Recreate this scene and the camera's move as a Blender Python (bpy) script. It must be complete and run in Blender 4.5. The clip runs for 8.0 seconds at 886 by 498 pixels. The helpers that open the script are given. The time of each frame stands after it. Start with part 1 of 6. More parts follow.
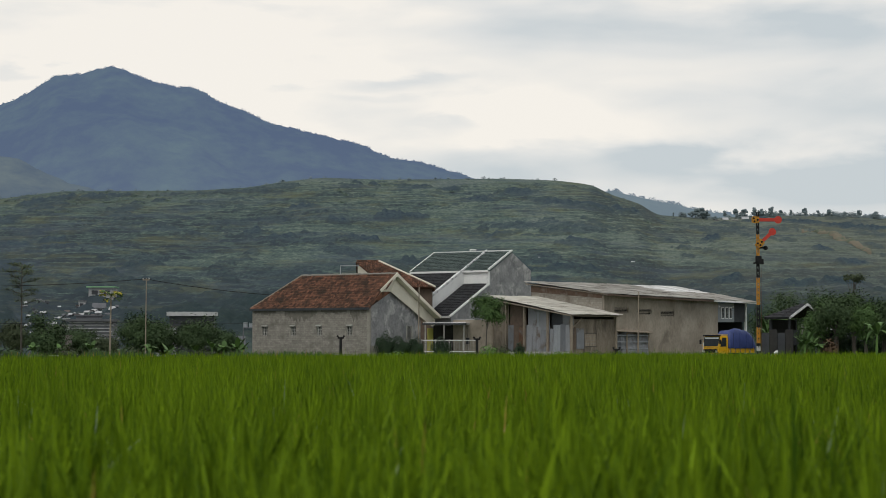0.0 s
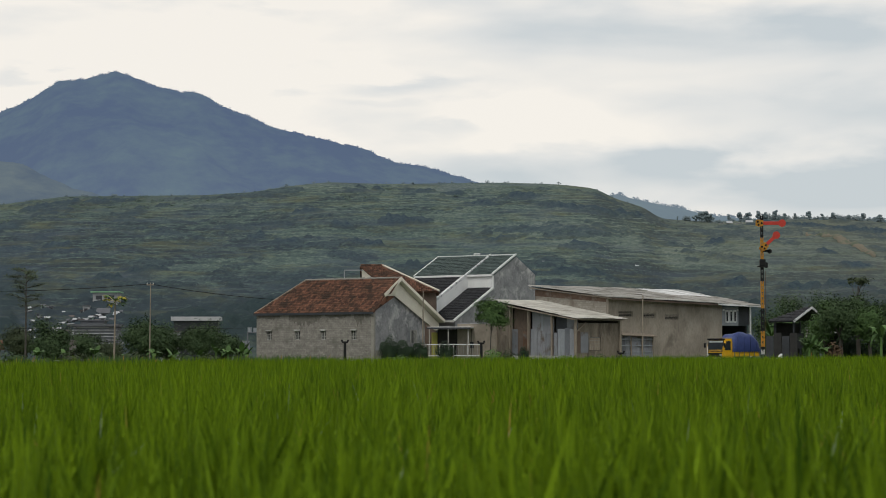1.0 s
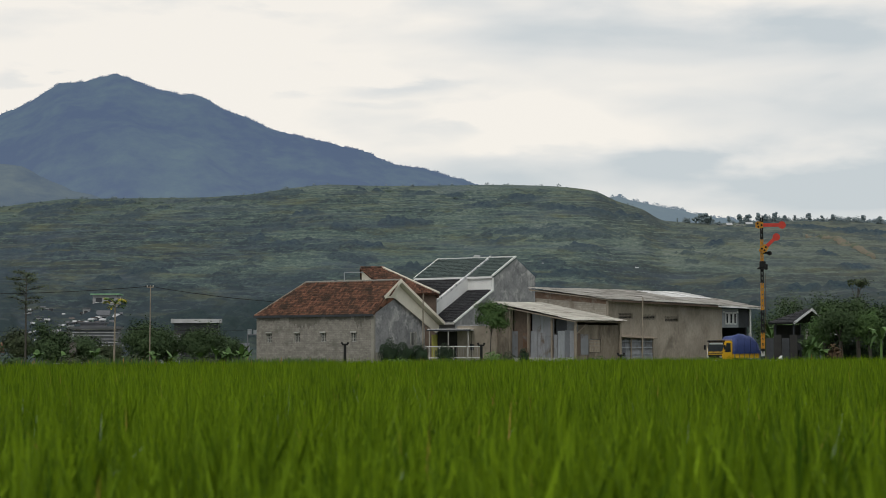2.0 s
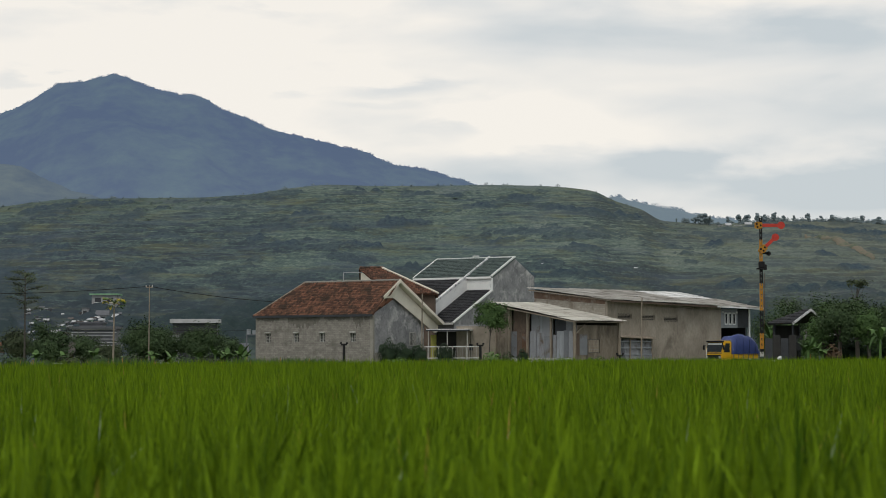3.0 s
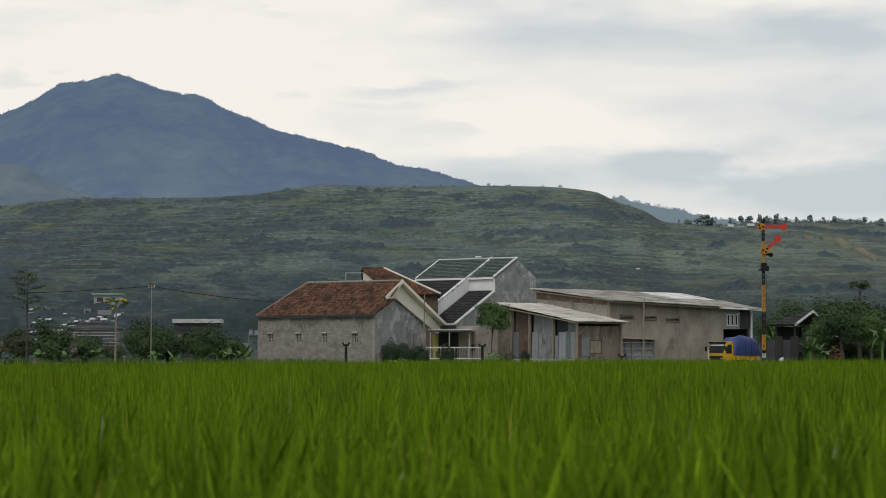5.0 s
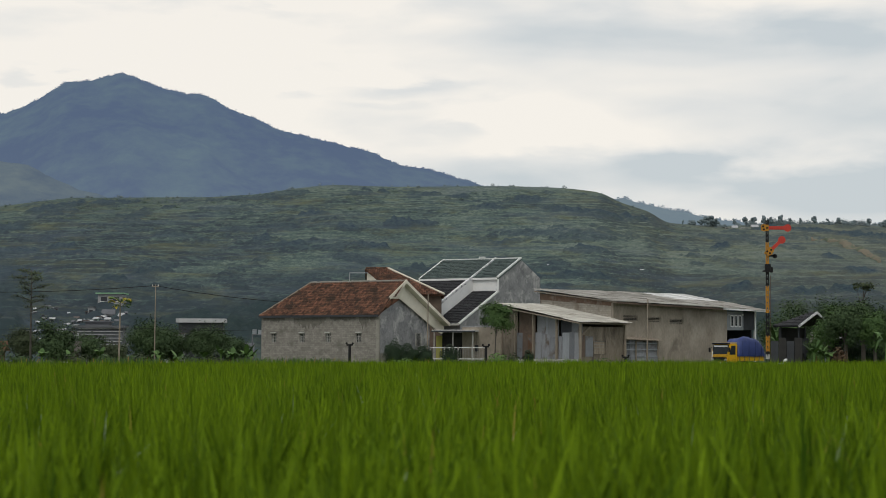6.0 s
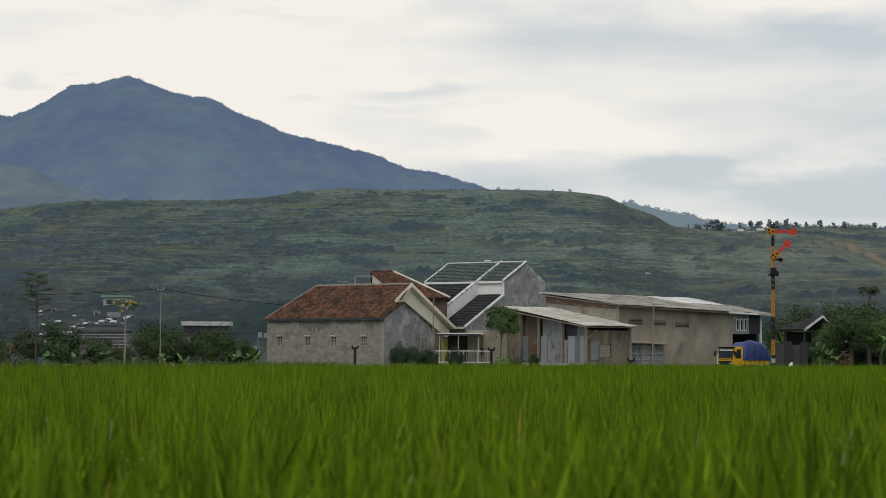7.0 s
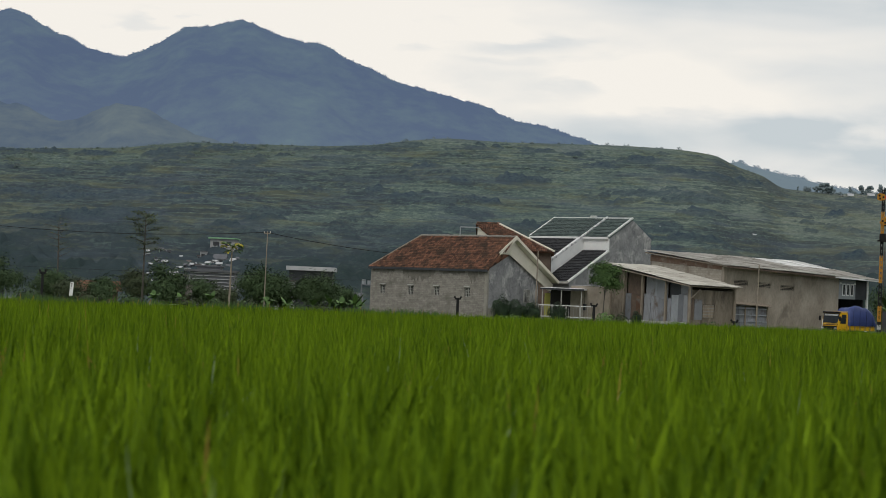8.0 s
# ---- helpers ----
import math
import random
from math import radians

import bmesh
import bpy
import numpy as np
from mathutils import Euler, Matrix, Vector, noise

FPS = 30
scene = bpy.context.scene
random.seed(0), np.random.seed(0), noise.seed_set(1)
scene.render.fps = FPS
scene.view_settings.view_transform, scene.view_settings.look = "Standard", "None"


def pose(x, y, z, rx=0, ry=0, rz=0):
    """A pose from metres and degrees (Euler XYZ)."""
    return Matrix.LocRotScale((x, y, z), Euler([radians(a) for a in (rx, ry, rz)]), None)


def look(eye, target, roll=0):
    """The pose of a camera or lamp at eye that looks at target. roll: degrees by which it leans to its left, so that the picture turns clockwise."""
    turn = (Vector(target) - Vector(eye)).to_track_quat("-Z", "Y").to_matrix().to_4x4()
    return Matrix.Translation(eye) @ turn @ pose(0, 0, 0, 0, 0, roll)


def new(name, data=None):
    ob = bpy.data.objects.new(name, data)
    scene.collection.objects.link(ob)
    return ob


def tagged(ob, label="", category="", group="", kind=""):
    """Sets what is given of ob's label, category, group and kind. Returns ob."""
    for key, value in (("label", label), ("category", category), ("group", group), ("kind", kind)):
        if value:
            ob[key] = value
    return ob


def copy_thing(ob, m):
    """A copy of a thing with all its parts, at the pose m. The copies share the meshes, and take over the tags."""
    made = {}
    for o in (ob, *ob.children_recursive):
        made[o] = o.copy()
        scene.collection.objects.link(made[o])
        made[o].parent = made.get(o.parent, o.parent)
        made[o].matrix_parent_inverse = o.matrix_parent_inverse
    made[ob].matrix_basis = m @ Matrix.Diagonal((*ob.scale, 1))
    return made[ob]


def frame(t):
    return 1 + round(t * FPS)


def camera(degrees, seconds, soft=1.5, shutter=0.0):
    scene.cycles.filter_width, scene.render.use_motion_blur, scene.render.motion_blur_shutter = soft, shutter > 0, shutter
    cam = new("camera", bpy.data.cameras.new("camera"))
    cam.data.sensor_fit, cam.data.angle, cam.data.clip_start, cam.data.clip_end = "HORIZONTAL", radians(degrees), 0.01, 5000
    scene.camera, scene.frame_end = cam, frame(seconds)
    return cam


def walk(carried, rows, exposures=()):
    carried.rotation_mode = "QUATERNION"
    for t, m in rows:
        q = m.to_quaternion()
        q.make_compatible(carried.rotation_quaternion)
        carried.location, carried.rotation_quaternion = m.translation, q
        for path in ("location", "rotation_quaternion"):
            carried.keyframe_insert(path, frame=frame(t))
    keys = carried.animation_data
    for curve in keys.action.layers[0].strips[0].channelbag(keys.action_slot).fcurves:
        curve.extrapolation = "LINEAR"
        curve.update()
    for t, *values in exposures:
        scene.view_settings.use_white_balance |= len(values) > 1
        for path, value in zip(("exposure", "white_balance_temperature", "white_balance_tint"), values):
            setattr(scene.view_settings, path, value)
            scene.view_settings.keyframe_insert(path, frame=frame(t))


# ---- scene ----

# ---- camera: a tripod in the rice, turned by hand at the end ----
EYE = 1.5
cam = camera(25.0, 8.0, soft=0.85)
TURNS = [
    (0.0, 92.781, -0.013, -0.127), (0.5, 92.863, 0.023, -0.069), (1.0, 92.901, 0.125, -0.006), (1.5, 92.952, 0.171, 0.004),
    (3.0, 92.966, 0.141, -0.033), (3.5, 92.970, 0.091, 0.002), (4.0, 92.978, 0.0, 0.0), (4.5, 92.981, 0.027, 0.006),
    (6.0, 92.990, -0.167, 0.128), (6.5, 93.018, -0.304, 0.140), (7.0, 93.085, -0.249, 0.283), (7.1, 93.07, -0.40, 0.38),
    (7.2, 93.07, -0.60, 0.42), (7.3, 93.09, -0.79, 0.445), (7.4, 92.49, -1.49, 0.649), (7.5, 92.229, -1.753, 0.768),
    (7.6, 91.92, -1.80, 1.87), (7.7, 91.88, -1.95, 2.13), (7.8, 91.80, -2.15, 2.50), (7.9, 91.75, -2.28, 2.87),
    (8.0, 91.642, -2.430, 3.217),
]
walk(cam, [(t, pose(0, 0, EYE, rx, ry, rz)) for t, rx, ry, rz in TURNS])
cam.data.dof.use_dof, cam.data.dof.focus_distance, cam.data.dof.aperture_fstop = True, 185.0, 3.0

# ---- light: an overcast sky, the sun veiled behind the camera ----
SUN_UP, SUN_WAY = 52.0, 196.0
world = bpy.data.worlds.new("overcast_sky")
scene.world = world
world.use_nodes = True
wt = world.node_tree
wt.nodes.clear()


def wnode(kind, **values):
    n = wt.nodes.new(kind)
    for k, v in values.items():
        n.inputs[k].default_value = v
    return n


sky = wnode("ShaderNodeTexSky")
sky.sky_type, sky.sun_disc = "NISHITA", False
sky.sun_elevation, sky.sun_rotation = radians(SUN_UP), radians(SUN_WAY)
w_coord = wnode("ShaderNodeTexCoord")
w_map = wnode("ShaderNodeMapping", Scale=(1.0, 1.0, 3.4))
w_big = wnode("ShaderNodeTexNoise", Scale=5.6, Detail=4.0, Roughness=0.45, Distortion=0.3)
w_small = wnode("ShaderNodeTexNoise", Scale=16.0, Detail=5.0, Roughness=0.5, Distortion=0.25)
w_mix = wnode("ShaderNodeMath")
w_mix.operation = "MULTIPLY_ADD"
w_mix.inputs[1].default_value = 0.36
w_dot = wnode("ShaderNodeVectorMath")
w_dot.operation = "DOT_PRODUCT"
w_dot.inputs[1].default_value = Vector((-0.06, 0.97, 0.22)).normalized()
w_glow = wnode("ShaderNodeMapRange")
w_glow.inputs["From Min"].default_value, w_glow.inputs["From Max"].default_value = 0.92, 1.0
w_glow.inputs["To Min"].default_value, w_glow.inputs["To Max"].default_value = -0.09, 0.145
w_sum = wnode("ShaderNodeMath")


def wmath(kind, p, q, clamp=False):
    n = wnode("ShaderNodeMath")
    n.operation, n.use_clamp = kind, clamp
    for k, v in enumerate((p, q)):
        if isinstance(v, (int, float)):
            n.inputs[k].default_value = v
        else:
            wt.links.new(v, n.inputs[k])
    return n.outputs[0]


# cloud banks and brighter breaks ahead: side, height, half width, half height, strength
w_sep = wnode("ShaderNodeSeparateXYZ")
wt.links.new(w_coord.outputs["Generated"], w_sep.inputs[0])
w_ahead = wmath("MAXIMUM", w_sep.outputs[1], 0.2)
w_fray = wmath("MULTIPLY", wmath("SUBTRACT", w_small.outputs["Fac"], 0.5), 0.09)
w_side = wmath("ADD", wmath("DIVIDE", w_sep.outputs[0], w_ahead), w_fray)
w_high = wmath("ADD", wmath("DIVIDE", w_sep.outputs[2], w_ahead), wmath("MULTIPLY", w_fray, 0.32))
w_banks = 0.05
for cx, cz, rx, rz, force in ((-0.03, 0.168, 0.06, 0.030, 0.13), (-0.16, 0.135, 0.13, 0.030, 0.07), (0.045, 0.117, 0.030, 0.010, 0.10), (0.17, 0.106, 0.09, 0.010, 0.10), (0.10, 0.160, 0.13, 0.018, -0.14), (0.19, 0.156, 0.07, 0.012, -0.08),
                              (0.06, 0.093, 0.075, 0.011, -0.15), (0.19, 0.083, 0.09, 0.013, -0.13), (-0.20, 0.1405, 0.022, 0.004, -0.26), (-0.018, 0.133, 0.022, 0.0035, -0.17), (-0.075, 0.131, 0.012, 0.003, -0.14), (-0.03, 0.124, 0.025, 0.004, -0.12), (0.005, 0.112, 0.03, 0.004, -0.14), (-0.10, 0.172, 0.02, 0.006, -0.12), (0.17, 0.071, 0.12, 0.010, -0.10), (-0.19, 0.166, 0.08, 0.012, -0.15)):
    w_far = wmath("ADD", wmath("POWER", wmath("ABSOLUTE", wmath("DIVIDE", wmath("SUBTRACT", w_side, cx), rx), 0.0), 2.0), wmath("POWER", wmath("ABSOLUTE", wmath("DIVIDE", wmath("SUBTRACT", w_high, cz), rz), 0.0), 2.0))
    w_banks = wmath("ADD", w_banks, wmath("MULTIPLY", wmath("DIVIDE", 1.0, wmath("ADD", 1.0, wmath("MULTIPLY", w_far, w_far))), force))
w_both = wnode("ShaderNodeMath")
wt.links.new(w_banks, w_both.inputs[1])
w_ramp = wnode("ShaderNodeValToRGB")
w_ramp.color_ramp.elements[0].position, w_ramp.color_ramp.elements[0].color = 0.55, (0.585, 0.635, 0.66, 1)
w_ramp.color_ramp.elements[1].position, w_ramp.color_ramp.elements[1].color = 0.87, (0.955, 0.908, 0.835, 1)
mid = w_ramp.color_ramp.elements.new(0.70)
mid.color = (0.765, 0.77, 0.755, 1)
w_clear = wnode("ShaderNodeBackground", Strength=0.08)
w_cloud = wnode("ShaderNodeBackground", Strength=1.0)
w_join = wnode("ShaderNodeMixShader", Fac=0.93)
w_out = wnode("ShaderNodeOutputWorld")
for a, b in (
    (w_coord.outputs["Generated"], w_map.inputs["Vector"]), (w_map.outputs[0], w_big.inputs["Vector"]), (w_map.outputs[0], w_small.inputs["Vector"]),
    (w_small.outputs["Fac"], w_mix.inputs[0]), (w_big.outputs["Fac"], w_mix.inputs[2]), (w_coord.outputs["Generated"], w_dot.inputs[0]), (w_dot.outputs["Value"], w_glow.inputs["Value"]),
    (w_mix.outputs[0], w_sum.inputs[0]), (w_glow.outputs[0], w_sum.inputs[1]), (w_sum.outputs[0], w_both.inputs[0]), (w_both.outputs[0], w_ramp.inputs["Fac"]),
    (w_ramp.outputs["Color"], w_cloud.inputs["Color"]), (sky.outputs["Color"], w_clear.inputs["Color"]),
    (w_clear.outputs[0], w_join.inputs[1]), (w_cloud.outputs[0], w_join.inputs[2]), (w_join.outputs[0], w_out.inputs["Surface"]),
):
    wt.links.new(a, b)
sun = new("sun", bpy.data.lights.new("sun", "SUN"))
sun.data.energy, sun.data.angle, sun.data.color = 0.85, radians(18), (1.0, 0.95, 0.87)
sun_from = Vector((math.sin(radians(SUN_WAY)) * math.cos(radians(SUN_UP)), math.cos(radians(SUN_WAY)) * math.cos(radians(SUN_UP)), math.sin(radians(SUN_UP))))
sun.matrix_world = look(sun_from * 100, (0, 0, 0))
scene.view_settings.exposure = 0.0


# ---- materials ----
def material(name, low, high, scale=3.0, rough=0.8, metal=0.0, bump=0.3, fine=40.0, stain=None, stain_scale=0.5, stretch=(1, 1, 1), island=0.0, glow=None, spec=0.5, bump_far=0.02, stain_from=0.52, by_object=False, span=(0.45, 1.0), tuft=0.0):
    """Two colours mixed by a broad and a fine noise, with an optional stain colour, bump, and a change from piece to piece."""
    m = bpy.data.materials.new(name)
    m.use_nodes = True
    t = m.node_tree
    b = t.nodes["Principled BSDF"]

    def add(kind, **values):
        n = t.nodes.new(kind)
        for k, v in values.items():
            n.inputs[k].default_value = v
        return n

    co = add("ShaderNodeTexCoord")
    mp = add("ShaderNodeMapping", Scale=stretch)
    t.links.new(co.outputs["Object"], mp.inputs["Vector"])
    n1 = add("ShaderNodeTexNoise", Scale=scale, Detail=6.0, Roughness=0.6)
    n2 = add("ShaderNodeTexNoise", Scale=fine, Detail=3.0, Roughness=0.6)
    for n in (n1, n2):
        t.links.new(mp.outputs[0], n.inputs["Vector"])
    s = add("ShaderNodeMath")
    s.operation = "MULTIPLY_ADD"
    s.inputs[1].default_value = 0.45
    t.links.new(n2.outputs["Fac"], s.inputs[0])
    t.links.new(n1.outputs["Fac"], s.inputs[2])
    fac = s.outputs[0]
    if island:
        geo = add("ShaderNodeNewGeometry")
        s2 = add("ShaderNodeMath")
        s2.operation = "MULTIPLY_ADD"
        s2.inputs[1].default_value = island
        t.links.new((add("ShaderNodeObjectInfo").outputs["Random"] if by_object else geo.outputs["Random Per Island"]), s2.inputs[0])
        t.links.new(fac, s2.inputs[2])
        fac = s2.outputs[0]
    if tuft:
        tone, s4 = add("ShaderNodeAttribute"), add("ShaderNodeMath")
        tone.attribute_name, s4.operation = "tuft", "MULTIPLY_ADD"
        s4.inputs[1].default_value = tuft
        t.links.new(tone.outputs["Fac"], s4.inputs[0])
        t.links.new(fac, s4.inputs[2])
        fac = s4.outputs[0]
    r = add("ShaderNodeMapRange")
    r.inputs["From Min"].default_value, r.inputs["From Max"].default_value = span[0] + island * 0.15, span[1] + island * 0.85
    t.links.new(fac, r.inputs["Value"])
    mix = add("ShaderNodeMixRGB")
    mix.inputs[1].default_value, mix.inputs[2].default_value = (*low, 1), (*high, 1)
    t.links.new(r.outputs[0], mix.inputs[0])
    colour = mix.outputs[0]
    if stain:
        n3 = add("ShaderNodeTexNoise", Scale=stain_scale, Detail=5.0, Roughness=0.65, Distortion=0.4)
        t.links.new(mp.outputs[0], n3.inputs["Vector"])
        r3 = add("ShaderNodeMapRange")
        r3.inputs["From Min"].default_value, r3.inputs["From Max"].default_value = stain_from, stain_from + 0.16
        t.links.new(n3.outputs["Fac"], r3.inputs["Value"])
        mix3 = add("ShaderNodeMixRGB")
        mix3.inputs[2].default_value = (*stain, 1)
        t.links.new(r3.outputs[0], mix3.inputs[0])
        t.links.new(colour, mix3.inputs[1])
        colour = mix3.outputs[0]
    t.links.new(colour, b.inputs["Base Color"])
    b.inputs["Roughness"].default_value, b.inputs["Metallic"].default_value = rough, metal
    b.inputs["Specular IOR Level"].default_value = spec
    if bump:
        bp = add("ShaderNodeBump", Strength=bump, Distance=bump_far)
        t.links.new(fac, bp.inputs["Height"])
        t.links.new(bp.outputs[0], b.inputs["Normal"])
    # emission, which the far backdrops use as their haze
    if glow:
        b.inputs["Emission Color"].default_value, b.inputs["Emission Strength"].default_value = (*glow, 1), 1.0
    return m


RICE = material("rice_leaf", (0.030, 0.068, 0.004), (0.196, 0.304, 0.012), scale=0.25, fine=1.6, rough=0.6, bump=0, island=0.9, spec=0.03, tuft=0.26)
RICE_DRY = material("rice_leaf_dry", (0.26, 0.15, 0.03), (0.46, 0.30, 0.08), scale=0.5, rough=0.7, bump=0, island=0.5, spec=0.1)
# pale base colour stands in for highlights on shiny blades
RICE_GLINT = material("rice_leaf_glint", (0.20, 0.26, 0.15), (0.36, 0.42, 0.30), scale=0.5, rough=0.35, bump=0, island=0.5, spec=0.4)
SOIL = material("field_soil", (0.035, 0.05, 0.012), (0.07, 0.10, 0.025), scale=0.15, fine=2.0, rough=0.95, bump=0.4)


def hill_material():
    """Rough grass in level streaks, darker scrub patches, dark terrace edges, browner and paler towards one end, with
    haze mixed into the colours.
    """
    m = material("hill_grass", (0.05, 0.07, 0.06), (0.1, 0.13, 0.09), scale=0.05, fine=0.6, rough=0.95, bump=0.8, bump_far=0.8, spec=0.02)
    t = m.node_tree
    b = t.nodes["Principled BSDF"]
    co, sep = t.nodes.new("ShaderNodeTexCoord"), t.nodes.new("ShaderNodeSeparateXYZ")
    t.links.new(co.outputs["Object"], sep.inputs[0])

    def streak(scale, detail, rough):
        mp, n = t.nodes.new("ShaderNodeMapping"), t.nodes.new("ShaderNodeTexNoise")
        mp.inputs["Scale"].default_value = scale
        n.inputs["Scale"].default_value, n.inputs["Detail"].default_value, n.inputs["Roughness"].default_value, n.inputs["Distortion"].default_value = 1.0, detail, rough, 0.4
        t.links.new(co.outputs["Object"], mp.inputs[0])
        t.links.new(mp.outputs[0], n.inputs["Vector"])
        return n.outputs["Fac"]

    def maths(kind, p, q, clamp=False):
        n = t.nodes.new("ShaderNodeMath")
        n.operation, n.use_clamp = kind, clamp
        for i, v in enumerate((p, q)):
            if isinstance(v, (int, float)):
                n.inputs[i].default_value = v
            else:
                t.links.new(v, n.inputs[i])
        return n.outputs[0]

    broad, bands, speck = streak((0.022, 0.004, 0.10), 4.0, 0.6), streak((0.15, 0.016, 0.66), 5.0, 0.7), streak((0.75, 0.14, 1.8), 4.0, 0.75)
    total = maths("ADD", maths("ADD", maths("MULTIPLY", broad, 0.9), maths("MULTIPLY", bands, 0.9)), maths("MULTIPLY", speck, 1.75))
    # tone rises from the left end of the hill to the right
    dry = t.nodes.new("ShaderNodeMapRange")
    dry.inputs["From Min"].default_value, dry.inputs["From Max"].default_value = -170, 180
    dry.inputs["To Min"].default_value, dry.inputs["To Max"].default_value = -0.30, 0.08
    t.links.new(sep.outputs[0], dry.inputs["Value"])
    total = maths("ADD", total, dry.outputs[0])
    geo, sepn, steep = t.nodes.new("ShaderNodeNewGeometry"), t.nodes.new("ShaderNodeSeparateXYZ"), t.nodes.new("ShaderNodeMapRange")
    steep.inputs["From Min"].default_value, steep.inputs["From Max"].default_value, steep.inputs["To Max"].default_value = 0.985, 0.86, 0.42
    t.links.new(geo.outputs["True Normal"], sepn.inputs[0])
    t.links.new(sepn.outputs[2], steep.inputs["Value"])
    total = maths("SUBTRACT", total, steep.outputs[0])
    # tree cover darkens the foot; a paler haze tone is mixed in higher up
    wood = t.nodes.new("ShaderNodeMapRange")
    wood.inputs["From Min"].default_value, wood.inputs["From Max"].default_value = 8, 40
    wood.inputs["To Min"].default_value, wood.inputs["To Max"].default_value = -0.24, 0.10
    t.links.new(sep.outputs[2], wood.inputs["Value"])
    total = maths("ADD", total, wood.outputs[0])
    # blue-grey tones carry the haze in the base colour
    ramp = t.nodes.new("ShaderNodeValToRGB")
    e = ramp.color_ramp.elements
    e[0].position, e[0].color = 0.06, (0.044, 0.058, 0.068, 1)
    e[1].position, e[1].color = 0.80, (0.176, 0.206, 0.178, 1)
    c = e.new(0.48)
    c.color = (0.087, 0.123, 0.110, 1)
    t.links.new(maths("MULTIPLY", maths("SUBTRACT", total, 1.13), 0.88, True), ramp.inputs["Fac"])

    def tinted(base, field, low, high, most, colour):
        """Patches of another colour: olive dry grass, or blue-grey."""
        rng, mix = t.nodes.new("ShaderNodeMapRange"), t.nodes.new("ShaderNodeMixRGB")
        rng.inputs["From Min"].default_value, rng.inputs["From Max"].default_value, rng.inputs["To Max"].default_value = low, high, most
        mix.inputs[2].default_value = (*colour, 1)
        t.links.new(field, rng.inputs["Value"])
        t.links.new(rng.outputs[0], mix.inputs[0])
        t.links.new(base, mix.inputs[1])
        return mix.outputs[0]

    out = tinted(ramp.outputs[0], streak((0.05, 0.012, 0.30), 6.0, 0.7), 0.49, 0.67, 0.52, (0.140, 0.148, 0.080))
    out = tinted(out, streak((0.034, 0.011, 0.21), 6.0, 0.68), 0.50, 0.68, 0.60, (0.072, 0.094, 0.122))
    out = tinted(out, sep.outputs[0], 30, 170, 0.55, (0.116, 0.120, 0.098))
    out = tinted(out, streak((0.30, 0.05, 0.95), 5.0, 0.75), 0.60, 0.74, 0.55, (0.190, 0.196, 0.158))
    # bush colours blued for haze
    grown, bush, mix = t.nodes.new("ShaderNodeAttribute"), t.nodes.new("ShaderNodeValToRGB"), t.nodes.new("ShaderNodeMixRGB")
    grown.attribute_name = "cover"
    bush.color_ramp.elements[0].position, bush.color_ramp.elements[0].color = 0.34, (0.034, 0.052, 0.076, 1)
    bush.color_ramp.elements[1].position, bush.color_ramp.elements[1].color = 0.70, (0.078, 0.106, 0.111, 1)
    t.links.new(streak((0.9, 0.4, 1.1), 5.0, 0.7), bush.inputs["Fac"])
    # haze by distance: nearer bushes mixed darker and greener
    near, haze_mix = t.nodes.new("ShaderNodeMapRange"), t.nodes.new("ShaderNodeMixRGB")
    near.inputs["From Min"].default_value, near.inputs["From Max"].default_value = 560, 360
    haze_mix.inputs[2].default_value = (0.030, 0.046, 0.046, 1)
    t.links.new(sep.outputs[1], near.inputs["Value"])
    t.links.new(near.outputs[0], haze_mix.inputs[0])
    t.links.new(bush.outputs[0], haze_mix.inputs[1])
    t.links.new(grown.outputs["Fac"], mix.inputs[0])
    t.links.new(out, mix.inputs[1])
    t.links.new(haze_mix.outputs[0], mix.inputs[2])
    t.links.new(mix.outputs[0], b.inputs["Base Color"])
    return m


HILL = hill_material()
# blue glow stands in for the haze before the mountain
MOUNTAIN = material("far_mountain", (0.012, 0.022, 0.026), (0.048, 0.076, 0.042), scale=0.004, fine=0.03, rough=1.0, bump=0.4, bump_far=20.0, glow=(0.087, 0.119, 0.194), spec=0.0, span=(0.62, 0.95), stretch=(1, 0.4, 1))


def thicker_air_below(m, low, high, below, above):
    """Airlight put into the emission of a far backdrop: paler where the sight line runs through the valley air."""
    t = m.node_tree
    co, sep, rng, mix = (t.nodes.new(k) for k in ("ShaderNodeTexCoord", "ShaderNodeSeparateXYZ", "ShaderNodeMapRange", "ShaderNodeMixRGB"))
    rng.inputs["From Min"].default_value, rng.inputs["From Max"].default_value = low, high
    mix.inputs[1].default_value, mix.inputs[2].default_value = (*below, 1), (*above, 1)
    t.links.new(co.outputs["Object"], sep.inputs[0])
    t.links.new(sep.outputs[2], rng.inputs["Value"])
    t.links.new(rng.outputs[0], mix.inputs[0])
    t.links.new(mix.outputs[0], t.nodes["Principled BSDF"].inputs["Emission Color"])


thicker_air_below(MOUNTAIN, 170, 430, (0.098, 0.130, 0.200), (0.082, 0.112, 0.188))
# foothills and ridge emit a blue-grey haze colour as well
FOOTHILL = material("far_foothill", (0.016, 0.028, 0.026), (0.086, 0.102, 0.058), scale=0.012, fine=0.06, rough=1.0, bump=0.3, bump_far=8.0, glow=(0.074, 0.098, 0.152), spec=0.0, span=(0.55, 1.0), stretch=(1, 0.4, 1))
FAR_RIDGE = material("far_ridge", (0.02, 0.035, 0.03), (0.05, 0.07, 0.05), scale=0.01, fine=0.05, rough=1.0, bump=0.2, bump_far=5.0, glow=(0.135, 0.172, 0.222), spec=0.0)
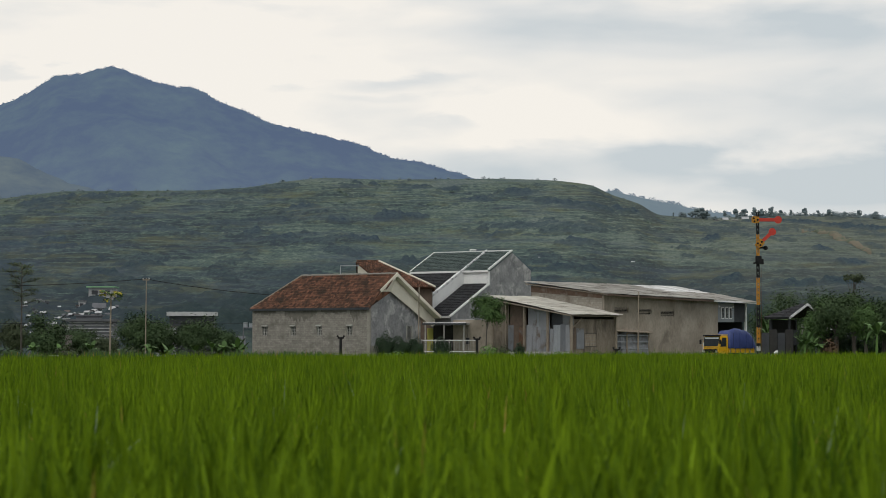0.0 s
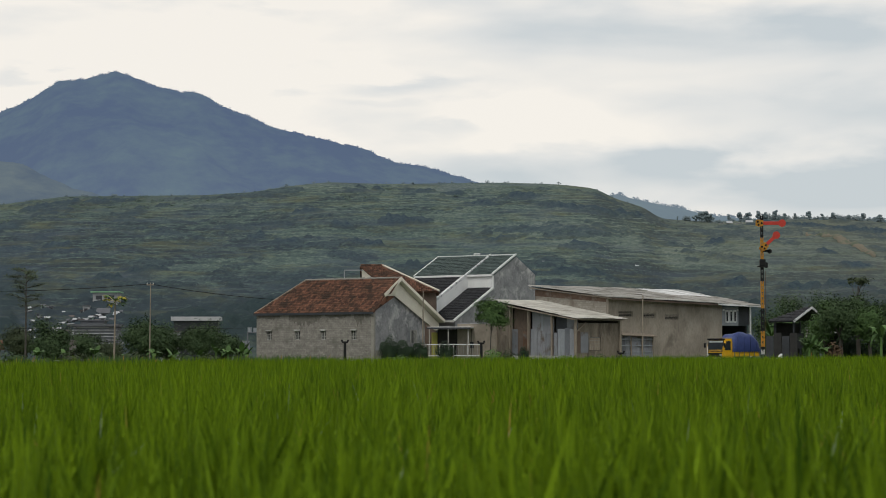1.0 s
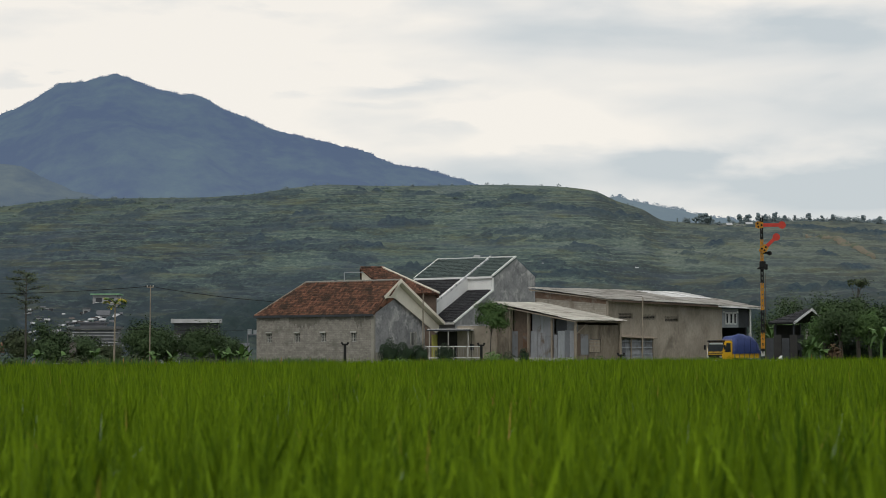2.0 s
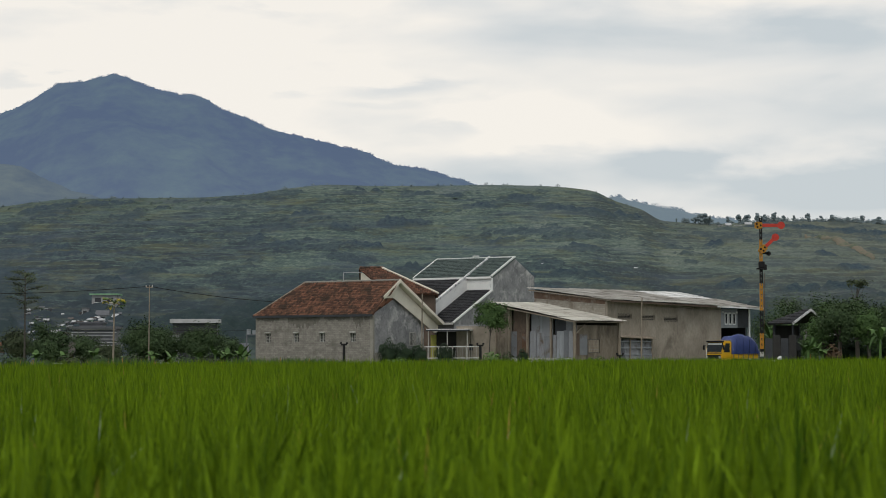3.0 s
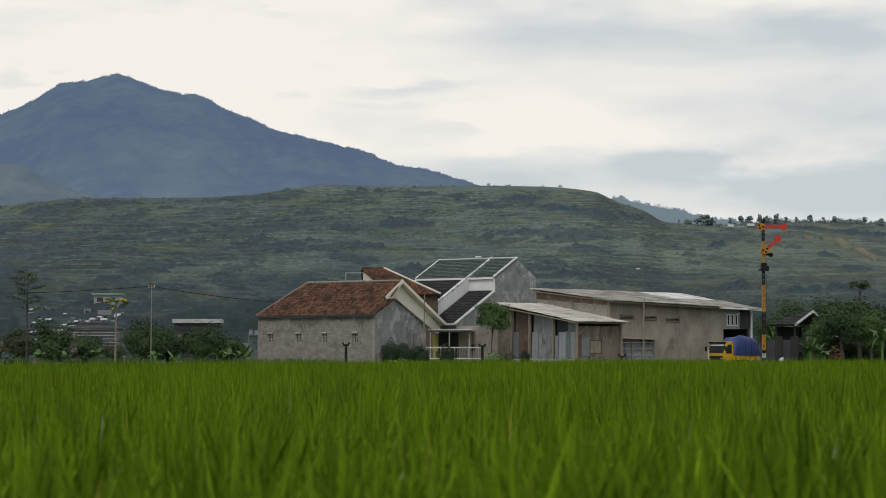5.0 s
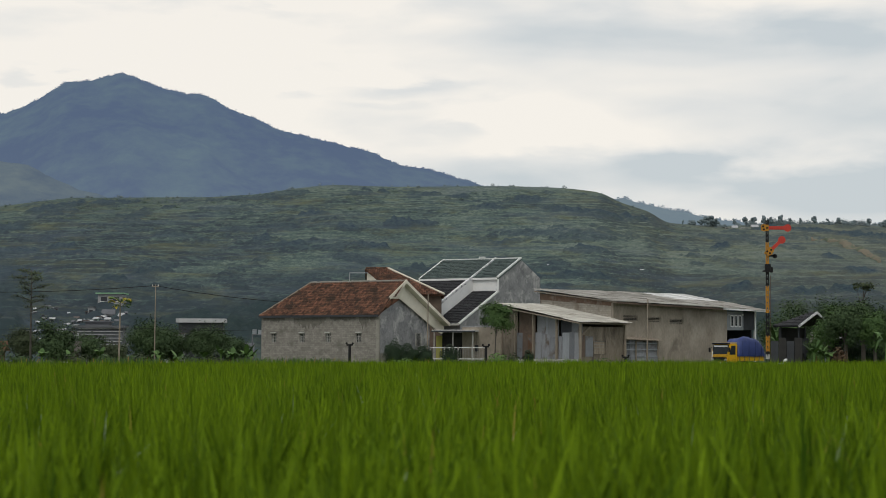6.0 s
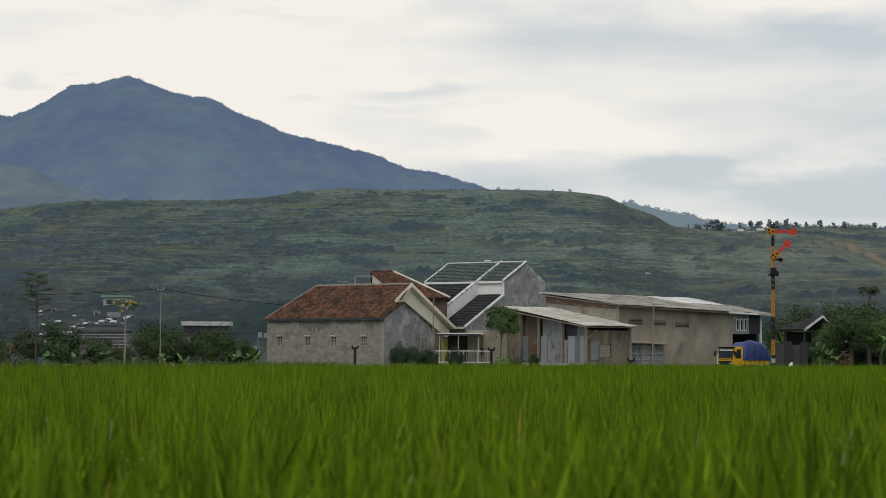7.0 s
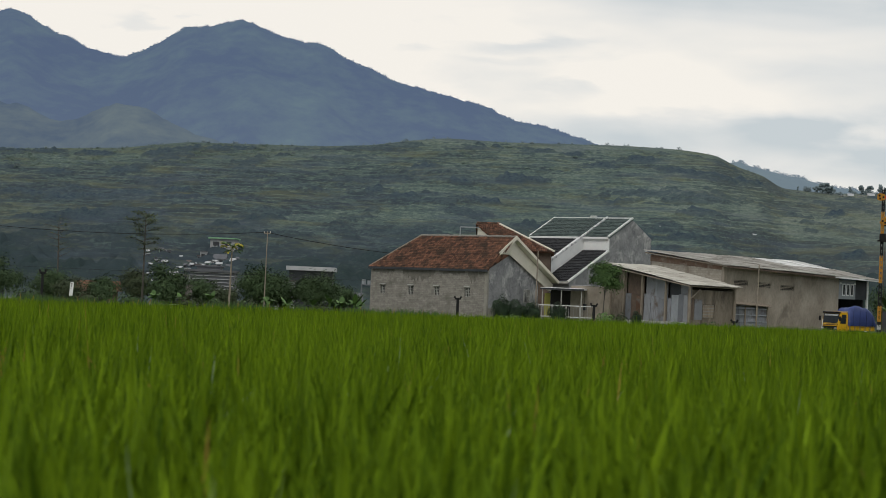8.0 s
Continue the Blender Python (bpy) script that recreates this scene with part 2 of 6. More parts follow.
# haze put into the pale blue-grey base colours of crest trees and shrubs
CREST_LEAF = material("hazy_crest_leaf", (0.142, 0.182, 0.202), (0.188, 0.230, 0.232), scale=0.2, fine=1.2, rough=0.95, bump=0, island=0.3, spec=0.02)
SHRUB = material("hazy_hill_shrub", (0.084, 0.118, 0.112), (0.132, 0.168, 0.132), scale=0.12, fine=1.2, rough=0.95, bump=0, island=0.35, spec=0.02)
LEAF = material("tree_leaf", (0.034, 0.060, 0.030), (0.076, 0.116, 0.048), scale=0.6, rough=0.75, bump=0, island=0.45, spec=0.1)
LEAF_DARK = material("dark_glossy_leaf", (0.013, 0.028, 0.016), (0.042, 0.070, 0.032), scale=0.8, rough=0.6, bump=0, island=0.8, spec=0.15)
LEAF_MID = material("fresh_leaf", (0.040, 0.080, 0.028), (0.098, 0.165, 0.052), scale=0.6, rough=0.7, bump=0, island=0.5, spec=0.12)
LEAF_PALE = material("pale_leaf", (0.06, 0.13, 0.03), (0.14, 0.24, 0.06), scale=0.6, rough=0.55, bump=0, island=0.7, spec=0.3)
LEAF_DULL = material("dull_leaf", (0.035, 0.05, 0.028), (0.08, 0.10, 0.05), scale=0.6, rough=0.8, bump=0, island=0.7, spec=0.15)
LEAF_RED = material("rust_leaf", (0.070, 0.050, 0.034), (0.13, 0.080, 0.046), scale=0.6, rough=0.7, bump=0, island=0.6, spec=0.1)
LEAF_YELLOW = material("yellow_leaf", (0.40, 0.33, 0.03), (0.60, 0.50, 0.06), scale=0.6, rough=0.6, bump=0, island=0.5, spec=0.3)
BARK = material("bark", (0.045, 0.040, 0.034), (0.11, 0.10, 0.085), scale=4, fine=30, rough=0.9, bump=0.6)
BLOCK_WALL = material("bare_block_wall", (0.20, 0.19, 0.165), (0.34, 0.32, 0.28), scale=0.9, fine=9, rough=0.95, bump=0.5, stain=(0.10, 0.095, 0.085), stain_scale=0.55, stain_from=0.60)
DAMP = material("mossy_damp", (0.088, 0.082, 0.070), (0.205, 0.190, 0.165), scale=2.2, fine=12, rough=0.95, bump=0.3)
MORTAR = material("mortar", (0.20, 0.19, 0.17), (0.30, 0.29, 0.26), scale=1.5, fine=12, rough=0.95, bump=0.3)
GREY_RENDER = material("grey_cement_render", (0.14, 0.145, 0.155), (0.33, 0.33, 0.335), scale=0.8, fine=5, rough=0.9, bump=0.3, stain=(0.50, 0.49, 0.48), stain_scale=0.7, stain_from=0.52, span=(0.5, 0.95))
BROWN_RENDER = material("brown_cement_render", (0.220, 0.190, 0.154), (0.410, 0.364, 0.300), scale=0.6, fine=5, rough=0.95, bump=0.3, stain=(0.15, 0.13, 0.105), stain_scale=0.40, stain_from=0.56, stretch=(1, 1, 0.55), span=(0.5, 0.95))
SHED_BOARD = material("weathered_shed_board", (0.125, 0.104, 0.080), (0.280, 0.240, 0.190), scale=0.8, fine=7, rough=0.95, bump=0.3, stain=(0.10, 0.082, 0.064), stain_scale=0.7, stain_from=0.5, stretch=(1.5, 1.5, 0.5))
RED_BRICK = material("old_red_brick", (0.135, 0.085, 0.060), (0.25, 0.17, 0.125), scale=2.0, fine=14, rough=0.95, bump=0.5, stain=(0.33, 0.30, 0.26), stain_scale=0.8)
CREAM = material("cream_paint", (0.62, 0.585, 0.485), (0.75, 0.71, 0.605), scale=1.0, fine=15, rough=0.7, bump=0.1, stain=(0.55, 0.51, 0.42), stain_scale=0.9, stain_from=0.6)
WHITE = material("white_paint", (0.72, 0.73, 0.72), (0.84, 0.84, 0.82), scale=1.2, fine=20, rough=0.6, bump=0.1, stain=(0.58, 0.58, 0.56), stain_scale=1.0, stain_from=0.62)
PEELING = material("peeling_white_paint", (0.60, 0.61, 0.62), (0.80, 0.80, 0.80), scale=2.0, fine=20, rough=0.7, bump=0.1, stain=(0.10, 0.10, 0.11), stain_scale=2.2, stain_from=0.50)
YELLOW_WALL = material("yellow_wall_paint", (0.36, 0.34, 0.07), (0.46, 0.43, 0.10), scale=1, fine=12, rough=0.7, bump=0.1)
CLAY_TILE = material("clay_roof_tile", (0.066, 0.042, 0.033), (0.252, 0.126, 0.084), scale=0.55, fine=5, rough=0.95, bump=0.3, stain=(0.062, 0.046, 0.036), stain_scale=0.9, stain_from=0.47, island=1.5, spec=0.1, stretch=(1, 1, 1.6))
GREEN_TILE = material("grey_green_roof_tile", (0.048, 0.071, 0.068), (0.125, 0.155, 0.148), scale=1.0, fine=8, rough=0.75, bump=0.2, island=0.6, spec=0.3)
DARK_TILE = material("charcoal_roof_tile", (0.030, 0.031, 0.034), (0.065, 0.065, 0.07), scale=1.0, fine=8, rough=0.95, bump=0.2, island=0.5, spec=0.2)
SHEET = material("weathered_roof_sheet", (0.20, 0.19, 0.17), (0.40, 0.385, 0.355), scale=0.6, fine=6, rough=0.8, bump=0.1, stain=(0.15, 0.135, 0.115), stain_scale=0.5, island=0.7, spec=0.3, by_object=True)
SHEET_PALE = material("pale_roof_sheet", (0.34, 0.32, 0.28), (0.58, 0.56, 0.50), scale=0.6, fine=6, rough=0.8, bump=0.1, stain=(0.26, 0.235, 0.195), stain_scale=0.6, stain_from=0.55, island=0.7, spec=0.3, by_object=True)
SHEET_WHITE = material("newer_roof_sheet", (0.44, 0.44, 0.43), (0.76, 0.76, 0.75), scale=0.6, fine=6, rough=0.6, bump=0.1, island=0.8, by_object=True)
SHEET_WALL = material("grey_metal_sheet", (0.13, 0.14, 0.155), (0.28, 0.29, 0.31), scale=0.8, fine=6, rough=0.7, bump=0.15, stain=(0.125, 0.100, 0.082), stain_scale=0.9, stain_from=0.54, island=0.9, spec=0.3, by_object=True)
RUST_SHEET = material("rusty_metal_sheet", (0.10, 0.060, 0.042), (0.20, 0.125, 0.085), scale=0.9, fine=6, rough=0.9, bump=0.15, stain=(0.17, 0.165, 0.16), stain_scale=0.8, stain_from=0.5, spec=0.2)
# near-black base colour, mostly standing in for shade inside openings
DARK = material("dark_inside", (0.018, 0.018, 0.018), (0.04, 0.038, 0.036), scale=1.5, rough=0.9, bump=0.1)
TIMBER = material("grey_timber", (0.16, 0.13, 0.10), (0.34, 0.29, 0.23), scale=2, fine=25, rough=0.85, bump=0.3, stretch=(4, 4, 0.6))
BROWN_WOOD = material("brown_boards", (0.085, 0.060, 0.046), (0.17, 0.125, 0.095), scale=2, fine=25, rough=0.85, bump=0.3)
DARK_PANEL = material("dark_grey_panel", (0.030, 0.033, 0.038), (0.060, 0.064, 0.072), scale=1, fine=10, rough=0.7, bump=0.1, spec=0.3)
PALE_PANEL = material("pale_grey_panel", (0.22, 0.24, 0.26), (0.31, 0.33, 0.35), scale=1, fine=10, rough=0.6, bump=0.1)
GLASS = material("window_glass", (0.02, 0.025, 0.03), (0.04, 0.045, 0.05), scale=1, rough=0.1, bump=0, spec=0.08)
CAB_YELLOW = material("yellow_cab_paint", (0.72, 0.40, 0.01), (0.85, 0.50, 0.02), scale=1.5, fine=20, rough=0.35, bump=0.03, stain=(0.45, 0.27, 0.04), stain_scale=1.8, stain_from=0.62)
TARP = material("blue_tarpaulin", (0.015, 0.030, 0.12), (0.035, 0.06, 0.22), scale=1.5, fine=10, rough=0.55, bump=0.4, bump_far=0.05)
BLACK = material("black_paint", (0.007, 0.007, 0.008), (0.018, 0.018, 0.018), scale=3, fine=20, rough=0.7, bump=0.1, spec=0.25)
RUBBER = material("rubber", (0.012, 0.012, 0.012), (0.03, 0.028, 0.026), scale=4, rough=0.9, bump=0.2)
CHROME = material("dull_chrome", (0.45, 0.45, 0.45), (0.6, 0.6, 0.6), scale=3, rough=0.3, metal=0.9, bump=0.05)
SIGNAL_RED = material("signal_red", (0.42, 0.024, 0.014), (0.54, 0.044, 0.024), scale=2, fine=15, rough=0.5, bump=0.05)
SIGNAL_YELLOW = material("signal_yellow", (0.34, 0.15, 0.015), (0.50, 0.235, 0.025), scale=2, fine=15, rough=0.65, bump=0.1, stain=(0.16, 0.08, 0.025), stain_scale=2.0, stain_from=0.55, spec=0.3)
RUST = material("rusty_iron", (0.05, 0.03, 0.02), (0.13, 0.07, 0.045), scale=3, fine=20, rough=0.9, bump=0.3)
CONCRETE = material("pale_concrete", (0.34, 0.34, 0.32), (0.5, 0.49, 0.46), scale=1.5, fine=15, rough=0.9, bump=0.2, stain=(0.22, 0.21, 0.19), stain_scale=0.8)
BARE_EARTH = material("bare_earth", (0.160, 0.145, 0.112), (0.215, 0.186, 0.142), scale=0.08, fine=0.7, stain=(0.105, 0.125, 0.090), stain_scale=0.16, stain_from=0.48, rough=1.0, bump=0.4, bump_far=0.4, spec=0.02)
TOWN_WALLS = [material("town_wall", a, b, scale=0.8, rough=0.8, bump=0.05) for a, b in (((0.26, 0.27, 0.28), (0.36, 0.36, 0.36)), ((0.10, 0.105, 0.12), (0.17, 0.175, 0.19)), ((0.22, 0.30, 0.25), (0.32, 0.40, 0.34)))]
TOWN_ROOFS = [material("town_roof", a, b, scale=0.8, rough=0.7, bump=0.05) for a, b in (((0.32, 0.33, 0.35), (0.52, 0.52, 0.53)), ((0.07, 0.075, 0.085), (0.13, 0.135, 0.15)), ((0.07, 0.056, 0.052), (0.12, 0.098, 0.09)), ((0.16, 0.33, 0.18), (0.24, 0.42, 0.26)))]


# ---- building blocks ----
def part(name, bm, mat, parent=None, label="", m=None):
    """Links a bmesh as one mesh object, under a thing where one is given."""
    me = bpy.data.meshes.new(name)
    bmesh.ops.recalc_face_normals(bm, faces=bm.faces)
    bm.to_mesh(me)
    bm.free()
    me.materials.append(mat)
    ob = new(name, me)
    if parent:
        ob.parent = parent
    if m is not None:
        ob.matrix_basis = m
    if label:
        ob["label"] = label
    return ob


def joined(name, bm, mat, parent):
    """A part of many small pieces that lie too close to pick apart."""
    return tagged(part(name, bm, mat, parent), kind="stuff")


def thing(name, m, label, category, group="", kind=""):
    ob = new(name)
    ob.matrix_basis = m
    return tagged(ob, label, category, group, kind)


def box(bm, x0, x1, y0, y1, z0, z1, bevel=0.0):
    vs = [bm.verts.new((x, y, z)) for z in (z0, z1) for x, y in ((x0, y0), (x1, y0), (x1, y1), (x0, y1))]
    fs = [bm.faces.new([vs[i] for i in f]) for f in ((3, 2, 1, 0), (4, 5, 6, 7), (0, 1, 5, 4), (1, 2, 6, 5), (2, 3, 7, 6), (3, 0, 4, 7))]
    if bevel:
        es = list({e for f in fs for e in f.edges})
        bmesh.ops.bevel(bm, geom=es, offset=bevel, segments=1, affect="EDGES")
    return bm


def boxed(*a, **k):
    return box(bmesh.new(), *a, **k)


def slab(bm, ring, thick):
    """A plate: a flat ring of corners, thickened downwards along its normal."""
    ps = [Vector(p) for p in ring]
    n = (ps[1] - ps[0]).cross(ps[2] - ps[0]).normalized()
    if n.z < 0:
        n = -n
    top = [bm.verts.new(p) for p in ps]
    low = [bm.verts.new(p - n * thick) for p in ps]
    bm.faces.new(top)
    bm.faces.new(low[::-1])
    for i in range(len(ps)):
        j = (i + 1) % len(ps)
        bm.faces.new((top[i], low[i], low[j], top[j]))
    return bm


def prism(bm, outline, axis, a, b):
    """An outline in two axes, pushed along the third (0: x, 1: y)."""
    def at(p, d):
        return (d, p[0], p[1]) if axis == 0 else (p[0], d, p[1])
    one = [bm.verts.new(at(p, a)) for p in outline]
    two = [bm.verts.new(at(p, b)) for p in outline]
    bm.faces.new(one)
    bm.faces.new(two[::-1])
    for i in range(len(outline)):
        j = (i + 1) % len(outline)
        bm.faces.new((one[i], two[i], two[j], one[j]))
    return bm


def beam(bm, p, q, w, h=None):
    """A square bar from p to q."""
    p, q = Vector(p), Vector(q)
    d = (q - p).normalized()
    side = d.cross(Vector((0, 0, 1)))
    side = side.normalized() if side.length > 1e-4 else Vector((1, 0, 0))
    up = side.cross(d)
    h = h or w
    ends = [[bm.verts.new(c + side * a * w / 2 + up * b * h / 2) for a, b in ((-1, -1), (1, -1), (1, 1), (-1, 1))] for c in (p, q)]
    bm.faces.new(ends[0][::-1])
    bm.faces.new(ends[1])
    for i in range(4):
        j = (i + 1) % 4
        bm.faces.new((ends[0][i], ends[0][j], ends[1][j], ends[1][i]))
    return bm


def tube(bm, p, q, r0, r1=None, n=8):
    p, q = Vector(p), Vector(q)
    r1 = r0 if r1 is None else r1
    rot = (q - p).to_track_quat("Z", "Y").to_matrix()
    rings = [[bm.verts.new(c + rot @ Vector((r * math.cos(k * math.tau / n), r * math.sin(k * math.tau / n), 0))) for k in range(n)] for c, r in ((p, r0), (q, r1))]
    bm.faces.new(rings[0][::-1])
    bm.faces.new(rings[1])
    for i in range(n):
        j = (i + 1) % n
        bm.faces.new((rings[0][i], rings[0][j], rings[1][j], rings[1][i]))
    return bm


def cloud_mesh(name, verts, faces_flat, sizes, mats, index=None, parent=None):
    """A mesh straight from arrays, for leaves and blades."""
    me = bpy.data.meshes.new(name)
    me.vertices.add(len(verts))
    me.vertices.foreach_set("co", np.asarray(verts, np.float32).ravel())
    me.loops.add(len(faces_flat))
    me.loops.foreach_set("vertex_index", np.asarray(faces_flat, np.int32))
    starts = np.concatenate([[0], np.cumsum(sizes)[:-1]])
    me.polygons.add(len(sizes))
    me.polygons.foreach_set("loop_start", starts.astype(np.int32))
    for mt in mats:
        me.materials.append(mt)
    if index is not None:
        me.polygons.foreach_set("material_index", np.asarray(index, np.int32))
    me.update(calc_edges=True)
    ob = new(name, me)
    if parent:
        ob.parent = parent
    return ob


def leaves(name, centres, out, size, mat, parent=None, seed=0):
    """Small leaf quads at the given centres, each turned roughly outwards and up, as leaves seek the light."""
    rng = np.random.default_rng(seed)
    c = np.asarray(centres, float)
    n = len(c)
    nrm = np.asarray(out, float)
    nrm = nrm / (np.linalg.norm(nrm, axis=1)[:, None] + 1e-6) + rng.normal(0, 0.38, (n, 3)) + np.array([0, 0, 0.55])
    nrm /= np.linalg.norm(nrm, axis=1)[:, None]
    d = np.cross(nrm, rng.normal(size=(n, 3)))
    d /= np.linalg.norm(d, axis=1)[:, None]
    s = np.cross(nrm, d)
    ln = (size * rng.uniform(0.6, 1.4, n))[:, None]
    v = np.stack([c - d * ln * 0.5, c + s * ln * 0.30, c + d * ln * 0.5, c - s * ln * 0.30], 1).reshape(-1, 3)
    return cloud_mesh(name, v, np.arange(4 * n), np.full(n, 4), [mat], parent=parent)


def smooth_line(knots):
    """A smooth curve through (x, y) knots."""
    xs, ys = (np.array(k, float) for k in zip(*knots))
    grid = np.linspace(xs[0], xs[-1], 800)
    line = np.interp(grid, xs, ys)
    kernel = np.hanning(17)
    line = np.convolve(np.pad(line, 8, mode="edge"), kernel / kernel.sum(), mode="valid")
    return lambda x: np.interp(x, grid, line)


def fractal(x, y, seed, octaves=5):
    """Cheap value noise on arrays, about -1 to 1."""
    total = np.zeros_like(x, dtype=float)
    amp, norm = 1.0, 0.0
    rng = np.random.default_rng(seed)
    for _ in range(octaves):
        table = rng.uniform(-1, 1, (64, 64))
        xi, yi = np.floor(x).astype(int), np.floor(y).astype(int)
        fx, fy = x - xi, y - yi
        fx, fy = fx * fx * (3 - 2 * fx), fy * fy * (3 - 2 * fy)
        a, b = table[xi % 64, yi % 64], table[(xi + 1) % 64, yi % 64]
        c, d = table[xi % 64, (yi + 1) % 64], table[(xi + 1) % 64, (yi + 1) % 64]
        total += amp * ((a * (1 - fx) + b * fx) * (1 - fy) + (c * (1 - fx) + d * fx) * fy)
        norm += amp
        amp *= 0.5
        x, y = x * 2.03 + 11.3, y * 2.03 + 5.7
    return total / norm


def terrain(name, a0, a1, na, r0, r1, nr, height, mat, label):
    """A sheet of land in a fan: a is the slope x / y, r the distance ahead."""
    a, r = np.meshgrid(np.linspace(a0, a1, na), np.linspace(r0, r1, nr))
    z = height(a, r)
    v = np.stack([a * r, r, z], -1).reshape(-1, 3)
    i = np.arange(na * nr).reshape(nr, na)
    q = np.stack([i[:-1, :-1], i[:-1, 1:], i[1:, 1:], i[1:, :-1]], -1).reshape(-1, 4)
    ob = cloud_mesh(name, v, q.ravel(), np.full(len(q), 4), [mat])
    ob.data.polygons.foreach_set("use_smooth", np.ones(len(q), bool))
    return tagged(ob, label, "terrain", kind="structure")


# ---- the land ----
ground_bm = bmesh.new()
box(ground_bm, -2600, 2600, -600, 4800, -0.5, 0.0)
tagged(part("ground", ground_bm, SOIL), "dark green damp field soil reaching the hills", "ground", kind="structure")

# crest of the near hill: slope to the side, and height above the eye over distance
hill_line = smooth_line([(-0.45, 0.062), (-0.36, 0.064), (-0.30, 0.070), (-0.222, 0.0735), (-0.19, 0.0775), (-0.12, 0.0780), (-0.095, 0.0795), (-0.077, 0.0825), (-0.058, 0.0845),
                         (-0.03, 0.0835), (0.03, 0.0840), (0.053, 0.0834), (0.065, 0.0825), (0.0744, 0.0812), (0.0800, 0.0802), (0.0830, 0.0770), (0.0874, 0.0757), (0.0950, 0.0732), (0.1015, 0.0714), (0.1050, 0.0692), (0.1075, 0.0658), (0.112, 0.0656), (0.135, 0.0640), (0.16, 0.0652),
                         (0.20, 0.0655), (0.225, 0.0640), (0.30, 0.062), (0.40, 0.058)])
HILL_NEAR, HILL_TOP = 330.0, 880.0


def hill_height(a, r):
    t = (r - HILL_NEAR) / (HILL_TOP - HILL_NEAR)
    x = a * r
    rise = np.clip(t, 0, 1) ** 1.12
    z = EYE + hill_line(a) * HILL_TOP * rise
    z = z * np.where(t > 1, np.clip(1 - (t - 1) * 1.6, 0.1, 1), 1.0)
    swell = np.clip(t * 6, 0, 1) * np.clip((1.0 - t) * 8, 0, 1)
    z = z + swell * 5.0 * fractal(x / 90, r / 90, 3, 4)
    step = 1.45
    wob = z + 3.0 * fractal(x / 85, r / 85, 8, 3)
    k = wob / step
    fr = k - np.floor(k)
    stair = (np.floor(k) + np.clip((fr - 0.78) / 0.22, 0, 1)) * step - wob
    keen = np.clip(0.72 + 1.1 * fractal(x / 130, r / 130, 12, 3) + 1.2 * a, 0, 1)
    z = z + swell * stair * keen * 0.9 + swell * 0.5 * fractal(x / 7, r / 7, 21, 3)
    wood = np.clip(1.25 - t * 4.0, 0, 1) * np.clip(t * 14, 0, 1)
    z = z + wood * 3.4 * np.abs(fractal(x / 4.5, r / 5.5, 44, 2)) ** 0.7
    return np.where(t < 0.0, -0.3, z - 1.5 * (1 - np.clip(t * 12, 0, 1)))


# thickets on the slope: way to the side, distance, width
THICKETS = (
    (-0.235, 565, 9.0), (-0.250, 560, 10.0), (-0.266, 565, 9.0), (-0.245, 605, 8.0), (-0.276, 600, 9.0), (-0.240, 518, 9.0), (-0.265, 508, 9.0), (-0.280, 850, 9.0), (-0.262, 848, 9.0), (-0.235, 848, 10.0), (-0.222, 700, 8.0), (-0.255, 690, 9.0),
    (-0.203, 842, 10.0), (-0.188, 845, 9.0), (-0.172, 842, 9.0), (-0.160, 846, 8.0), (-0.2135, 590, 7.0), (-0.194, 600, 6.0), (-0.168, 482, 6.0), (-0.150, 500, 7.0),
    (-0.0325, 850, 3.0), (-0.041, 855, 3.0), (-0.0096, 840, 6.0), (0.006, 832, 7.0), (-0.093, 628, 5.0), (-0.078, 607, 6.5), (-0.0435, 597, 5.0), (-0.035, 588, 5.0),
    (-0.0507, 660, 5.0), (-0.024, 672, 8.0), (-0.012, 674, 7.0), (0.0498, 501, 6.5), (0.064, 506, 6.5), (0.078, 500, 6.0), (0.1362, 690, 4.5), (0.194, 641, 5.0),
    (0.207, 592, 6.5), (0.18, 501, 7.0), (0.2025, 498, 8.0), (0.146, 520, 5.0), (0.041, 819, 10.0), (0.019, 782, 11.0), (0.061, 716, 10.0), (0.078, 735, 10.0),
    (0.092, 770, 7.0), (0.099, 800, 4.0), (0.027, 607, 7.0), (0.0725, 578, 7.0), (-0.069, 717, 7.0), (-0.014, 500, 5.0), (0.131, 874, 3.6), (0.163, 846, 12.0), (0.185, 838, 14.0), (0.206, 826, 14.0), (0.222, 815, 14.0), (0.1275, 876, 2.0), (0.160, 872, 6.0), (0.178, 870, 5.0), (0.200, 866, 7.0),
)


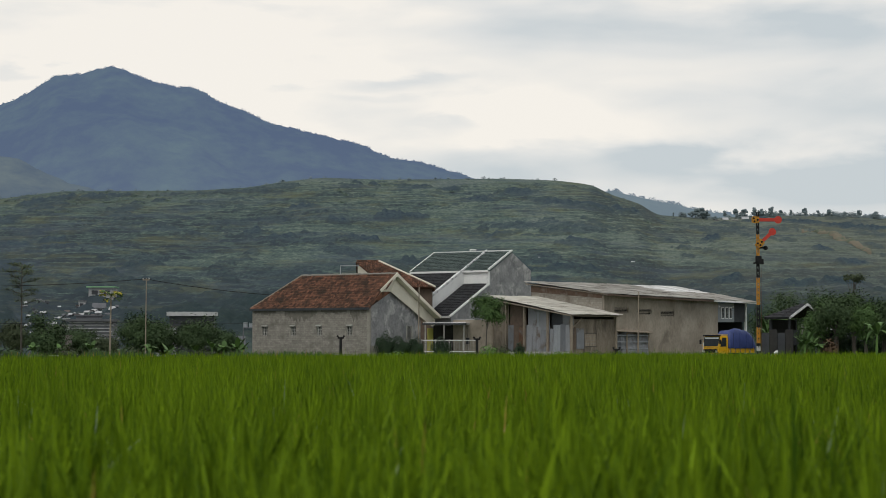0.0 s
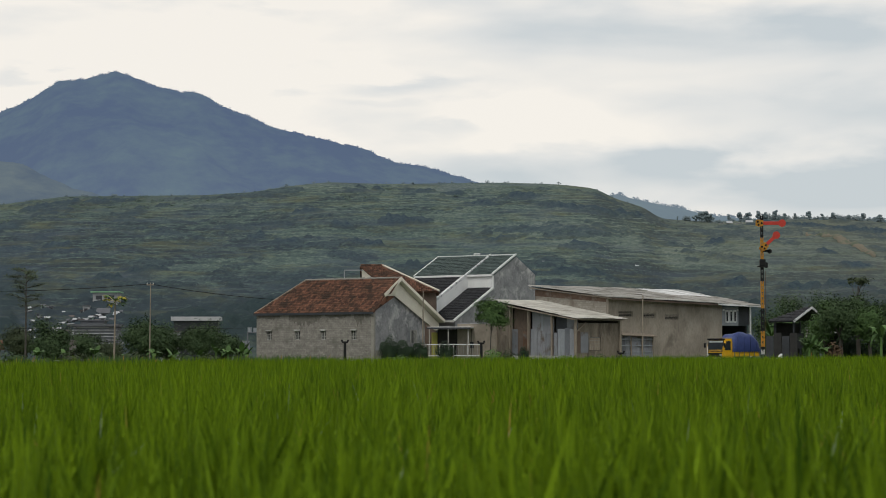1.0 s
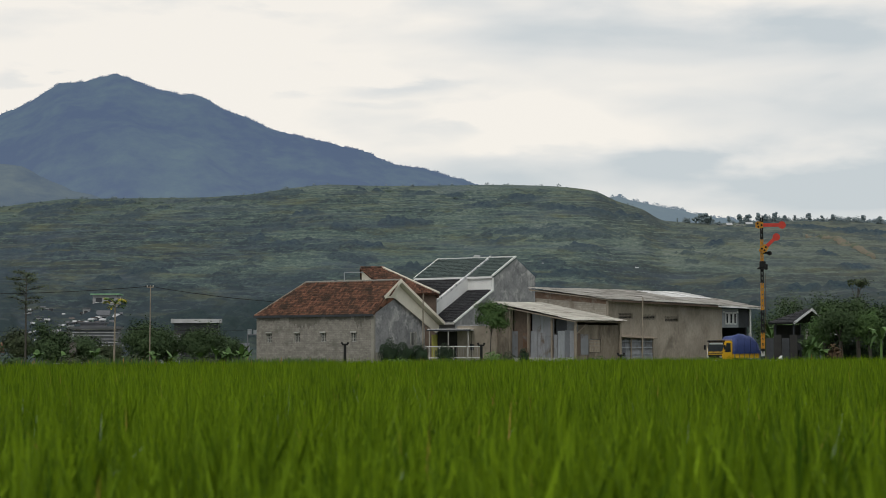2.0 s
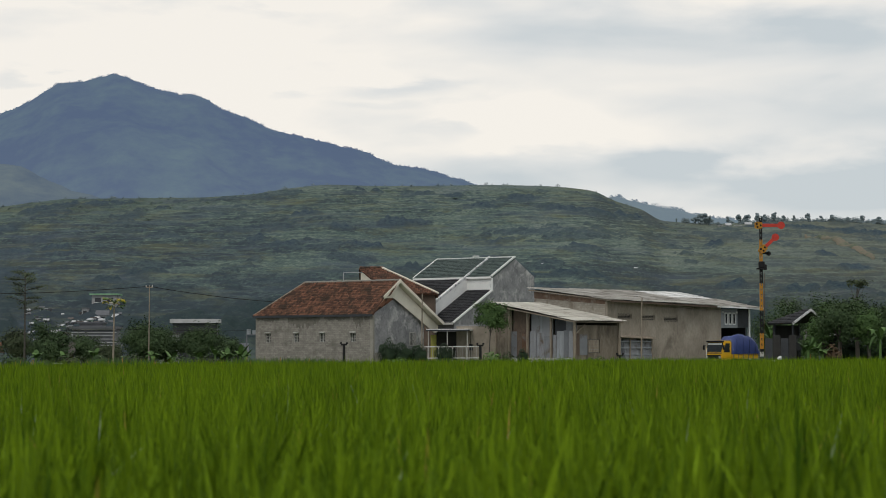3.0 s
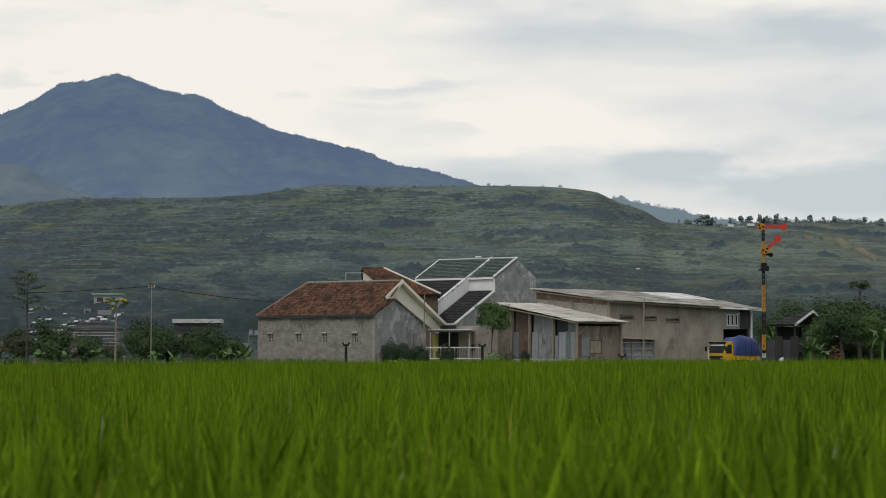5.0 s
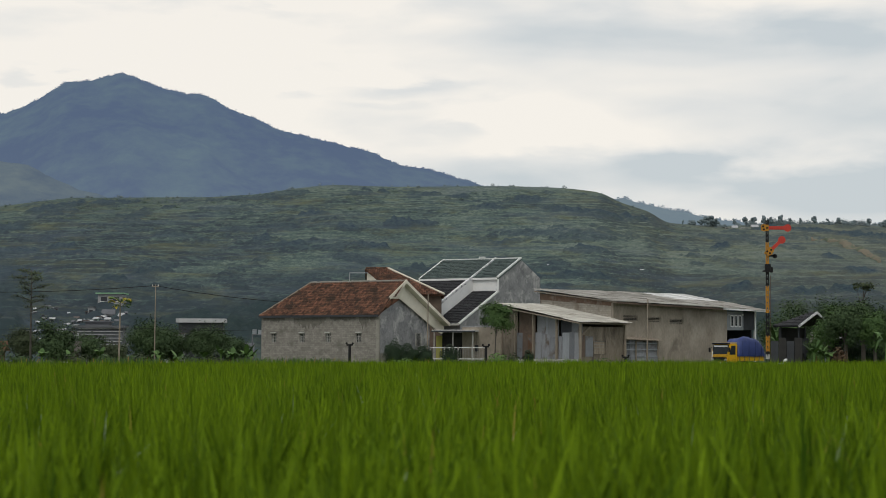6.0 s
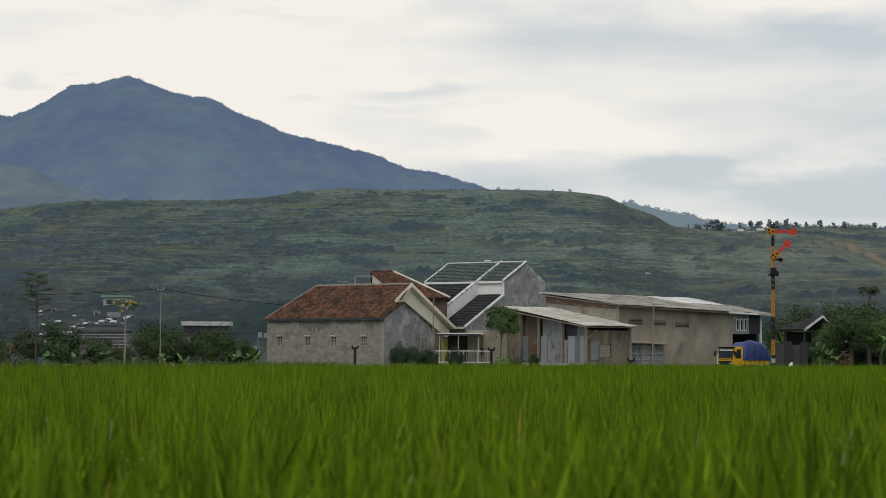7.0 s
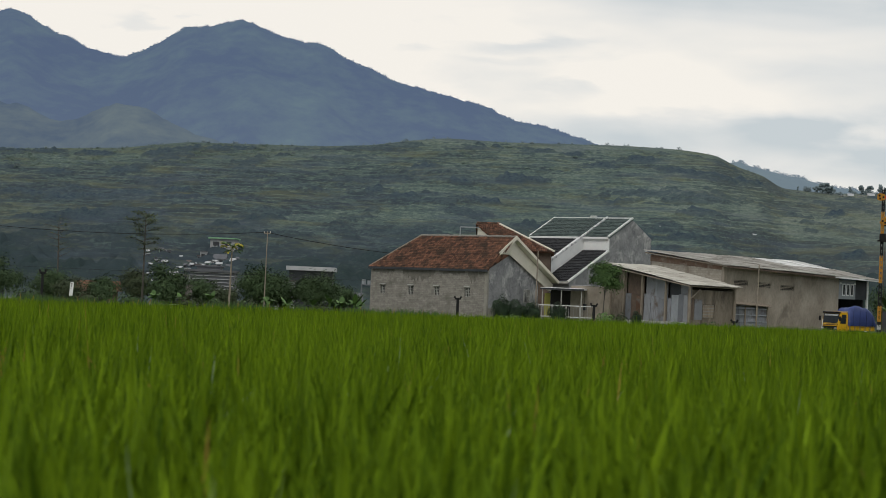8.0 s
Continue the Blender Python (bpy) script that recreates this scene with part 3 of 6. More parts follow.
def cover(a, r):
    """How thickly bushes and small trees stand, 0 to 1."""
    x, t = a * r, (r - HILL_NEAR) / (HILL_TOP - HILL_NEAR)
    blob = np.zeros_like(x)
    for a0, r0, wide in THICKETS:
        blob = np.maximum(blob, np.exp(-((x - a0 * r0) / (wide * 0.85)) ** 2 - ((r - r0) / (wide * 0.9)) ** 2))
    thick = np.clip((blob + 0.34 * fractal(x / 3.2, r / 5.0, 101, 4) - 0.32) / 0.36, 0, 1)
    loose = 0.55 * np.clip((fractal(x / 13, r / 24, 103, 4) + 0.35 * fractal(x / 2.6, r / 4, 104, 3) - 0.26) / 0.16, 0, 1)
    foot = np.clip(1.15 - t * 4.6 + 1.0 * fractal(x / 12, r / 26, 105, 4), 0, 1)
    town = np.clip((np.abs(a + 0.185) - 0.024) / 0.006, 0, 1)
    foot = foot * np.where(r < 428, town, 1.0)
    along = (a - 0.182) / 0.035
    bare = np.clip((np.abs(r - 778 + 140 * along) - 16) / 8, 0, 1)
    thick = thick * np.where((along > -0.05) & (along < 1.05), bare, 1.0)
    loose = loose * np.where((along > -0.05) & (along < 1.05), bare, 1.0)
    return np.maximum(np.maximum(thick, loose), foot) * np.clip(t * 14, 0, 1) * np.clip((1.0 - t) * 22, 0, 1)


def hill_surface(a, r):
    x = a * r
    c = cover(a, r)
    return hill_height(a, r) + c * (0.7 + 1.9 * np.abs(fractal(x / 2.6, r / 3.6, 107, 3)) + 0.8 * fractal(x / 9, r / 12, 108, 2))


def cover_of(ob, a0, a1, na, r0, r1, nr):
    a, r = np.meshgrid(np.linspace(a0, a1, na), np.linspace(r0, r1, nr))
    ob.data.attributes.new("cover", "FLOAT", "POINT").data.foreach_set("value", cover(a, r).astype(np.float32).ravel())


HILL_GRID = (-0.36, 0.33, 880, 325, 960, 370)
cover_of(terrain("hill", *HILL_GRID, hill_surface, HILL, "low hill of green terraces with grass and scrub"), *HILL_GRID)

mount_line = smooth_line([(-0.45, 0.100), (-0.36, 0.118), (-0.30, 0.1385), (-0.290, 0.1408), (-0.2825, 0.1425), (-0.276, 0.1402), (-0.262, 0.1320), (-0.238, 0.1222), (-0.2235, 0.1192), (-0.205, 0.1280), (-0.198, 0.1335), (-0.191, 0.1362), (-0.178, 0.1368), (-0.170, 0.1392), (-0.160, 0.1400),
                          (-0.156, 0.1383), (-0.148, 0.1335), (-0.135, 0.1308), (-0.121, 0.1290), (-0.114, 0.1245), (-0.105, 0.1210), (-0.085, 0.1125), (-0.070, 0.1085), (-0.052, 0.1040), (-0.040, 0.1015),
                          (-0.030, 0.0965), (-0.020, 0.0940), (-0.010, 0.0925), (0.005, 0.0880), (0.016, 0.0845), (0.04, 0.078), (0.10, 0.06), (0.2, 0.03)])
RANGE_NEAR, RANGE_TOP = 2300.0, 4000.0


def mount_height(a, r):
    t = (r - RANGE_NEAR) / (RANGE_TOP - RANGE_NEAR)
    x = a * r
    z = EYE + mount_line(a) * RANGE_TOP * np.clip(t, 0, 1) ** 0.9
    ridge = 1 - np.abs(fractal(x / 420 + t * 0.8, r / 900, 31, 4)) * 2
    z = z + np.clip(t * 4, 0, 1) * np.clip((1 - t) * 6, 0, 1) * (34 * ridge - 30)
    z = z + np.clip((t - 0.8) * 5, 0, 1) * 5.0 * fractal(x / 22, r / 60, 37, 3)
    return z * np.where(t > 1, np.clip(1 - (t - 1) * 2.2, 0.05, 1), 1.0)


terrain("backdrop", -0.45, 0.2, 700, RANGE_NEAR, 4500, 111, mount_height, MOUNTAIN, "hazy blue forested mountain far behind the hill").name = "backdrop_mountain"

far_line = smooth_line([(0.02, 0.058), (0.075, 0.0785), (0.088, 0.0782), (0.092, 0.0765), (0.10, 0.0745), (0.115, 0.0712), (0.13, 0.0680), (0.16, 0.0658), (0.19, 0.0652), (0.225, 0.064), (0.3, 0.062), (0.4, 0.058)])


def far_height(a, r):
    t = (r - 1500) / 600
    z = EYE + far_line(a) * 2100 * np.clip(t, 0, 1) + 4.0 * fractal(a * r / 30, r / 80, 51, 4) * np.clip(t * 2, 0, 1)
    return z * np.where(t > 1, np.clip(1 - (t - 1) * 1.5, 0.1, 1), 1.0)


foot_line = smooth_line([(-0.45, 0.096), (-0.32, 0.1005), (-0.295, 0.0985), (-0.275, 0.0935), (-0.255, 0.0865), (-0.247, 0.0860), (-0.238, 0.0920), (-0.226, 0.0975), (-0.210, 0.0930), (-0.193, 0.0860), (-0.17, 0.0780), (-0.14, 0.072), (-0.08, 0.055), (0.0, 0.03)])


def foot_height(a, r):
    t = (r - 1500) / 600
    z = EYE + foot_line(a) * 2100 * np.clip(t, 0, 1) ** 0.9 + (5.0 * fractal(a * r / 26, r / 80, 53, 4) + 12 * fractal(a * r / 150, r / 150, 54, 3) * np.clip((1 - t) * 4, 0, 1)) * np.clip(t * 2, 0, 1)
    return z * np.where(t > 1, np.clip(1 - (t - 1) * 1.5, 0.1, 1), 1.0)


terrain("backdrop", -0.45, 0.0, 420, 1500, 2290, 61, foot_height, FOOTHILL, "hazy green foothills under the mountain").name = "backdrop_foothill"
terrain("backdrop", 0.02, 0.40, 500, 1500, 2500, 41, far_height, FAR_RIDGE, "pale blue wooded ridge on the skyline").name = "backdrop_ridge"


# ---- the rice ----
def rice(name, y0, y1, per_m2, blades, wide, seg, seed):
    """Tufts of upright, arching blades in planted rows, in a stretch of the field."""
    rng = np.random.default_rng(seed)
    area = (y1 - y0) * (max(0.33 * y0 + 3, 6) + max(0.33 * y1 + 3, 6))
    n = int(area * per_m2)
    y = np.sqrt(rng.uniform(0, 1, n) * (y1 ** 2 - y0 ** 2) + y0 ** 2) if y0 > 0 else rng.uniform(y0, y1, n)
    x = rng.uniform(-1, 1, n) * np.maximum(0.33 * y + 3, 6)
    x = np.round(x / 0.24) * 0.24 + rng.normal(0, 0.05, n)
    tall = 0.97 + 0.06 * fractal(x / 4, y / 4, 61, 3) + 0.0012 * x + rng.normal(0, 0.12, n)
    tall = tall + 0.07 * fractal(x / 13, y / 13, 66, 2)
    inside = (y < np.minimum(149 + 0.75 * x, 160)) & (x * x + y * y > 2.2)
    tuft = rng.normal(0, 0.5, n) + 0.5 * fractal(x / 0.9, y / 2.0, 67, 2)
    x, y, tall, tuft = (np.repeat(q[inside], blades) for q in (x, y, tall, tuft))
    m = len(x)
    way = rng.uniform(0, math.tau, m)
    lean = np.abs(rng.normal(0.17, 0.17, m))
    high = tall * rng.uniform(0.50, 1.08, m)
    bx, by = x + rng.normal(0, 0.035, m), y + rng.normal(0, 0.035, m)
    w = wide * rng.uniform(0.7, 1.3, m)
    sx, sy = -np.sin(way + rng.normal(0, 0.8, m)), np.cos(way + rng.normal(0, 0.8, m))
    rings = []
    for k in range(seg + 1):
        t = k / seg
        out = lean * (t ** 2.0) + 0.03 * t
        cx, cy, cz = bx + np.cos(way) * out, by + np.sin(way) * out, high * t * (1 - 0.10 * lean * t)
        ww = w * (1.0 - 0.25 * t) * 0.5
        if k < seg:
            rings += [np.stack([cx - sx * ww, cy - sy * ww, cz], -1), np.stack([cx + sx * ww, cy + sy * ww, cz], -1)]
        else:
            rings += [np.stack([cx, cy, cz], -1)]
    per = 2 * seg + 1
    v = np.stack(rings, 1).reshape(-1, 3)
    base = (np.arange(m) * per)[:, None]
    loops, sizes = [], []
    quad = np.concatenate([base + np.array([2 * k, 2 * k + 1, 2 * k + 3, 2 * k + 2]) for k in range(seg - 1)], 1) if seg > 1 else np.zeros((m, 0), int)
    tri = base + np.array([2 * seg - 2, 2 * seg - 1, 2 * seg])
    flat = np.concatenate([quad, tri], 1).ravel()
    sizes = np.tile([4] * (seg - 1) + [3], m)
    luck = rng.uniform(0, 1, m)
    # index 1: dry blades; index 2: painted highlights on a few near blades
    dry = np.repeat((luck < 0.003).astype(int) + 2 * ((luck > 0.998) & (y < 30)).astype(int), seg)
    ob = cloud_mesh(name, v, flat, sizes, [RICE, RICE_DRY, RICE_GLINT], dry)
    ob.data.attributes.new("tuft", "FLOAT", "POINT").data.foreach_set("value", np.repeat(tuft, per).astype(np.float32))
    return tagged(ob, "dense bright green young rice with upright arching blades", "rice", kind="stuff")


rice("rice_field", 3.6, 14, 17, 17, 0.031, 3, 1)
rice("rice_field", -8.0, 3.6, 12, 7, 0.024, 2, 5)
rice("rice_field", 14, 40, 16, 14, 0.030, 2, 2)
rice("rice_field", 40, 85, 11, 8, 0.032, 2, 3)
rice("rice_field", 85, 160, 8, 5, 0.07, 1, 4)


def edge_weeds():
    """Taller grass and weeds standing up along the far bund of the field."""
    rng = np.random.default_rng(9)
    n = 1700
    x = rng.uniform(-58, 26, n)
    keep = fractal(x / 3.0, x * 0 + 2.5, 14, 3) > -0.05
    x = x[keep]
    n = len(x)
    y = np.minimum(149 + 0.75 * x, 160) - rng.uniform(0.2, 9.0, n)
    m = n * 5
    x, y = np.repeat(x, 5) + rng.normal(0, 0.12, m), np.repeat(y, 5) + rng.normal(0, 0.12, m)
    high = rng.uniform(0.85, 1.3, m) * np.where(x < -8, 1.0, 0.88)
    way, lean = rng.uniform(0, math.tau, m), np.abs(rng.normal(0.16, 0.12, m))
    w = 0.035
    base = np.stack([x, y, x * 0], -1)
    side = np.stack([np.full(m, w), x * 0, x * 0], -1)
    midp = base + np.stack([np.cos(way) * lean * 0.4, np.sin(way) * lean * 0.4, high * 0.6], -1)
    tip = base + np.stack([np.cos(way) * lean * 1.6, np.sin(way) * lean * 1.6, high], -1)
    v = np.stack([base - side, base + side, midp + side, tip, midp - side], 1).reshape(-1, 3)
    ob = cloud_mesh("bund_weeds", v, np.arange(5 * m), np.full(m, 5), [LEAF_MID, RICE_DRY], (rng.uniform(0, 1, m) < 0.05).astype(int))
    tagged(ob, "taller green grass and weeds along the field bund", "weeds", kind="stuff")


edge_weeds()


# ---- roofs, walls and sheets ----
def tiled(bm, o, u, v, nu, nv, keep=None, lift=0.05, seed=0):
    """Courses of curved roof tiles on the plane from o along u (across) and v (down the slope)."""
    rng = random.Random(seed)
    o, u, v = Vector(o), Vector(u), Vector(v)
    n = u.cross(v).normalized()
    if n.z < 0:
        n = -n
    du, dv = u / nu, v / nv
    for j in range(nv):
        for i in range(nu):
            if keep and not keep((i + 0.5) / nu, (j + 0.5) / nv):
                continue
            c = o + du * (i + rng.uniform(-0.04, 0.04)) + dv * (j + rng.uniform(-0.06, 0.06))
            k = rng.uniform(0.6, 1.4) * lift
            top = [bm.verts.new(c + n * 0.01), bm.verts.new(c + du * 0.5 + n * 0.085), bm.verts.new(c + du * 1.0 + n * 0.01)]
            low = [bm.verts.new(c + dv * 1.12 + n * (0.01 + k)), bm.verts.new(c + du * 0.5 + dv * 1.12 + n * (0.085 + k)), bm.verts.new(c + du * 1.0 + dv * 1.12 + n * (0.01 + k))]
            tip = [bm.verts.new(p.co - n * k) for p in low]
            for a in range(2):
                bm.faces.new((top[a], top[a + 1], low[a + 1], low[a]))
                bm.faces.new((low[a], low[a + 1], tip[a + 1], tip[a]))
    return bm


def sheeted(bm, o, u, v, nu, nv, waves=5, depth=0.025, seed=0):
    """Corrugated sheets, overlapping, on the plane from o along u (across the ribs) and v (along the ribs)."""
    rng = random.Random(seed)
    o, u, v = Vector(o), Vector(u), Vector(v)
    n = u.cross(v).normalized()
    if n.z < 0:
        n = -n
    du, dv = u / nu, v / nv
    for j in range(nv):
        for i in range(nu):
            c = o + du * i + dv * (j - 0.04) + n * (0.02 + 0.03 * (nv - j) + rng.uniform(0, 0.02))
            skew = dv * rng.uniform(-0.03, 0.03)
            rows = []
            for e in (0, 1):
                rows.append([bm.verts.new(c + skew + du * (1.06 * k / (2 * waves)) + dv * 1.06 * e + n * (depth if k % 2 else -depth)) for k in range(2 * waves + 1)])
            for k in range(2 * waves):
                bm.faces.new((rows[0][k], rows[0][k + 1], rows[1][k + 1], rows[1][k]))
    return bm


def holed(bm, x0, x1, z0, z1, y0, y1, holes):
    """A wall along x with openings (x0, x1, z0, z1) through it, as one connected shell."""
    xs = sorted({x0, x1, *(h[0] for h in holes), *(h[1] for h in holes)})
    zs = sorted({z0, z1, *(h[2] for h in holes), *(h[3] for h in holes)})
    nx, nz = len(xs) - 1, len(zs) - 1
    v = {}

    def vert(i, k, y):
        if (i, k, y) not in v:
            v[i, k, y] = bm.verts.new((xs[i], y, zs[k]))
        return v[i, k, y]

    def solid(i, k):
        if not (0 <= i < nx and 0 <= k < nz):
            return False
        cx, cz = (xs[i] + xs[i + 1]) / 2, (zs[k] + zs[k + 1]) / 2
        return not any(h[0] < cx < h[1] and h[2] < cz < h[3] for h in holes)

    for i in range(nx):
        for k in range(nz):
            if not solid(i, k):
                continue
            ring = ((i, k), (i + 1, k), (i + 1, k + 1), (i, k + 1))
            for y in (y0, y1):
                bm.faces.new([vert(*c, y) for c in ring])
            for c, d, n in ((ring[0], ring[1], (i, k - 1)), (ring[1], ring[2], (i + 1, k)), (ring[2], ring[3], (i, k + 1)), (ring[3], ring[0], (i - 1, k))):
                if not solid(*n):
                    bm.faces.new((vert(*c, y0), vert(*d, y0), vert(*d, y1), vert(*c, y1)))
    return bm


def sheets_on(parent, mat, o, u, v, nu, nv, waves=5, seed=0):
    """Single corrugated sheets, laid in overlapping rows from the eaves up."""
    rng = random.Random(seed)
    o, u, v = Vector(o), Vector(u), Vector(v)
    n = u.cross(v).normalized()
    if n.z < 0:
        n = -n
    for j in range(nv):
        for i in range(nu):
            c = o + u * (i / nu) + v * ((j - 0.04) / nv) + n * (0.02 + 0.03 * (nv - j) + rng.uniform(0, 0.03)) + v.normalized() * rng.uniform(-0.09, 0.09)
            bm = bmesh.new()
            rows = [[bm.verts.new(c + u * (1.06 * k / (2 * waves) / nu) + v * (1.06 * e / nv) + n * (0.03 if k % 2 else -0.03)) for k in range(2 * waves + 1)] for e in (0, 1)]
            for k in range(2 * waves):
                bm.faces.new((rows[0][k], rows[0][k + 1], rows[1][k + 1], rows[1][k]))
            part("sheet", bm, mat, parent)


def brick_material(name, one, two, joint, width, high, dirt):
    m = material(name, one, two, scale=1.8, fine=9, rough=0.95, bump=0.4)
    t = m.node_tree
    b = t.nodes["Principled BSDF"]
    old = b.inputs["Base Color"].links[0].from_socket
    co = t.nodes.new("ShaderNodeTexCoord")
    sep = t.nodes.new("ShaderNodeSeparateXYZ")
    add = t.nodes.new("ShaderNodeMath")
    com = t.nodes.new("ShaderNodeCombineXYZ")
    bk = t.nodes.new("ShaderNodeTexBrick")
    bk.inputs["Scale"].default_value = 1.0
    bk.inputs["Brick Width"].default_value, bk.inputs["Row Height"].default_value, bk.inputs["Mortar Size"].default_value = width, high, 0.016
    bk.inputs["Color1"].default_value, bk.inputs["Color2"].default_value, bk.inputs["Mortar"].default_value = (1, 1, 1, 1), (0.78, 0.77, 0.77, 1), joint
    mul = t.nodes.new("ShaderNodeMixRGB")
    mul.blend_type = "MULTIPLY"
    mul.inputs[0].default_value = 1.0
    streak = t.nodes.new("ShaderNodeTexNoise")
    streak.inputs["Scale"].default_value, streak.inputs["Detail"].default_value = 1.0, 5.0
    smap = t.nodes.new("ShaderNodeMapping")
    smap.inputs["Scale"].default_value = (0.9, 0.9, 0.75)
    srng = t.nodes.new("ShaderNodeMapRange")
    srng.inputs["From Min"].default_value, srng.inputs["From Max"].default_value = 0.54, 0.74
    smix = t.nodes.new("ShaderNodeMixRGB")
    smix.inputs[2].default_value = (*dirt, 1)
    for p, q in ((co.outputs["Object"], sep.inputs[0]), (sep.outputs[0], add.inputs[0]), (sep.outputs[1], add.inputs[1]), (add.outputs[0], com.inputs[0]), (sep.outputs[2], com.inputs[1]),
                 (com.outputs[0], bk.inputs["Vector"]), (old, mul.inputs[1]), (bk.outputs["Color"], mul.inputs[2]), (co.outputs["Object"], smap.inputs[0]), (smap.outputs[0], streak.inputs["Vector"]),
                 (streak.outputs["Fac"], srng.inputs["Value"]), (srng.outputs[0], smix.inputs[0]), (mul.outputs[0], smix.inputs[1]), (smix.outputs[0], b.inputs["Base Color"])):
        t.links.new(p, q)
    return m


BLOCKWORK = brick_material("grey_blockwork", (0.180, 0.170, 0.150), (0.37, 0.348, 0.310), (0.74, 0.72, 0.72, 1), 0.40, 0.17, (0.125, 0.116, 0.100))
PALE_BLOCKWORK = brick_material("pale_blockwork", (0.38, 0.345, 0.29), (0.50, 0.46, 0.39), (0.70, 0.70, 0.70, 1), 0.42, 0.21, (0.20, 0.165, 0.125))


def window_part(parent, x, y, z, w, h, axis, name="window", frame_mat=None, bars=2, glass=None):
    """A small framed window in a wall along x (axis 0) or y (axis 1), centred at x, y, z."""
    frame_mat, glass = frame_mat or TIMBER, glass or GLASS
    turn = pose(x, y, z) if axis == 0 else pose(x, y, z, 0, 0, 90)
    bm = bmesh.new()
    t = 0.05
    box(bm, -w / 2, w / 2, -0.06, 0.05, h / 2 - t, h / 2)
    box(bm, -w / 2, w / 2, -0.06, 0.05, -h / 2, -h / 2 + t)
    box(bm, -w / 2, -w / 2 + t, -0.06, 0.05, -h / 2 + t, h / 2 - t)
    box(bm, w / 2 - t, w / 2, -0.06, 0.05, -h / 2 + t, h / 2 - t)
    for k in range(bars):
        c = -w / 2 + w * (k + 1) / (bars + 1)
        box(bm, c - 0.02, c + 0.02, -0.05, 0.04, -h / 2 + t, h / 2 - t)
    ob = part(name, bm, frame_mat, parent, m=turn)
    part("pane", boxed(-w / 2 + t, w / 2 - t, -0.006, 0.006, -h / 2 + t, h / 2 - t), glass, ob)
    return ob


# ---- the tiled house with the blind block wall ----
def block_house():
    L, W = 13.82, 8.58
    h = thing("house", pose(-18.01, 193.53, 0, 0, 0, -33), "single-storey grey block house with a mossy orange clay tile roof", "house")
    vents = [(x - 0.3, x + 0.3, 2.5, 3.35) for x in (1.53, 4.93, 8.0, 11.56)]
    part("front_wall", holed(bmesh.new(), 0, L - 0.2, 0, 5.2, 0, 0.2, vents), BLOCKWORK, h, "bare grey block wall streaked with damp")
    part("gable_wall", prism(bmesh.new(), [(0, 0), (W, 0), (W, 4.35), (3.5, 6.65), (0, 5.12)], 0, L - 0.2, L), GREY_RENDER, h, "rough grey cement render with pale patches")
    part("gable_lining", prism(bmesh.new(), [(0.3, 5.25), (3.5, 6.65), (W, 4.35), (10.6, 3.45), (10.6, 4.4), (3.6, 8.15)], 0, L - 0.2, L - 0.03), CREAM, h, "cream painted gable above the bare wall")
    part("wall_capping", beam(bmesh.new(), (L - 0.02, 3.5, 6.69), (L - 0.02, W, 4.39), 0.16, 0.1), DARK_PANEL, h, "dark capping on the wall head")
    part("back_wall", boxed(0, L - 0.2, W - 0.2, W, 0, 5.3), BLOCK_WALL, h)
    part("side_wall", boxed(0, 0.2, 0.2, W - 0.2, 0, 5.2), BLOCK_WALL, h)
    part("corner_pillar", boxed(L - 0.28, L + 0.05, -0.05, 0.22, 0, 5.1, 0.01), BLOCK_WALL, h)
    part("plinth", boxed(L + 0.02, L + 0.10, 0.3, W, 0, 1.5, 0.01), BLOCK_WALL, h)
    for x in (1.53, 4.93, 8.0, 11.56):
        bm = bmesh.new()
        for k in range(4):
            box(bm, x - 0.3 + 0.185 * k, x - 0.255 + 0.185 * k, 0.05, 0.13, 2.5, 3.35)
        for k in range(4):
            box(bm, x - 0.3, x + 0.3, 0.06, 0.12, 2.52 + 0.265 * k, 2.56 + 0.265 * k)
        v = part("vent", bm, CONCRETE, h, "pierced concrete vent block")
        part("sill", boxed(x - 0.34, x + 0.34, -0.16, 0.1, 3.36, 3.50, 0.015), CONCRETE, v)
        # dark board behind the vent block stands in for the shade inside
        part("shade_board", boxed(x - 0.3, x + 0.3, 0.19, 0.24, 2.5, 3.35), DARK, v)
    window_part(h, L + 0.03, 6.6, 2.8, 1.0, 1.3, 1, bars=4, frame_mat=CONCRETE)
    E, R, X, V = 5.06, 8.3, L + 0.8, L + 0.12
    hood = E + (R - E) * 1.75 / 3.55
    roof = part("roof", slab(bmesh.new(), [(-0.15, -0.15, E), (V, -0.15, E), (V, 1.6, hood), (V, 3.4, R), (3.4, 3.4, R)], 0.1), CLAY_TILE, h, "old orange clay tiles darkened by moss")
    apron = [(L + 0.04, 0.0, 5.16), (L + 0.04, 3.3, 6.58), (L + 0.30, 2.6, 6.72), (L + 0.30, 1.7, 6.70)]
    part("tile_apron", slab(bmesh.new(), apron[:3], 0.05), CLAY_TILE, roof)
    part("tile_apron", slab(bmesh.new(), [apron[0], apron[2], apron[3]], 0.05), CLAY_TILE, roof)
    bm = slab(bmesh.new(), [(3.4, 3.4, R), (X, 3.4, R), (X, 10.8, 4.38), (-0.15, 10.8, 4.38), (-0.15, 8.6, 5.545)], 0.1)
    part("rear_slope", bm, CLAY_TILE, roof)
    part("hip_slope", slab(bmesh.new(), [(-0.15, -0.15, E), (3.4, 3.4, R), (-0.15, 8.6, 5.5)], 0.1), CLAY_TILE, roof)
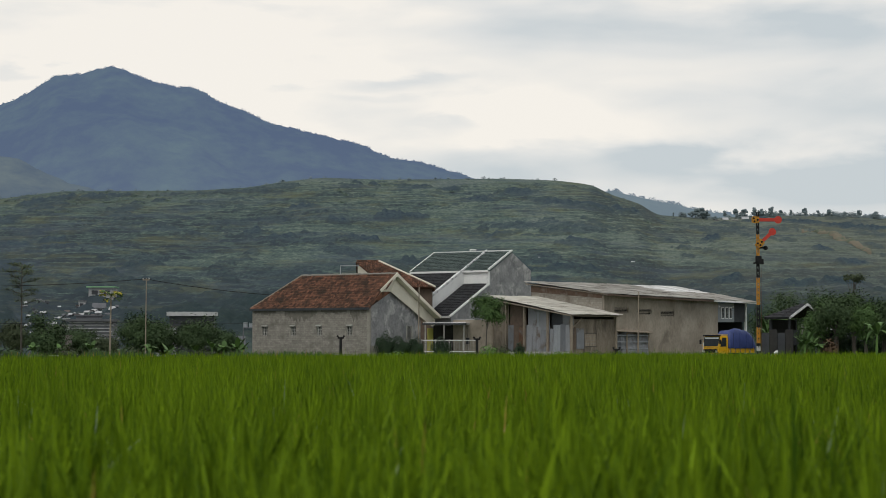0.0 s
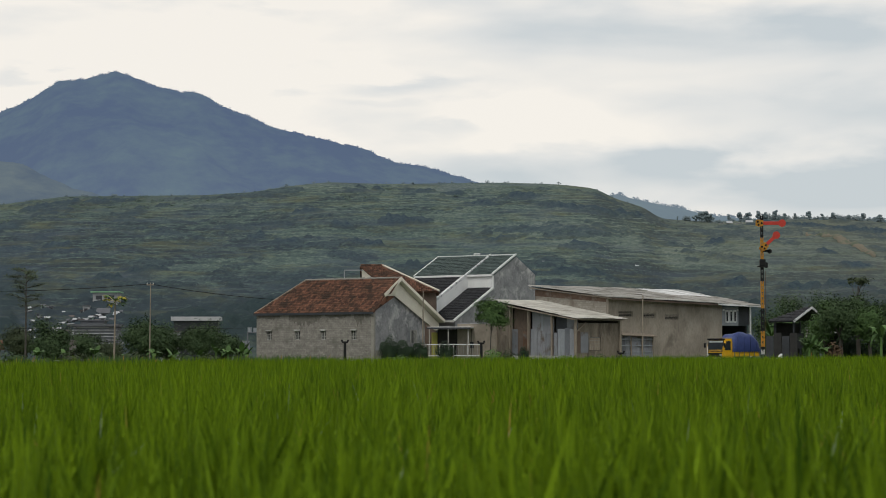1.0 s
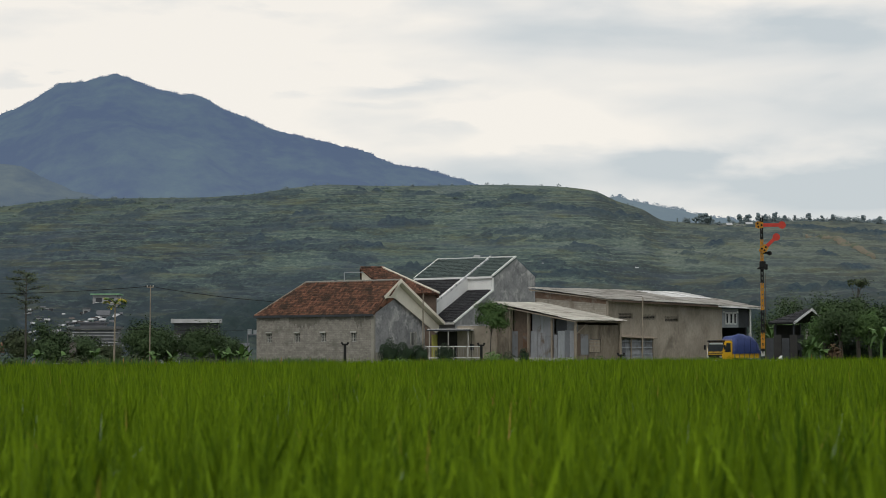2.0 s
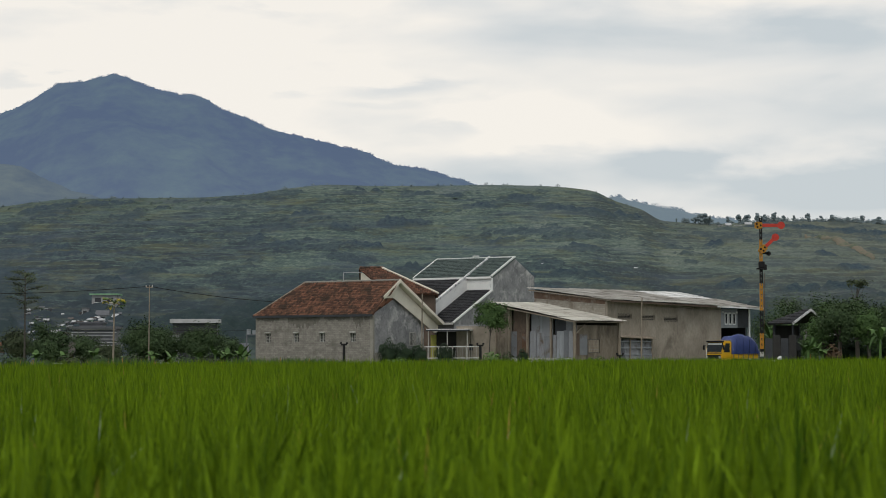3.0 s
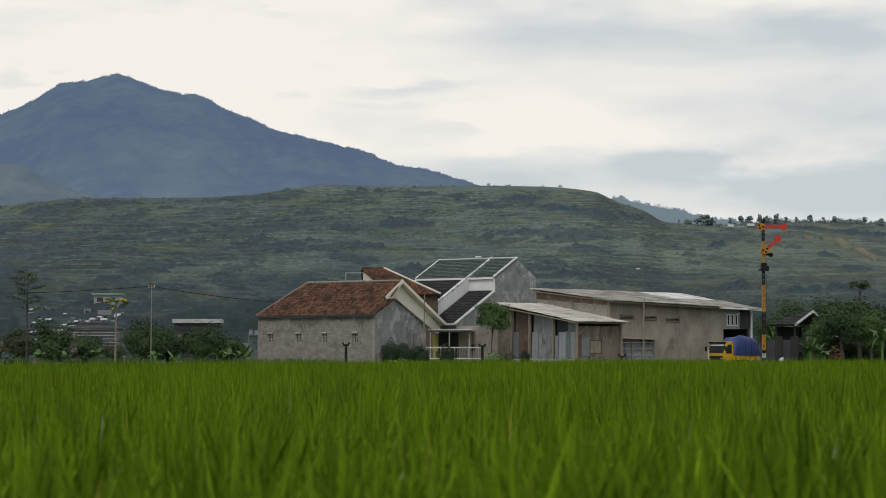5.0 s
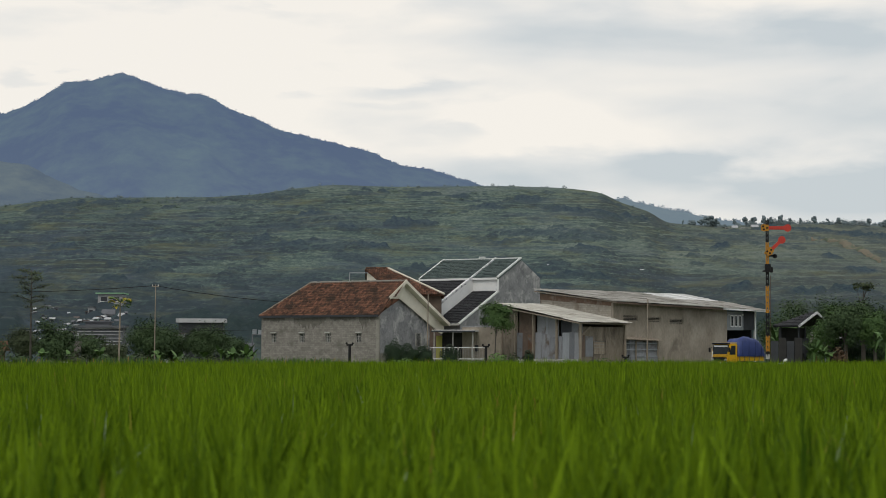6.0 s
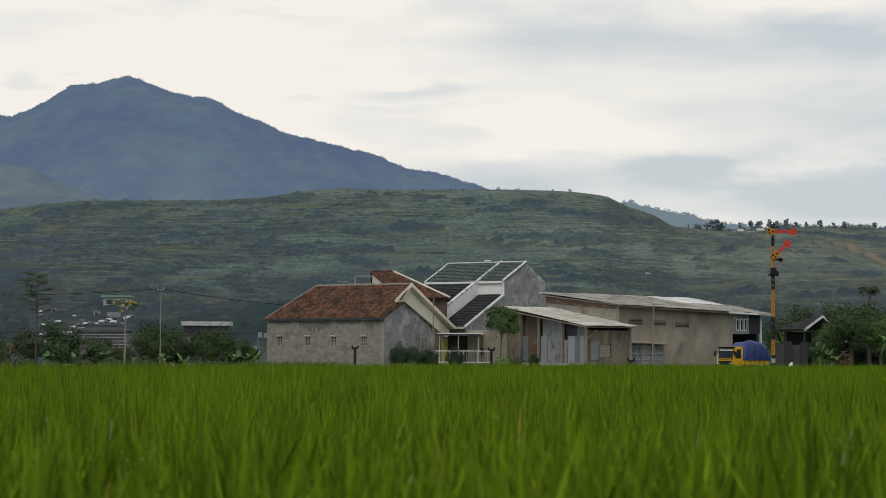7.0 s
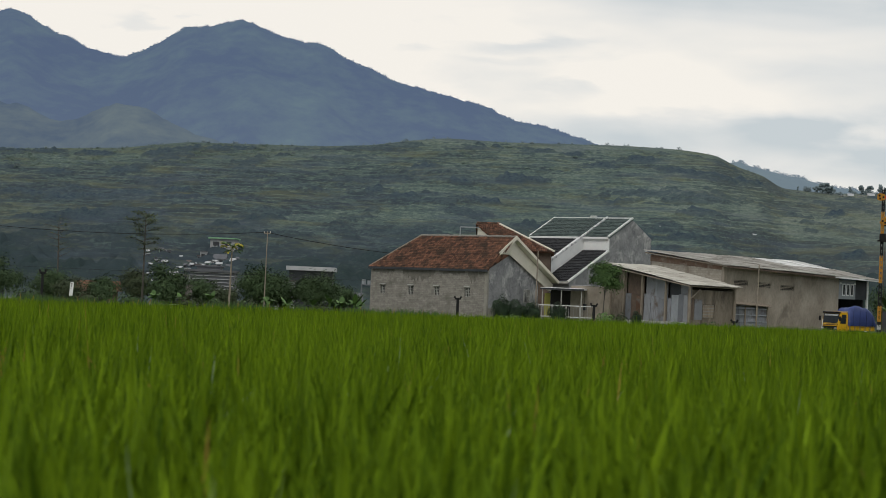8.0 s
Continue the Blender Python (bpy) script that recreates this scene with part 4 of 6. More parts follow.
    joined("tiles", tiled(bmesh.new(), (-0.15, 3.4, R), (X + 0.15, 0, 0), (0, -3.6, E - R), 62, 19, lambda a, b: a * (X + 0.15) > 3.55 * (1 - b) and (b < 0.5 or a * (X + 0.15) < V + 0.12), seed=3), CLAY_TILE, roof)
    bm = bmesh.new()
    for k in range(34):
        a = 3.4 + (X - 3.4) * k / 34
        tube(bm, (a, 3.4, R + 0.03 + 0.02 * math.sin(k * 1.7)), (a + 0.36, 3.4, R + 0.05 + 0.02 * math.sin(k * 2.3)), 0.13, 0.12, 6)
    part("ridge_tiles", bm, MORTAR, roof, "grey-brown ridge tiles bedded in mortar")
    bm = bmesh.new()
    for k in range(13):
        p, q = Vector((-0.15, -0.15, E + 0.05)).lerp(Vector((3.4, 3.4, R + 0.05)), k / 13), Vector((-0.15, -0.15, E + 0.05)).lerp(Vector((3.4, 3.4, R + 0.05)), (k + 1.15) / 13)
        tube(bm, p, q, 0.10, 0.09, 6)
    part("hip_tiles", bm, TIMBER, roof, "pale cement hip capping")
    # dark beam doubles as the band of shade below the gutter
    part("gutter_board", beam(bmesh.new(), (-0.2, -0.24, E - 0.08), (V, -0.24, E - 0.08), 0.06, 0.22), DARK_PANEL, h, "dark eaves board doubling as the gutter's shade")
    # cream gable overhang
    part("soffit", slab(bmesh.new(), [(L + 0.02, 3.4, R - 0.16), (X, 3.4, R - 0.16), (X, 10.8, 4.22), (L + 0.02, 10.8, 4.22)], 0.04), CREAM, h, "cream painted soffit")
    part("barge_board", beam(bmesh.new(), (X + 0.03, 3.36, R - 0.05), (X + 0.03, 10.9, 4.29), 0.07, 0.28), CREAM, h, "cream barge board")
    part("hood", slab(bmesh.new(), [(V, 1.6, hood + 0.01), (X, 3.4, R + 0.01), (V, 3.4, R + 0.01)], 0.06), CLAY_TILE, roof)
    part("barge_board", beam(bmesh.new(), (V + 0.30, 1.22, hood - 0.02), (X + 0.08, 3.40, R + 0.02), 0.07, 0.30), CREAM, h)
    part("hood_panel", slab(bmesh.new(), [(V + 0.28, 1.30, hood - 0.06), (L + 0.31, 3.04, 6.64), (X - 0.02, 3.28, R - 0.18)], 0.03), CREAM, h, "cream painted hood panel")
    part("gable_fascia", prism(bmesh.new(), [(3.3, R - 0.32), (3.45, R - 0.28), (10.7, 4.08), (10.6, 3.45), (10.1, 3.42), (8.12, 4.32), (3.04, 6.64)], 0, L + 0.22, L + 0.30), CREAM, h, "cream boarded fascia under the gable")
    # ragged damp stains hanging from the wall head
    rag = random.Random(8)
    for x0, x1, deep in ((0.2, 2.9, 0.55), (3.9, 7.7, 1.25), (8.2, 11.2, 0.5), (11.6, 12.7, 1.45), (12.8, 13.5, 0.55)):
        n = int((x1 - x0) / 0.13)
        low = [(x1 - (x1 - x0) * k / n, 4.90 - deep * rag.uniform(0.45, 1.0) * math.sin(math.pi * (0.08 + 0.84 * k / n)) ** 0.6) for k in range(n + 1)]
        part("damp_stain", prism(bmesh.new(), [(x0, 4.94), (x1, 4.94), *low], 1, -0.006, -0.002), DAMP, h, "dark mossy damp stain")
    return h


block_house()


def rear_house():
    h = thing("house", pose(-14.15, 200, 0), "older house with an orange clay tile hip roof and brown walls", "house")
    L, W, E, R = 13.8, 11.6, 7.38, 10.2
    part("wall", boxed(9.1, L - 0.35, 0.6, W - 0.5, 0, E - 0.11), BROWN_WOOD, h, "dark brown wall")
    part("end_wall", slab(bmesh.new(), [(9.05, 0.5, 0), (5.95, 5.7, 0), (5.95, 5.7, R - 0.3), (9.05, 0.5, E - 0.06)], 0.15), CREAM, h, "cream painted end wall")
    part("rear_wall", boxed(6.0, 9.09, 5.9, W - 0.5, 0, E - 0.11), CREAM, h)
    part("roof", slab(bmesh.new(), [(8.85, 0, E), (L, 0, E), (8.0, 5.8, R), (5.6, 5.8, R)], 0.12), CLAY_TILE, h)
    part("roof", slab(bmesh.new(), [(L, 0, E), (L, W, E), (8.0, 5.8, R)], 0.12), CLAY_TILE, h)
    part("roof", slab(bmesh.new(), [(L, W, E), (5.6, W, E), (5.6, 5.8, R), (8.0, 5.8, R)], 0.12), CLAY_TILE, h)
    joined("tiles", tiled(bmesh.new(), (0, 5.8, R), (L, 0, 0), (0, -5.8, E - R), 60, 24, lambda a, b: 5.6 + 3.25 * b < a * L < L - 5.8 * (1 - b), seed=5), CLAY_TILE, h)
    part("hip_capping", beam(bmesh.new(), (8.0, 5.8, R + 0.08), (L, 0, E + 0.08), 0.22, 0.14), CREAM, h, "pale cement hip capping")
    bm = bmesh.new()
    for k in range(9):
        tube(bm, (5.7 + 0.26 * k, 5.8, R + 0.06), (6.0 + 0.26 * k, 5.8, R + 0.08), 0.13, 0.12, 6)
    part("ridge_tiles", bm, CLAY_TILE, h)
    window_part(h, L - 0.33, 3.0, 6.2, 1.6, 1.5, 1, frame_mat=BROWN_WOOD)
    frame_part = part("pipe_frame", beam(bmesh.new(), (4.05, 5.4, 9.75), (6.0, 5.4, 9.75), 0.10), PALE_PANEL, h, "thin grey pipe frame")
    part("upright", beam(bmesh.new(), (4.05, 5.4, 8.6), (4.05, 5.4, 9.69), 0.10), PALE_PANEL, frame_part)
    part("lower_pipe", beam(bmesh.new(), (4.05, 5.4, 8.62), (6.0, 5.4, 8.62), 0.06), PALE_PANEL, frame_part)


rear_house()


def green_roof_house():
    """A stepped roof: green tiles above, charcoal below, white parapets."""
    L, K = 9.04, 1.085
    h = thing("house", pose((1.14 - 0.8387 * L) * K, (192 + 0.5446 * L) * K, 1.5 - 1.5 * K, 0, 0, -33) @ Matrix.Scale(K, 4), "two-storey house with grey-green tile roof and white roof edges", "house")
    D = L - 3.0
    part("gable_wall", prism(bmesh.new(), [(0.1, 0), (15.35, 0), (15.35, 9.2), (11.4, 11.02), (7.05, 9.0), (7.05, 7.6), (0.1, 4.38)], 0, L - 0.25, L), GREY_RENDER, h, "weathered grey cement gable wall")
    part("rear_wall", boxed(0, L - 0.25, 15.1, 15.35, 0, 9.1), GREY_RENDER, h)
    part("side_wall", prism(bmesh.new(), [(1.2, 0), (15.1, 0), (15.1, 9.1), (11.4, 10.9), (1.2, 6.1)], 0, 0, 0.2), GREY_RENDER, h)
    part("front_wall", boxed(D, L - 0.25, 0.1, 0.3, 0, 4.3), GREY_RENDER, h)
    part("front_wall", boxed(0.2, D, 1.2, 1.4, 0, 6.0), GREY_RENDER, h)
    part("upper_wall", boxed(D + 0.1, L - 0.02, 7.05, 7.25, 7.5, 9.0), WHITE, h, "white painted band wall")
    part("step_wall", prism(bmesh.new(), [(0.6, 4.6), (7.05, 7.6), (7.05, 9.0), (0.6, 6.1)], 0, D, D + 0.1), WHITE, h, "white painted side of the roof step")

    def slope(name, mat, x0, x1, ya, za, yb, zb, nu, nv, seed):
        r = part(name, slab(bmesh.new(), [(x0, yb, zb), (x1, yb, zb), (x1, ya, za), (x0, ya, za)], 0.12), mat, h)
        joined("tiles", tiled(bmesh.new(), (x0, ya, za), (x1 - x0, 0, 0), (0, yb - ya, zb - za), nu, nv, lift=0.09, seed=seed), mat, r)

    slope("upper_roof", GREEN_TILE, -0.2, D, 11.4, 11.08, 6.9, 8.98, 20, 13, 11)
    slope("upper_roof", GREEN_TILE, D + 0.12, L + 0.1, 11.4, 11.06, 6.9, 8.96, 10, 13, 12)
    slope("lower_roof", DARK_TILE, -0.1, D, 6.9, 8.78, 0.9, 5.98, 20, 17, 13)
    slope("lower_roof", DARK_TILE, D + 0.12, L - 0.2, 7.05, 7.66, -0.1, 4.33, 10, 20, 14)
    part("rear_roof", slab(bmesh.new(), [(-0.2, 11.4, 11.08), (L - 0.28, 11.4, 11.08), (L - 0.28, 15.6, 9.1), (-0.2, 15.6, 9.1)], 0.12), DARK_TILE, h)
    for name, p, q, w, k in (
        ("ridge_cap", (-0.25, 11.4, 11.14), (L + 0.1, 11.4, 11.14), 0.15, 0.13), ("verge", (-0.22, 11.4, 11.14), (-0.22, 6.85, 9.0), 0.12, 0.18),
        ("verge", (-0.15, 6.9, 8.85), (-0.15, 0.9, 6.02), 0.12, 0.16),
        ("parapet", (D + 0.06, 11.45, 11.22), (D + 0.06, 6.85, 9.08), 0.17, 0.20), ("parapet", (D + 0.06, 6.85, 9.06), (D + 0.06, 0.5, 6.06), 0.17, 0.22),
        ("parapet", (D - 0.35, 7.0, 8.98), (D - 0.35, 0.9, 6.12), 0.12, 0.14),
        ("verge", (L + 0.03, 11.4, 11.15), (L + 0.03, 6.85, 9.04), 0.12, 0.18), ("verge", (L + 0.03, 7.1, 7.70), (L + 0.03, -0.2, 4.34), 0.13, 0.18),
        ("eaves_board", (-0.2, 6.85, 8.92), (D, 6.85, 8.92), 0.08, 0.2), ("eaves_board", (D + 0.1, 6.85, 8.92), (L, 6.85, 8.92), 0.08, 0.2),
        ("corner_board", (L + 0.02, 7.0, 7.6), (L + 0.02, 7.0, 9.0), 0.14, 0.14), ("eaves_board", (D + 0.1, -0.15, 4.28), (L, -0.15, 4.28), 0.08, 0.2),
    ):
        part(name, beam(bmesh.new(), p, q, w, k), PEELING if name == "parapet" else WHITE, h, "white painted edge")
    bm = bmesh.new()
    tube(bm, (4.2, 11.3, 11.1), (4.2, 11.3, 11.32), 0.06)
    tube(bm, (4.2, 11.3, 11.32), (4.9, 11.3, 11.30), 0.06)
    part("vent_pipe", bm, WHITE, h)


green_roof_house()


def warehouse():
    h = thing("warehouse", pose(15.41, 186, 0, 0, 0, 38), "large brown cement warehouse with a low grey sheet roof", "warehouse")
    L, W = 15.07, 10.4

    def top(x, y):
        return 6.33 - 0.027 * x + y * (0.110 + 0.0021 * x)

    holes = [(x - 0.9, x + 0.9, z, z + 0.5) for x, z in ((2.2, 4.6), (5.2, 4.5), (8.2, 4.35))]
    part("front_wall", holed(bmesh.new(), 0, L, 0, 5.92, 0, 0.2, holes), BROWN_RENDER, h, "stained brown cement front wall")
    part("wall_head", prism(bmesh.new(), [(0, 5.92), (L, 5.92), (L, top(L, 0) - 0.02), (0, top(0, 0) - 0.05)], 1, 0.01, 0.19), BROWN_RENDER, h)
    part("side_wall", prism(bmesh.new(), [(0.2, 0), (W, 0), (W, 6.75), (0.2, 5.95)], 0, 0, 0.2), PALE_BLOCKWORK, h, "pale block side wall")
    part("brick_gable", prism(bmesh.new(), [(0.2, 5.95), (W, 6.75), (W, top(0, W) - 0.1), (0.2, top(0, 0) - 0.05)], 0, -0.03, 0.2), RED_BRICK, h, "old red brick infill under the roof")
    part("pillar", boxed(-0.06, 0.25, -0.06, 0.25, 0, 6.2, 0.01), BROWN_RENDER, h)
    part("back_wall", boxed(0, L, W - 0.2, W, 0, 7.0), BROWN_RENDER, h)
    part("end_wall", prism(bmesh.new(), [(0.2, 0), (W - 0.2, 0), (W - 0.2, top(L, W) - 0.2), (0.2, top(L, 0) - 0.1)], 0, L - 0.2, L), BROWN_RENDER, h)
    for x, z in ((2.2, 4.6), (5.2, 4.5), (8.2, 4.35)):
        bm = bmesh.new()
        for k in range(4):
            box(bm, x - 0.9, x + 0.9, 0.04, 0.16, z + 0.02 + 0.13 * k, z + 0.07 + 0.13 * k)
        v = part("vent", bm, BROWN_RENDER, h, "slatted brick vent")
        # dark board gives the slots their shade
        part("shade_board", boxed(x - 0.95, x + 0.95, 0.21, 0.25, z - 0.05, z + 0.55), DARK, v)
    a, b, c, d = (-0.5, -0.95), (19.8, -0.95), (19.8, W + 0.3), (-0.5, W + 0.3)
    roof = part("roof", slab(bmesh.new(), [(x, y, top(x, y) + 0.08) for x, y in (a, b, c, d)], 0.10), TIMBER, h, "grey corrugated sheets, some newer and white")

    def sheets(mat, x0, x1, y0, y1, nu, nv, seed, up):
        o = Vector((x0, y1, top(x0, y1) + up))
        sheets_on(roof, mat, o, Vector((x1, y1, top(x1, y1) + up)) - o, Vector((x0, y0, top(x0, y0) + up)) - o, nu, nv, seed=seed)

    for k in range(5):
        sheets(SHEET, -0.6 + 2.76 * k, 2.16 + 2.76 * k, -1.1, W + 0.4, 3, 5, 1 + 7 * k, 0.10)
    for k in range(2):
        sheets(SHEET, 13.2 + 3.35 * k, 16.55 + 3.35 * k, -1.1, 5.4, 4, 3, 2 + 7 * k, 0.10)
        sheets(SHEET_WHITE, 13.2 + 3.35 * k, 16.55 + 3.35 * k, 5.4, W + 0.4, 4, 3, 3 + 7 * k, 0.12)
    # dark board also draws the shadow line under the roof edge
    part("eaves_board", beam(bmesh.new(), (-0.5, -1.03, top(-0.5, -0.35) - 0.06), (13.4, -1.03, top(13.4, -0.35) - 0.06), 0.06, 0.16), BROWN_WOOD, h, "dark stained eaves board doubling as the roof's shadow line")
    part("eaves_board", beam(bmesh.new(), (13.5, -1.07, top(13.5, -0.35) - 0.02), (19.9, -1.07, top(19.9, -0.35) - 0.02), 0.06, 0.16), WHITE, h, "white eaves board")
    # grey upper room at the end, over an open bay
    part("upper_room", boxed(L + 0.01, 19.2, 0.3, W - 0.4, 3.9, 5.75), DARK_PANEL, h, "dark grey clad upper room")
    panel = part("pale_panel", boxed(L - 0.1, 17.5, 0.12, 0.29, 3.85, 5.7, 0.01), PALE_PANEL, h, "pale grey panel with three slim windows")
    for x in (15.85, 16.4, 16.95):
        w = part("window", boxed(x - 0.2, x + 0.2, 0.06, 0.115, 4.15, 5.35), WHITE, panel, "slim white framed window")
        part("pane", boxed(x - 0.10, x + 0.10, 0.04, 0.058, 4.27, 5.22), GLASS, w)
    for x in (15.35, 17.3):
        part("wall_lamp", boxed(x - 0.08, x + 0.08, -0.02, 0.11, 5.28, 5.45, 0.02), WHITE, panel)
    part("bay_post", boxed(19.2, 19.4, 0.2, 0.4, 0, 5.7), WHITE, h, "white post")
    # near-black back wall stands in for shade deep in the bay
    part("bay_back", boxed(L + 0.05, 19.2, 5.0, 5.2, 0, 3.88), DARK, h)
    part("bay_side", boxed(19.05, 19.2, 0.6, 5.0, 0, 3.88), DARK_PANEL, h)
    # old sheets leaning at the foot of the front wall
    for k, x in enumerate((1.0, 1.85, 2.7, 3.55, 4.4)):
        z = 2.6 + 0.12 * math.sin(k * 2.1)
        part("leaning_sheet", sheeted(bmesh.new(), (x, -0.14 - 0.02 * k, z), (0.86, 0, 0.02), (0, -0.3, -z), 1, 1, seed=20 + k), SHEET_WALL, h)
    for k in range(4):
        part("frame_post", boxed(0.95 + 1.42 * k, 1.07 + 1.42 * k, -0.52, -0.42, 0, 2.72), TIMBER, h)
    for z in (1.25, 1.85, 2.45):
        part("frame_rail", boxed(1.0, 5.3, -0.49, -0.43, z, z + 0.09), PALE_PANEL, h, "pale rail across the old sheets")
    part("lean_roof", slab(bmesh.new(), [(0.7, -0.02, 3.15), (5.6, -0.02, 3.0), (5.6, -0.8, 2.75), (0.7, -0.8, 2.9)], 0.05), TIMBER, h)


warehouse()


def open_shed():
    h = thing("shed", pose(12.0, 180, 0, 0, 0, 38), "lean-to shed of patched metal sheets under a pale corrugated roof", "shed")
    L, W = 5.7, 11.15

    def top(y):
        return 4.3 + 0.148 * y

    o = Vector((-0.4, W + 0.4, top(W + 0.4) + 0.08))
    roof = part("roof", slab(bmesh.new(), [(-0.3, -0.3, top(-0.3)), (L, -0.3, top(-0.3)), (L, W, top(W)), (-0.3, W, top(W))], 0.08), TIMBER, h, "pale weathered corrugated sheet roof")
    sheets_on(roof, SHEET_PALE, o, (L + 0.6, 0, 0), (0, -W - 0.9, -(W + 0.9) * 0.148), 8, 5, seed=31)
    part("verge_board", beam(bmesh.new(), (-0.4, -0.4, top(-0.4) - 0.03), (-0.4, W + 0.3, top(W + 0.3) - 0.03), 0.05, 0.10), TIMBER, h)
    ys = (0.05, 3.3, 6.6, 9.2, W)
    for y in ys:
        part("post", boxed(-0.1, 0.1, y - 0.09, y + 0.09, 0, top(y) - 0.1, 0.01), TIMBER, h, "pale timber post")
    part("post", boxed(L - 0.3, L - 0.1, 0, 0.18, 0, top(0) - 0.1, 0.01), TIMBER, h)
    part("brace", beam(bmesh.new(), (0.1, 0.1, 3.1), (1.3, 0.1, 4.0), 0.1), TIMBER, h)
    for k, (y0, y1, z, mat) in enumerate((
        (0.25, 1.0, 3.35, SHEET_WALL), (1.0, 1.75, 3.3, SHEET_WALL), (1.8, 2.75, 3.2, PALE_PANEL), (2.75, 3.2, 3.0, SHEET_WALL), (3.45, 4.5, 2.9, SHEET_WALL), (4.5, 5.6, 3.15, SHEET_WALL), (5.6, 6.45, 3.3, SHEET_WALL),
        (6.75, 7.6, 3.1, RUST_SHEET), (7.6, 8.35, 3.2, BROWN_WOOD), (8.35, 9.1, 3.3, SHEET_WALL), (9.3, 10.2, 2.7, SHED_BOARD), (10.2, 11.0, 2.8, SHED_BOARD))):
        part("sheet", sheeted(bmesh.new(), (0.18 + 0.03 * (k % 3), y1, z), (0, y0 - y1, 0), (-0.05, 0, -z), 1, 1, seed=40 + k), mat, h)
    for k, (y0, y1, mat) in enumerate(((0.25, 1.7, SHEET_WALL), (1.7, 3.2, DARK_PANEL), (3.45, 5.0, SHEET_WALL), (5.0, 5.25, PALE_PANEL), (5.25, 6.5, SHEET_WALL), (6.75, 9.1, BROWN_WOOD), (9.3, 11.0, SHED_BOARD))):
        part("upper_sheet", prism(bmesh.new(), [(y0, 2.6), (y1, 2.6), (y1, top(y1) - 0.12), (y0, top(y0) - 0.12)], 0, 0.40, 0.43), mat, h)
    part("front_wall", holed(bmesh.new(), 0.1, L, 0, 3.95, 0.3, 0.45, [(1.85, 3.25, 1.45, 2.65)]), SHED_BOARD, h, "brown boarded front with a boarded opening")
    hatch = part("hatch", boxed(1.88, 3.22, 0.36, 0.43, 1.47, 2.63), PALE_PANEL, h, "pale board hatch")
    for k in range(4):
        part("board", boxed(1.90, 3.20, 0.325, 0.355, 1.49 + 0.285 * k, 1.75 + 0.285 * k, 0.006), TIMBER, hatch)
    part("brown_panel", boxed(0.25, 0.7, 0.25, 0.29, 1.2, 3.2), BROWN_WOOD, h)
    part("grey_panel", boxed(0.8, 1.7, 0.24, 0.29, 1.25, 3.1), SHEET_WALL, h)
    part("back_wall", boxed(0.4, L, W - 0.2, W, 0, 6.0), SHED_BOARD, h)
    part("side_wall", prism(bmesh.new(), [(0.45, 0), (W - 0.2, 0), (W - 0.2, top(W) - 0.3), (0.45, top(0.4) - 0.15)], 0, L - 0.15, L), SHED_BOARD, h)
    part("step", boxed(-0.9, -0.15, 0.2, 8.2, 0, 0.99, 0.02), CONCRETE, h, "pale concrete ledge at the foot")


open_shed()


# ---- porch, fence and yard ----
def porch():
    h = thing("porch", pose(-1.7, 189.5, 0, 0, 0, -8), "small flat-roofed porch with slim posts and a yellow wall", "porch")
    part("canopy", boxed(0.3, 4.4, -0.6, 2.2, 3.55, 3.72, 0.02), WHITE, h, "thin white flat roof")
    part("canopy_edge", boxed(0.25, 4.45, -0.68, -0.605, 3.5, 3.66), DARK_PANEL, h)
    part("wall", boxed(0.35, 0.9, 2.0, 2.2, 0, 3.2), YELLOW_WALL, h, "yellow painted wall")
    # solid dark panel painted as the shade within the doorway
    part("doorway", boxed(0.92, 4.2, 2.1, 2.25, 0, 3.5), DARK, h, "dark panel in place of the shaded doorway opening")
    for x in (0.5, 2.3, 4.2):
        part("post", boxed(x - 0.045, x + 0.045, -0.5, -0.41, 0, 3.54), CONCRETE, h)
    f = thing("fence", pose(-1.6, 187.0, 0), "low white balustrade fence with square posts", "fence")
    x = 0.0
    while x < 5.3:
        part("post", boxed(x - 0.06, x + 0.06, -0.06, 0.06, 0, 2.12, 0.015), CONCRETE, f)
        if x + 1.3 < 5.4:
            part("rail", boxed(x + 0.07, x + 1.23, -0.04, 0.04, 2.0, 2.08), WHITE, f)
            part("rail", boxed(x + 0.07, x + 1.23, -0.04, 0.04, 0.95, 1.03), WHITE, f)
            for k in range(4):
                part("baluster", boxed(x + 0.24 + 0.23 * k, x + 0.268 + 0.23 * k, -0.014, 0.014, 1.03, 2.0), CONCRETE, f)
        x += 1.3
    w = thing("garden_wall", pose(1.4, 191.0, 0), "grey-brown block wall beside the shed", "wall")
    part("blocks", boxed(0, 5.2, 0, 0.2, 0, 4.0), BROWN_RENDER, w)
    part("coping", boxed(-0.05, 5.25, -0.04, 0.24, 4.0, 4.08), GREY_RENDER, w)
    part("notice", boxed(1.2, 1.55, -0.03, -0.003, 1.7, 2.3), DARK_PANEL, w)
    p = thing("bamboo_pole", pose(-1.85, 183.0, 0, 0, 0.6, 0), "thin upright timber pole in the yard", "pole")
    part("shaft", tube(bmesh.new(), (0, 0, 0), (0, 0, 6.9), 0.07, 0.05), TIMBER, p)
    p = thing("bamboo_pole", pose(17.95, 180.0, 0, 0, 0.8, 0), "thin upright timber pole before the warehouse", "pole")
    part("shaft", tube(bmesh.new(), (0, 0, 0), (0, 0, 6.4), 0.07, 0.05), TIMBER, p)


porch()


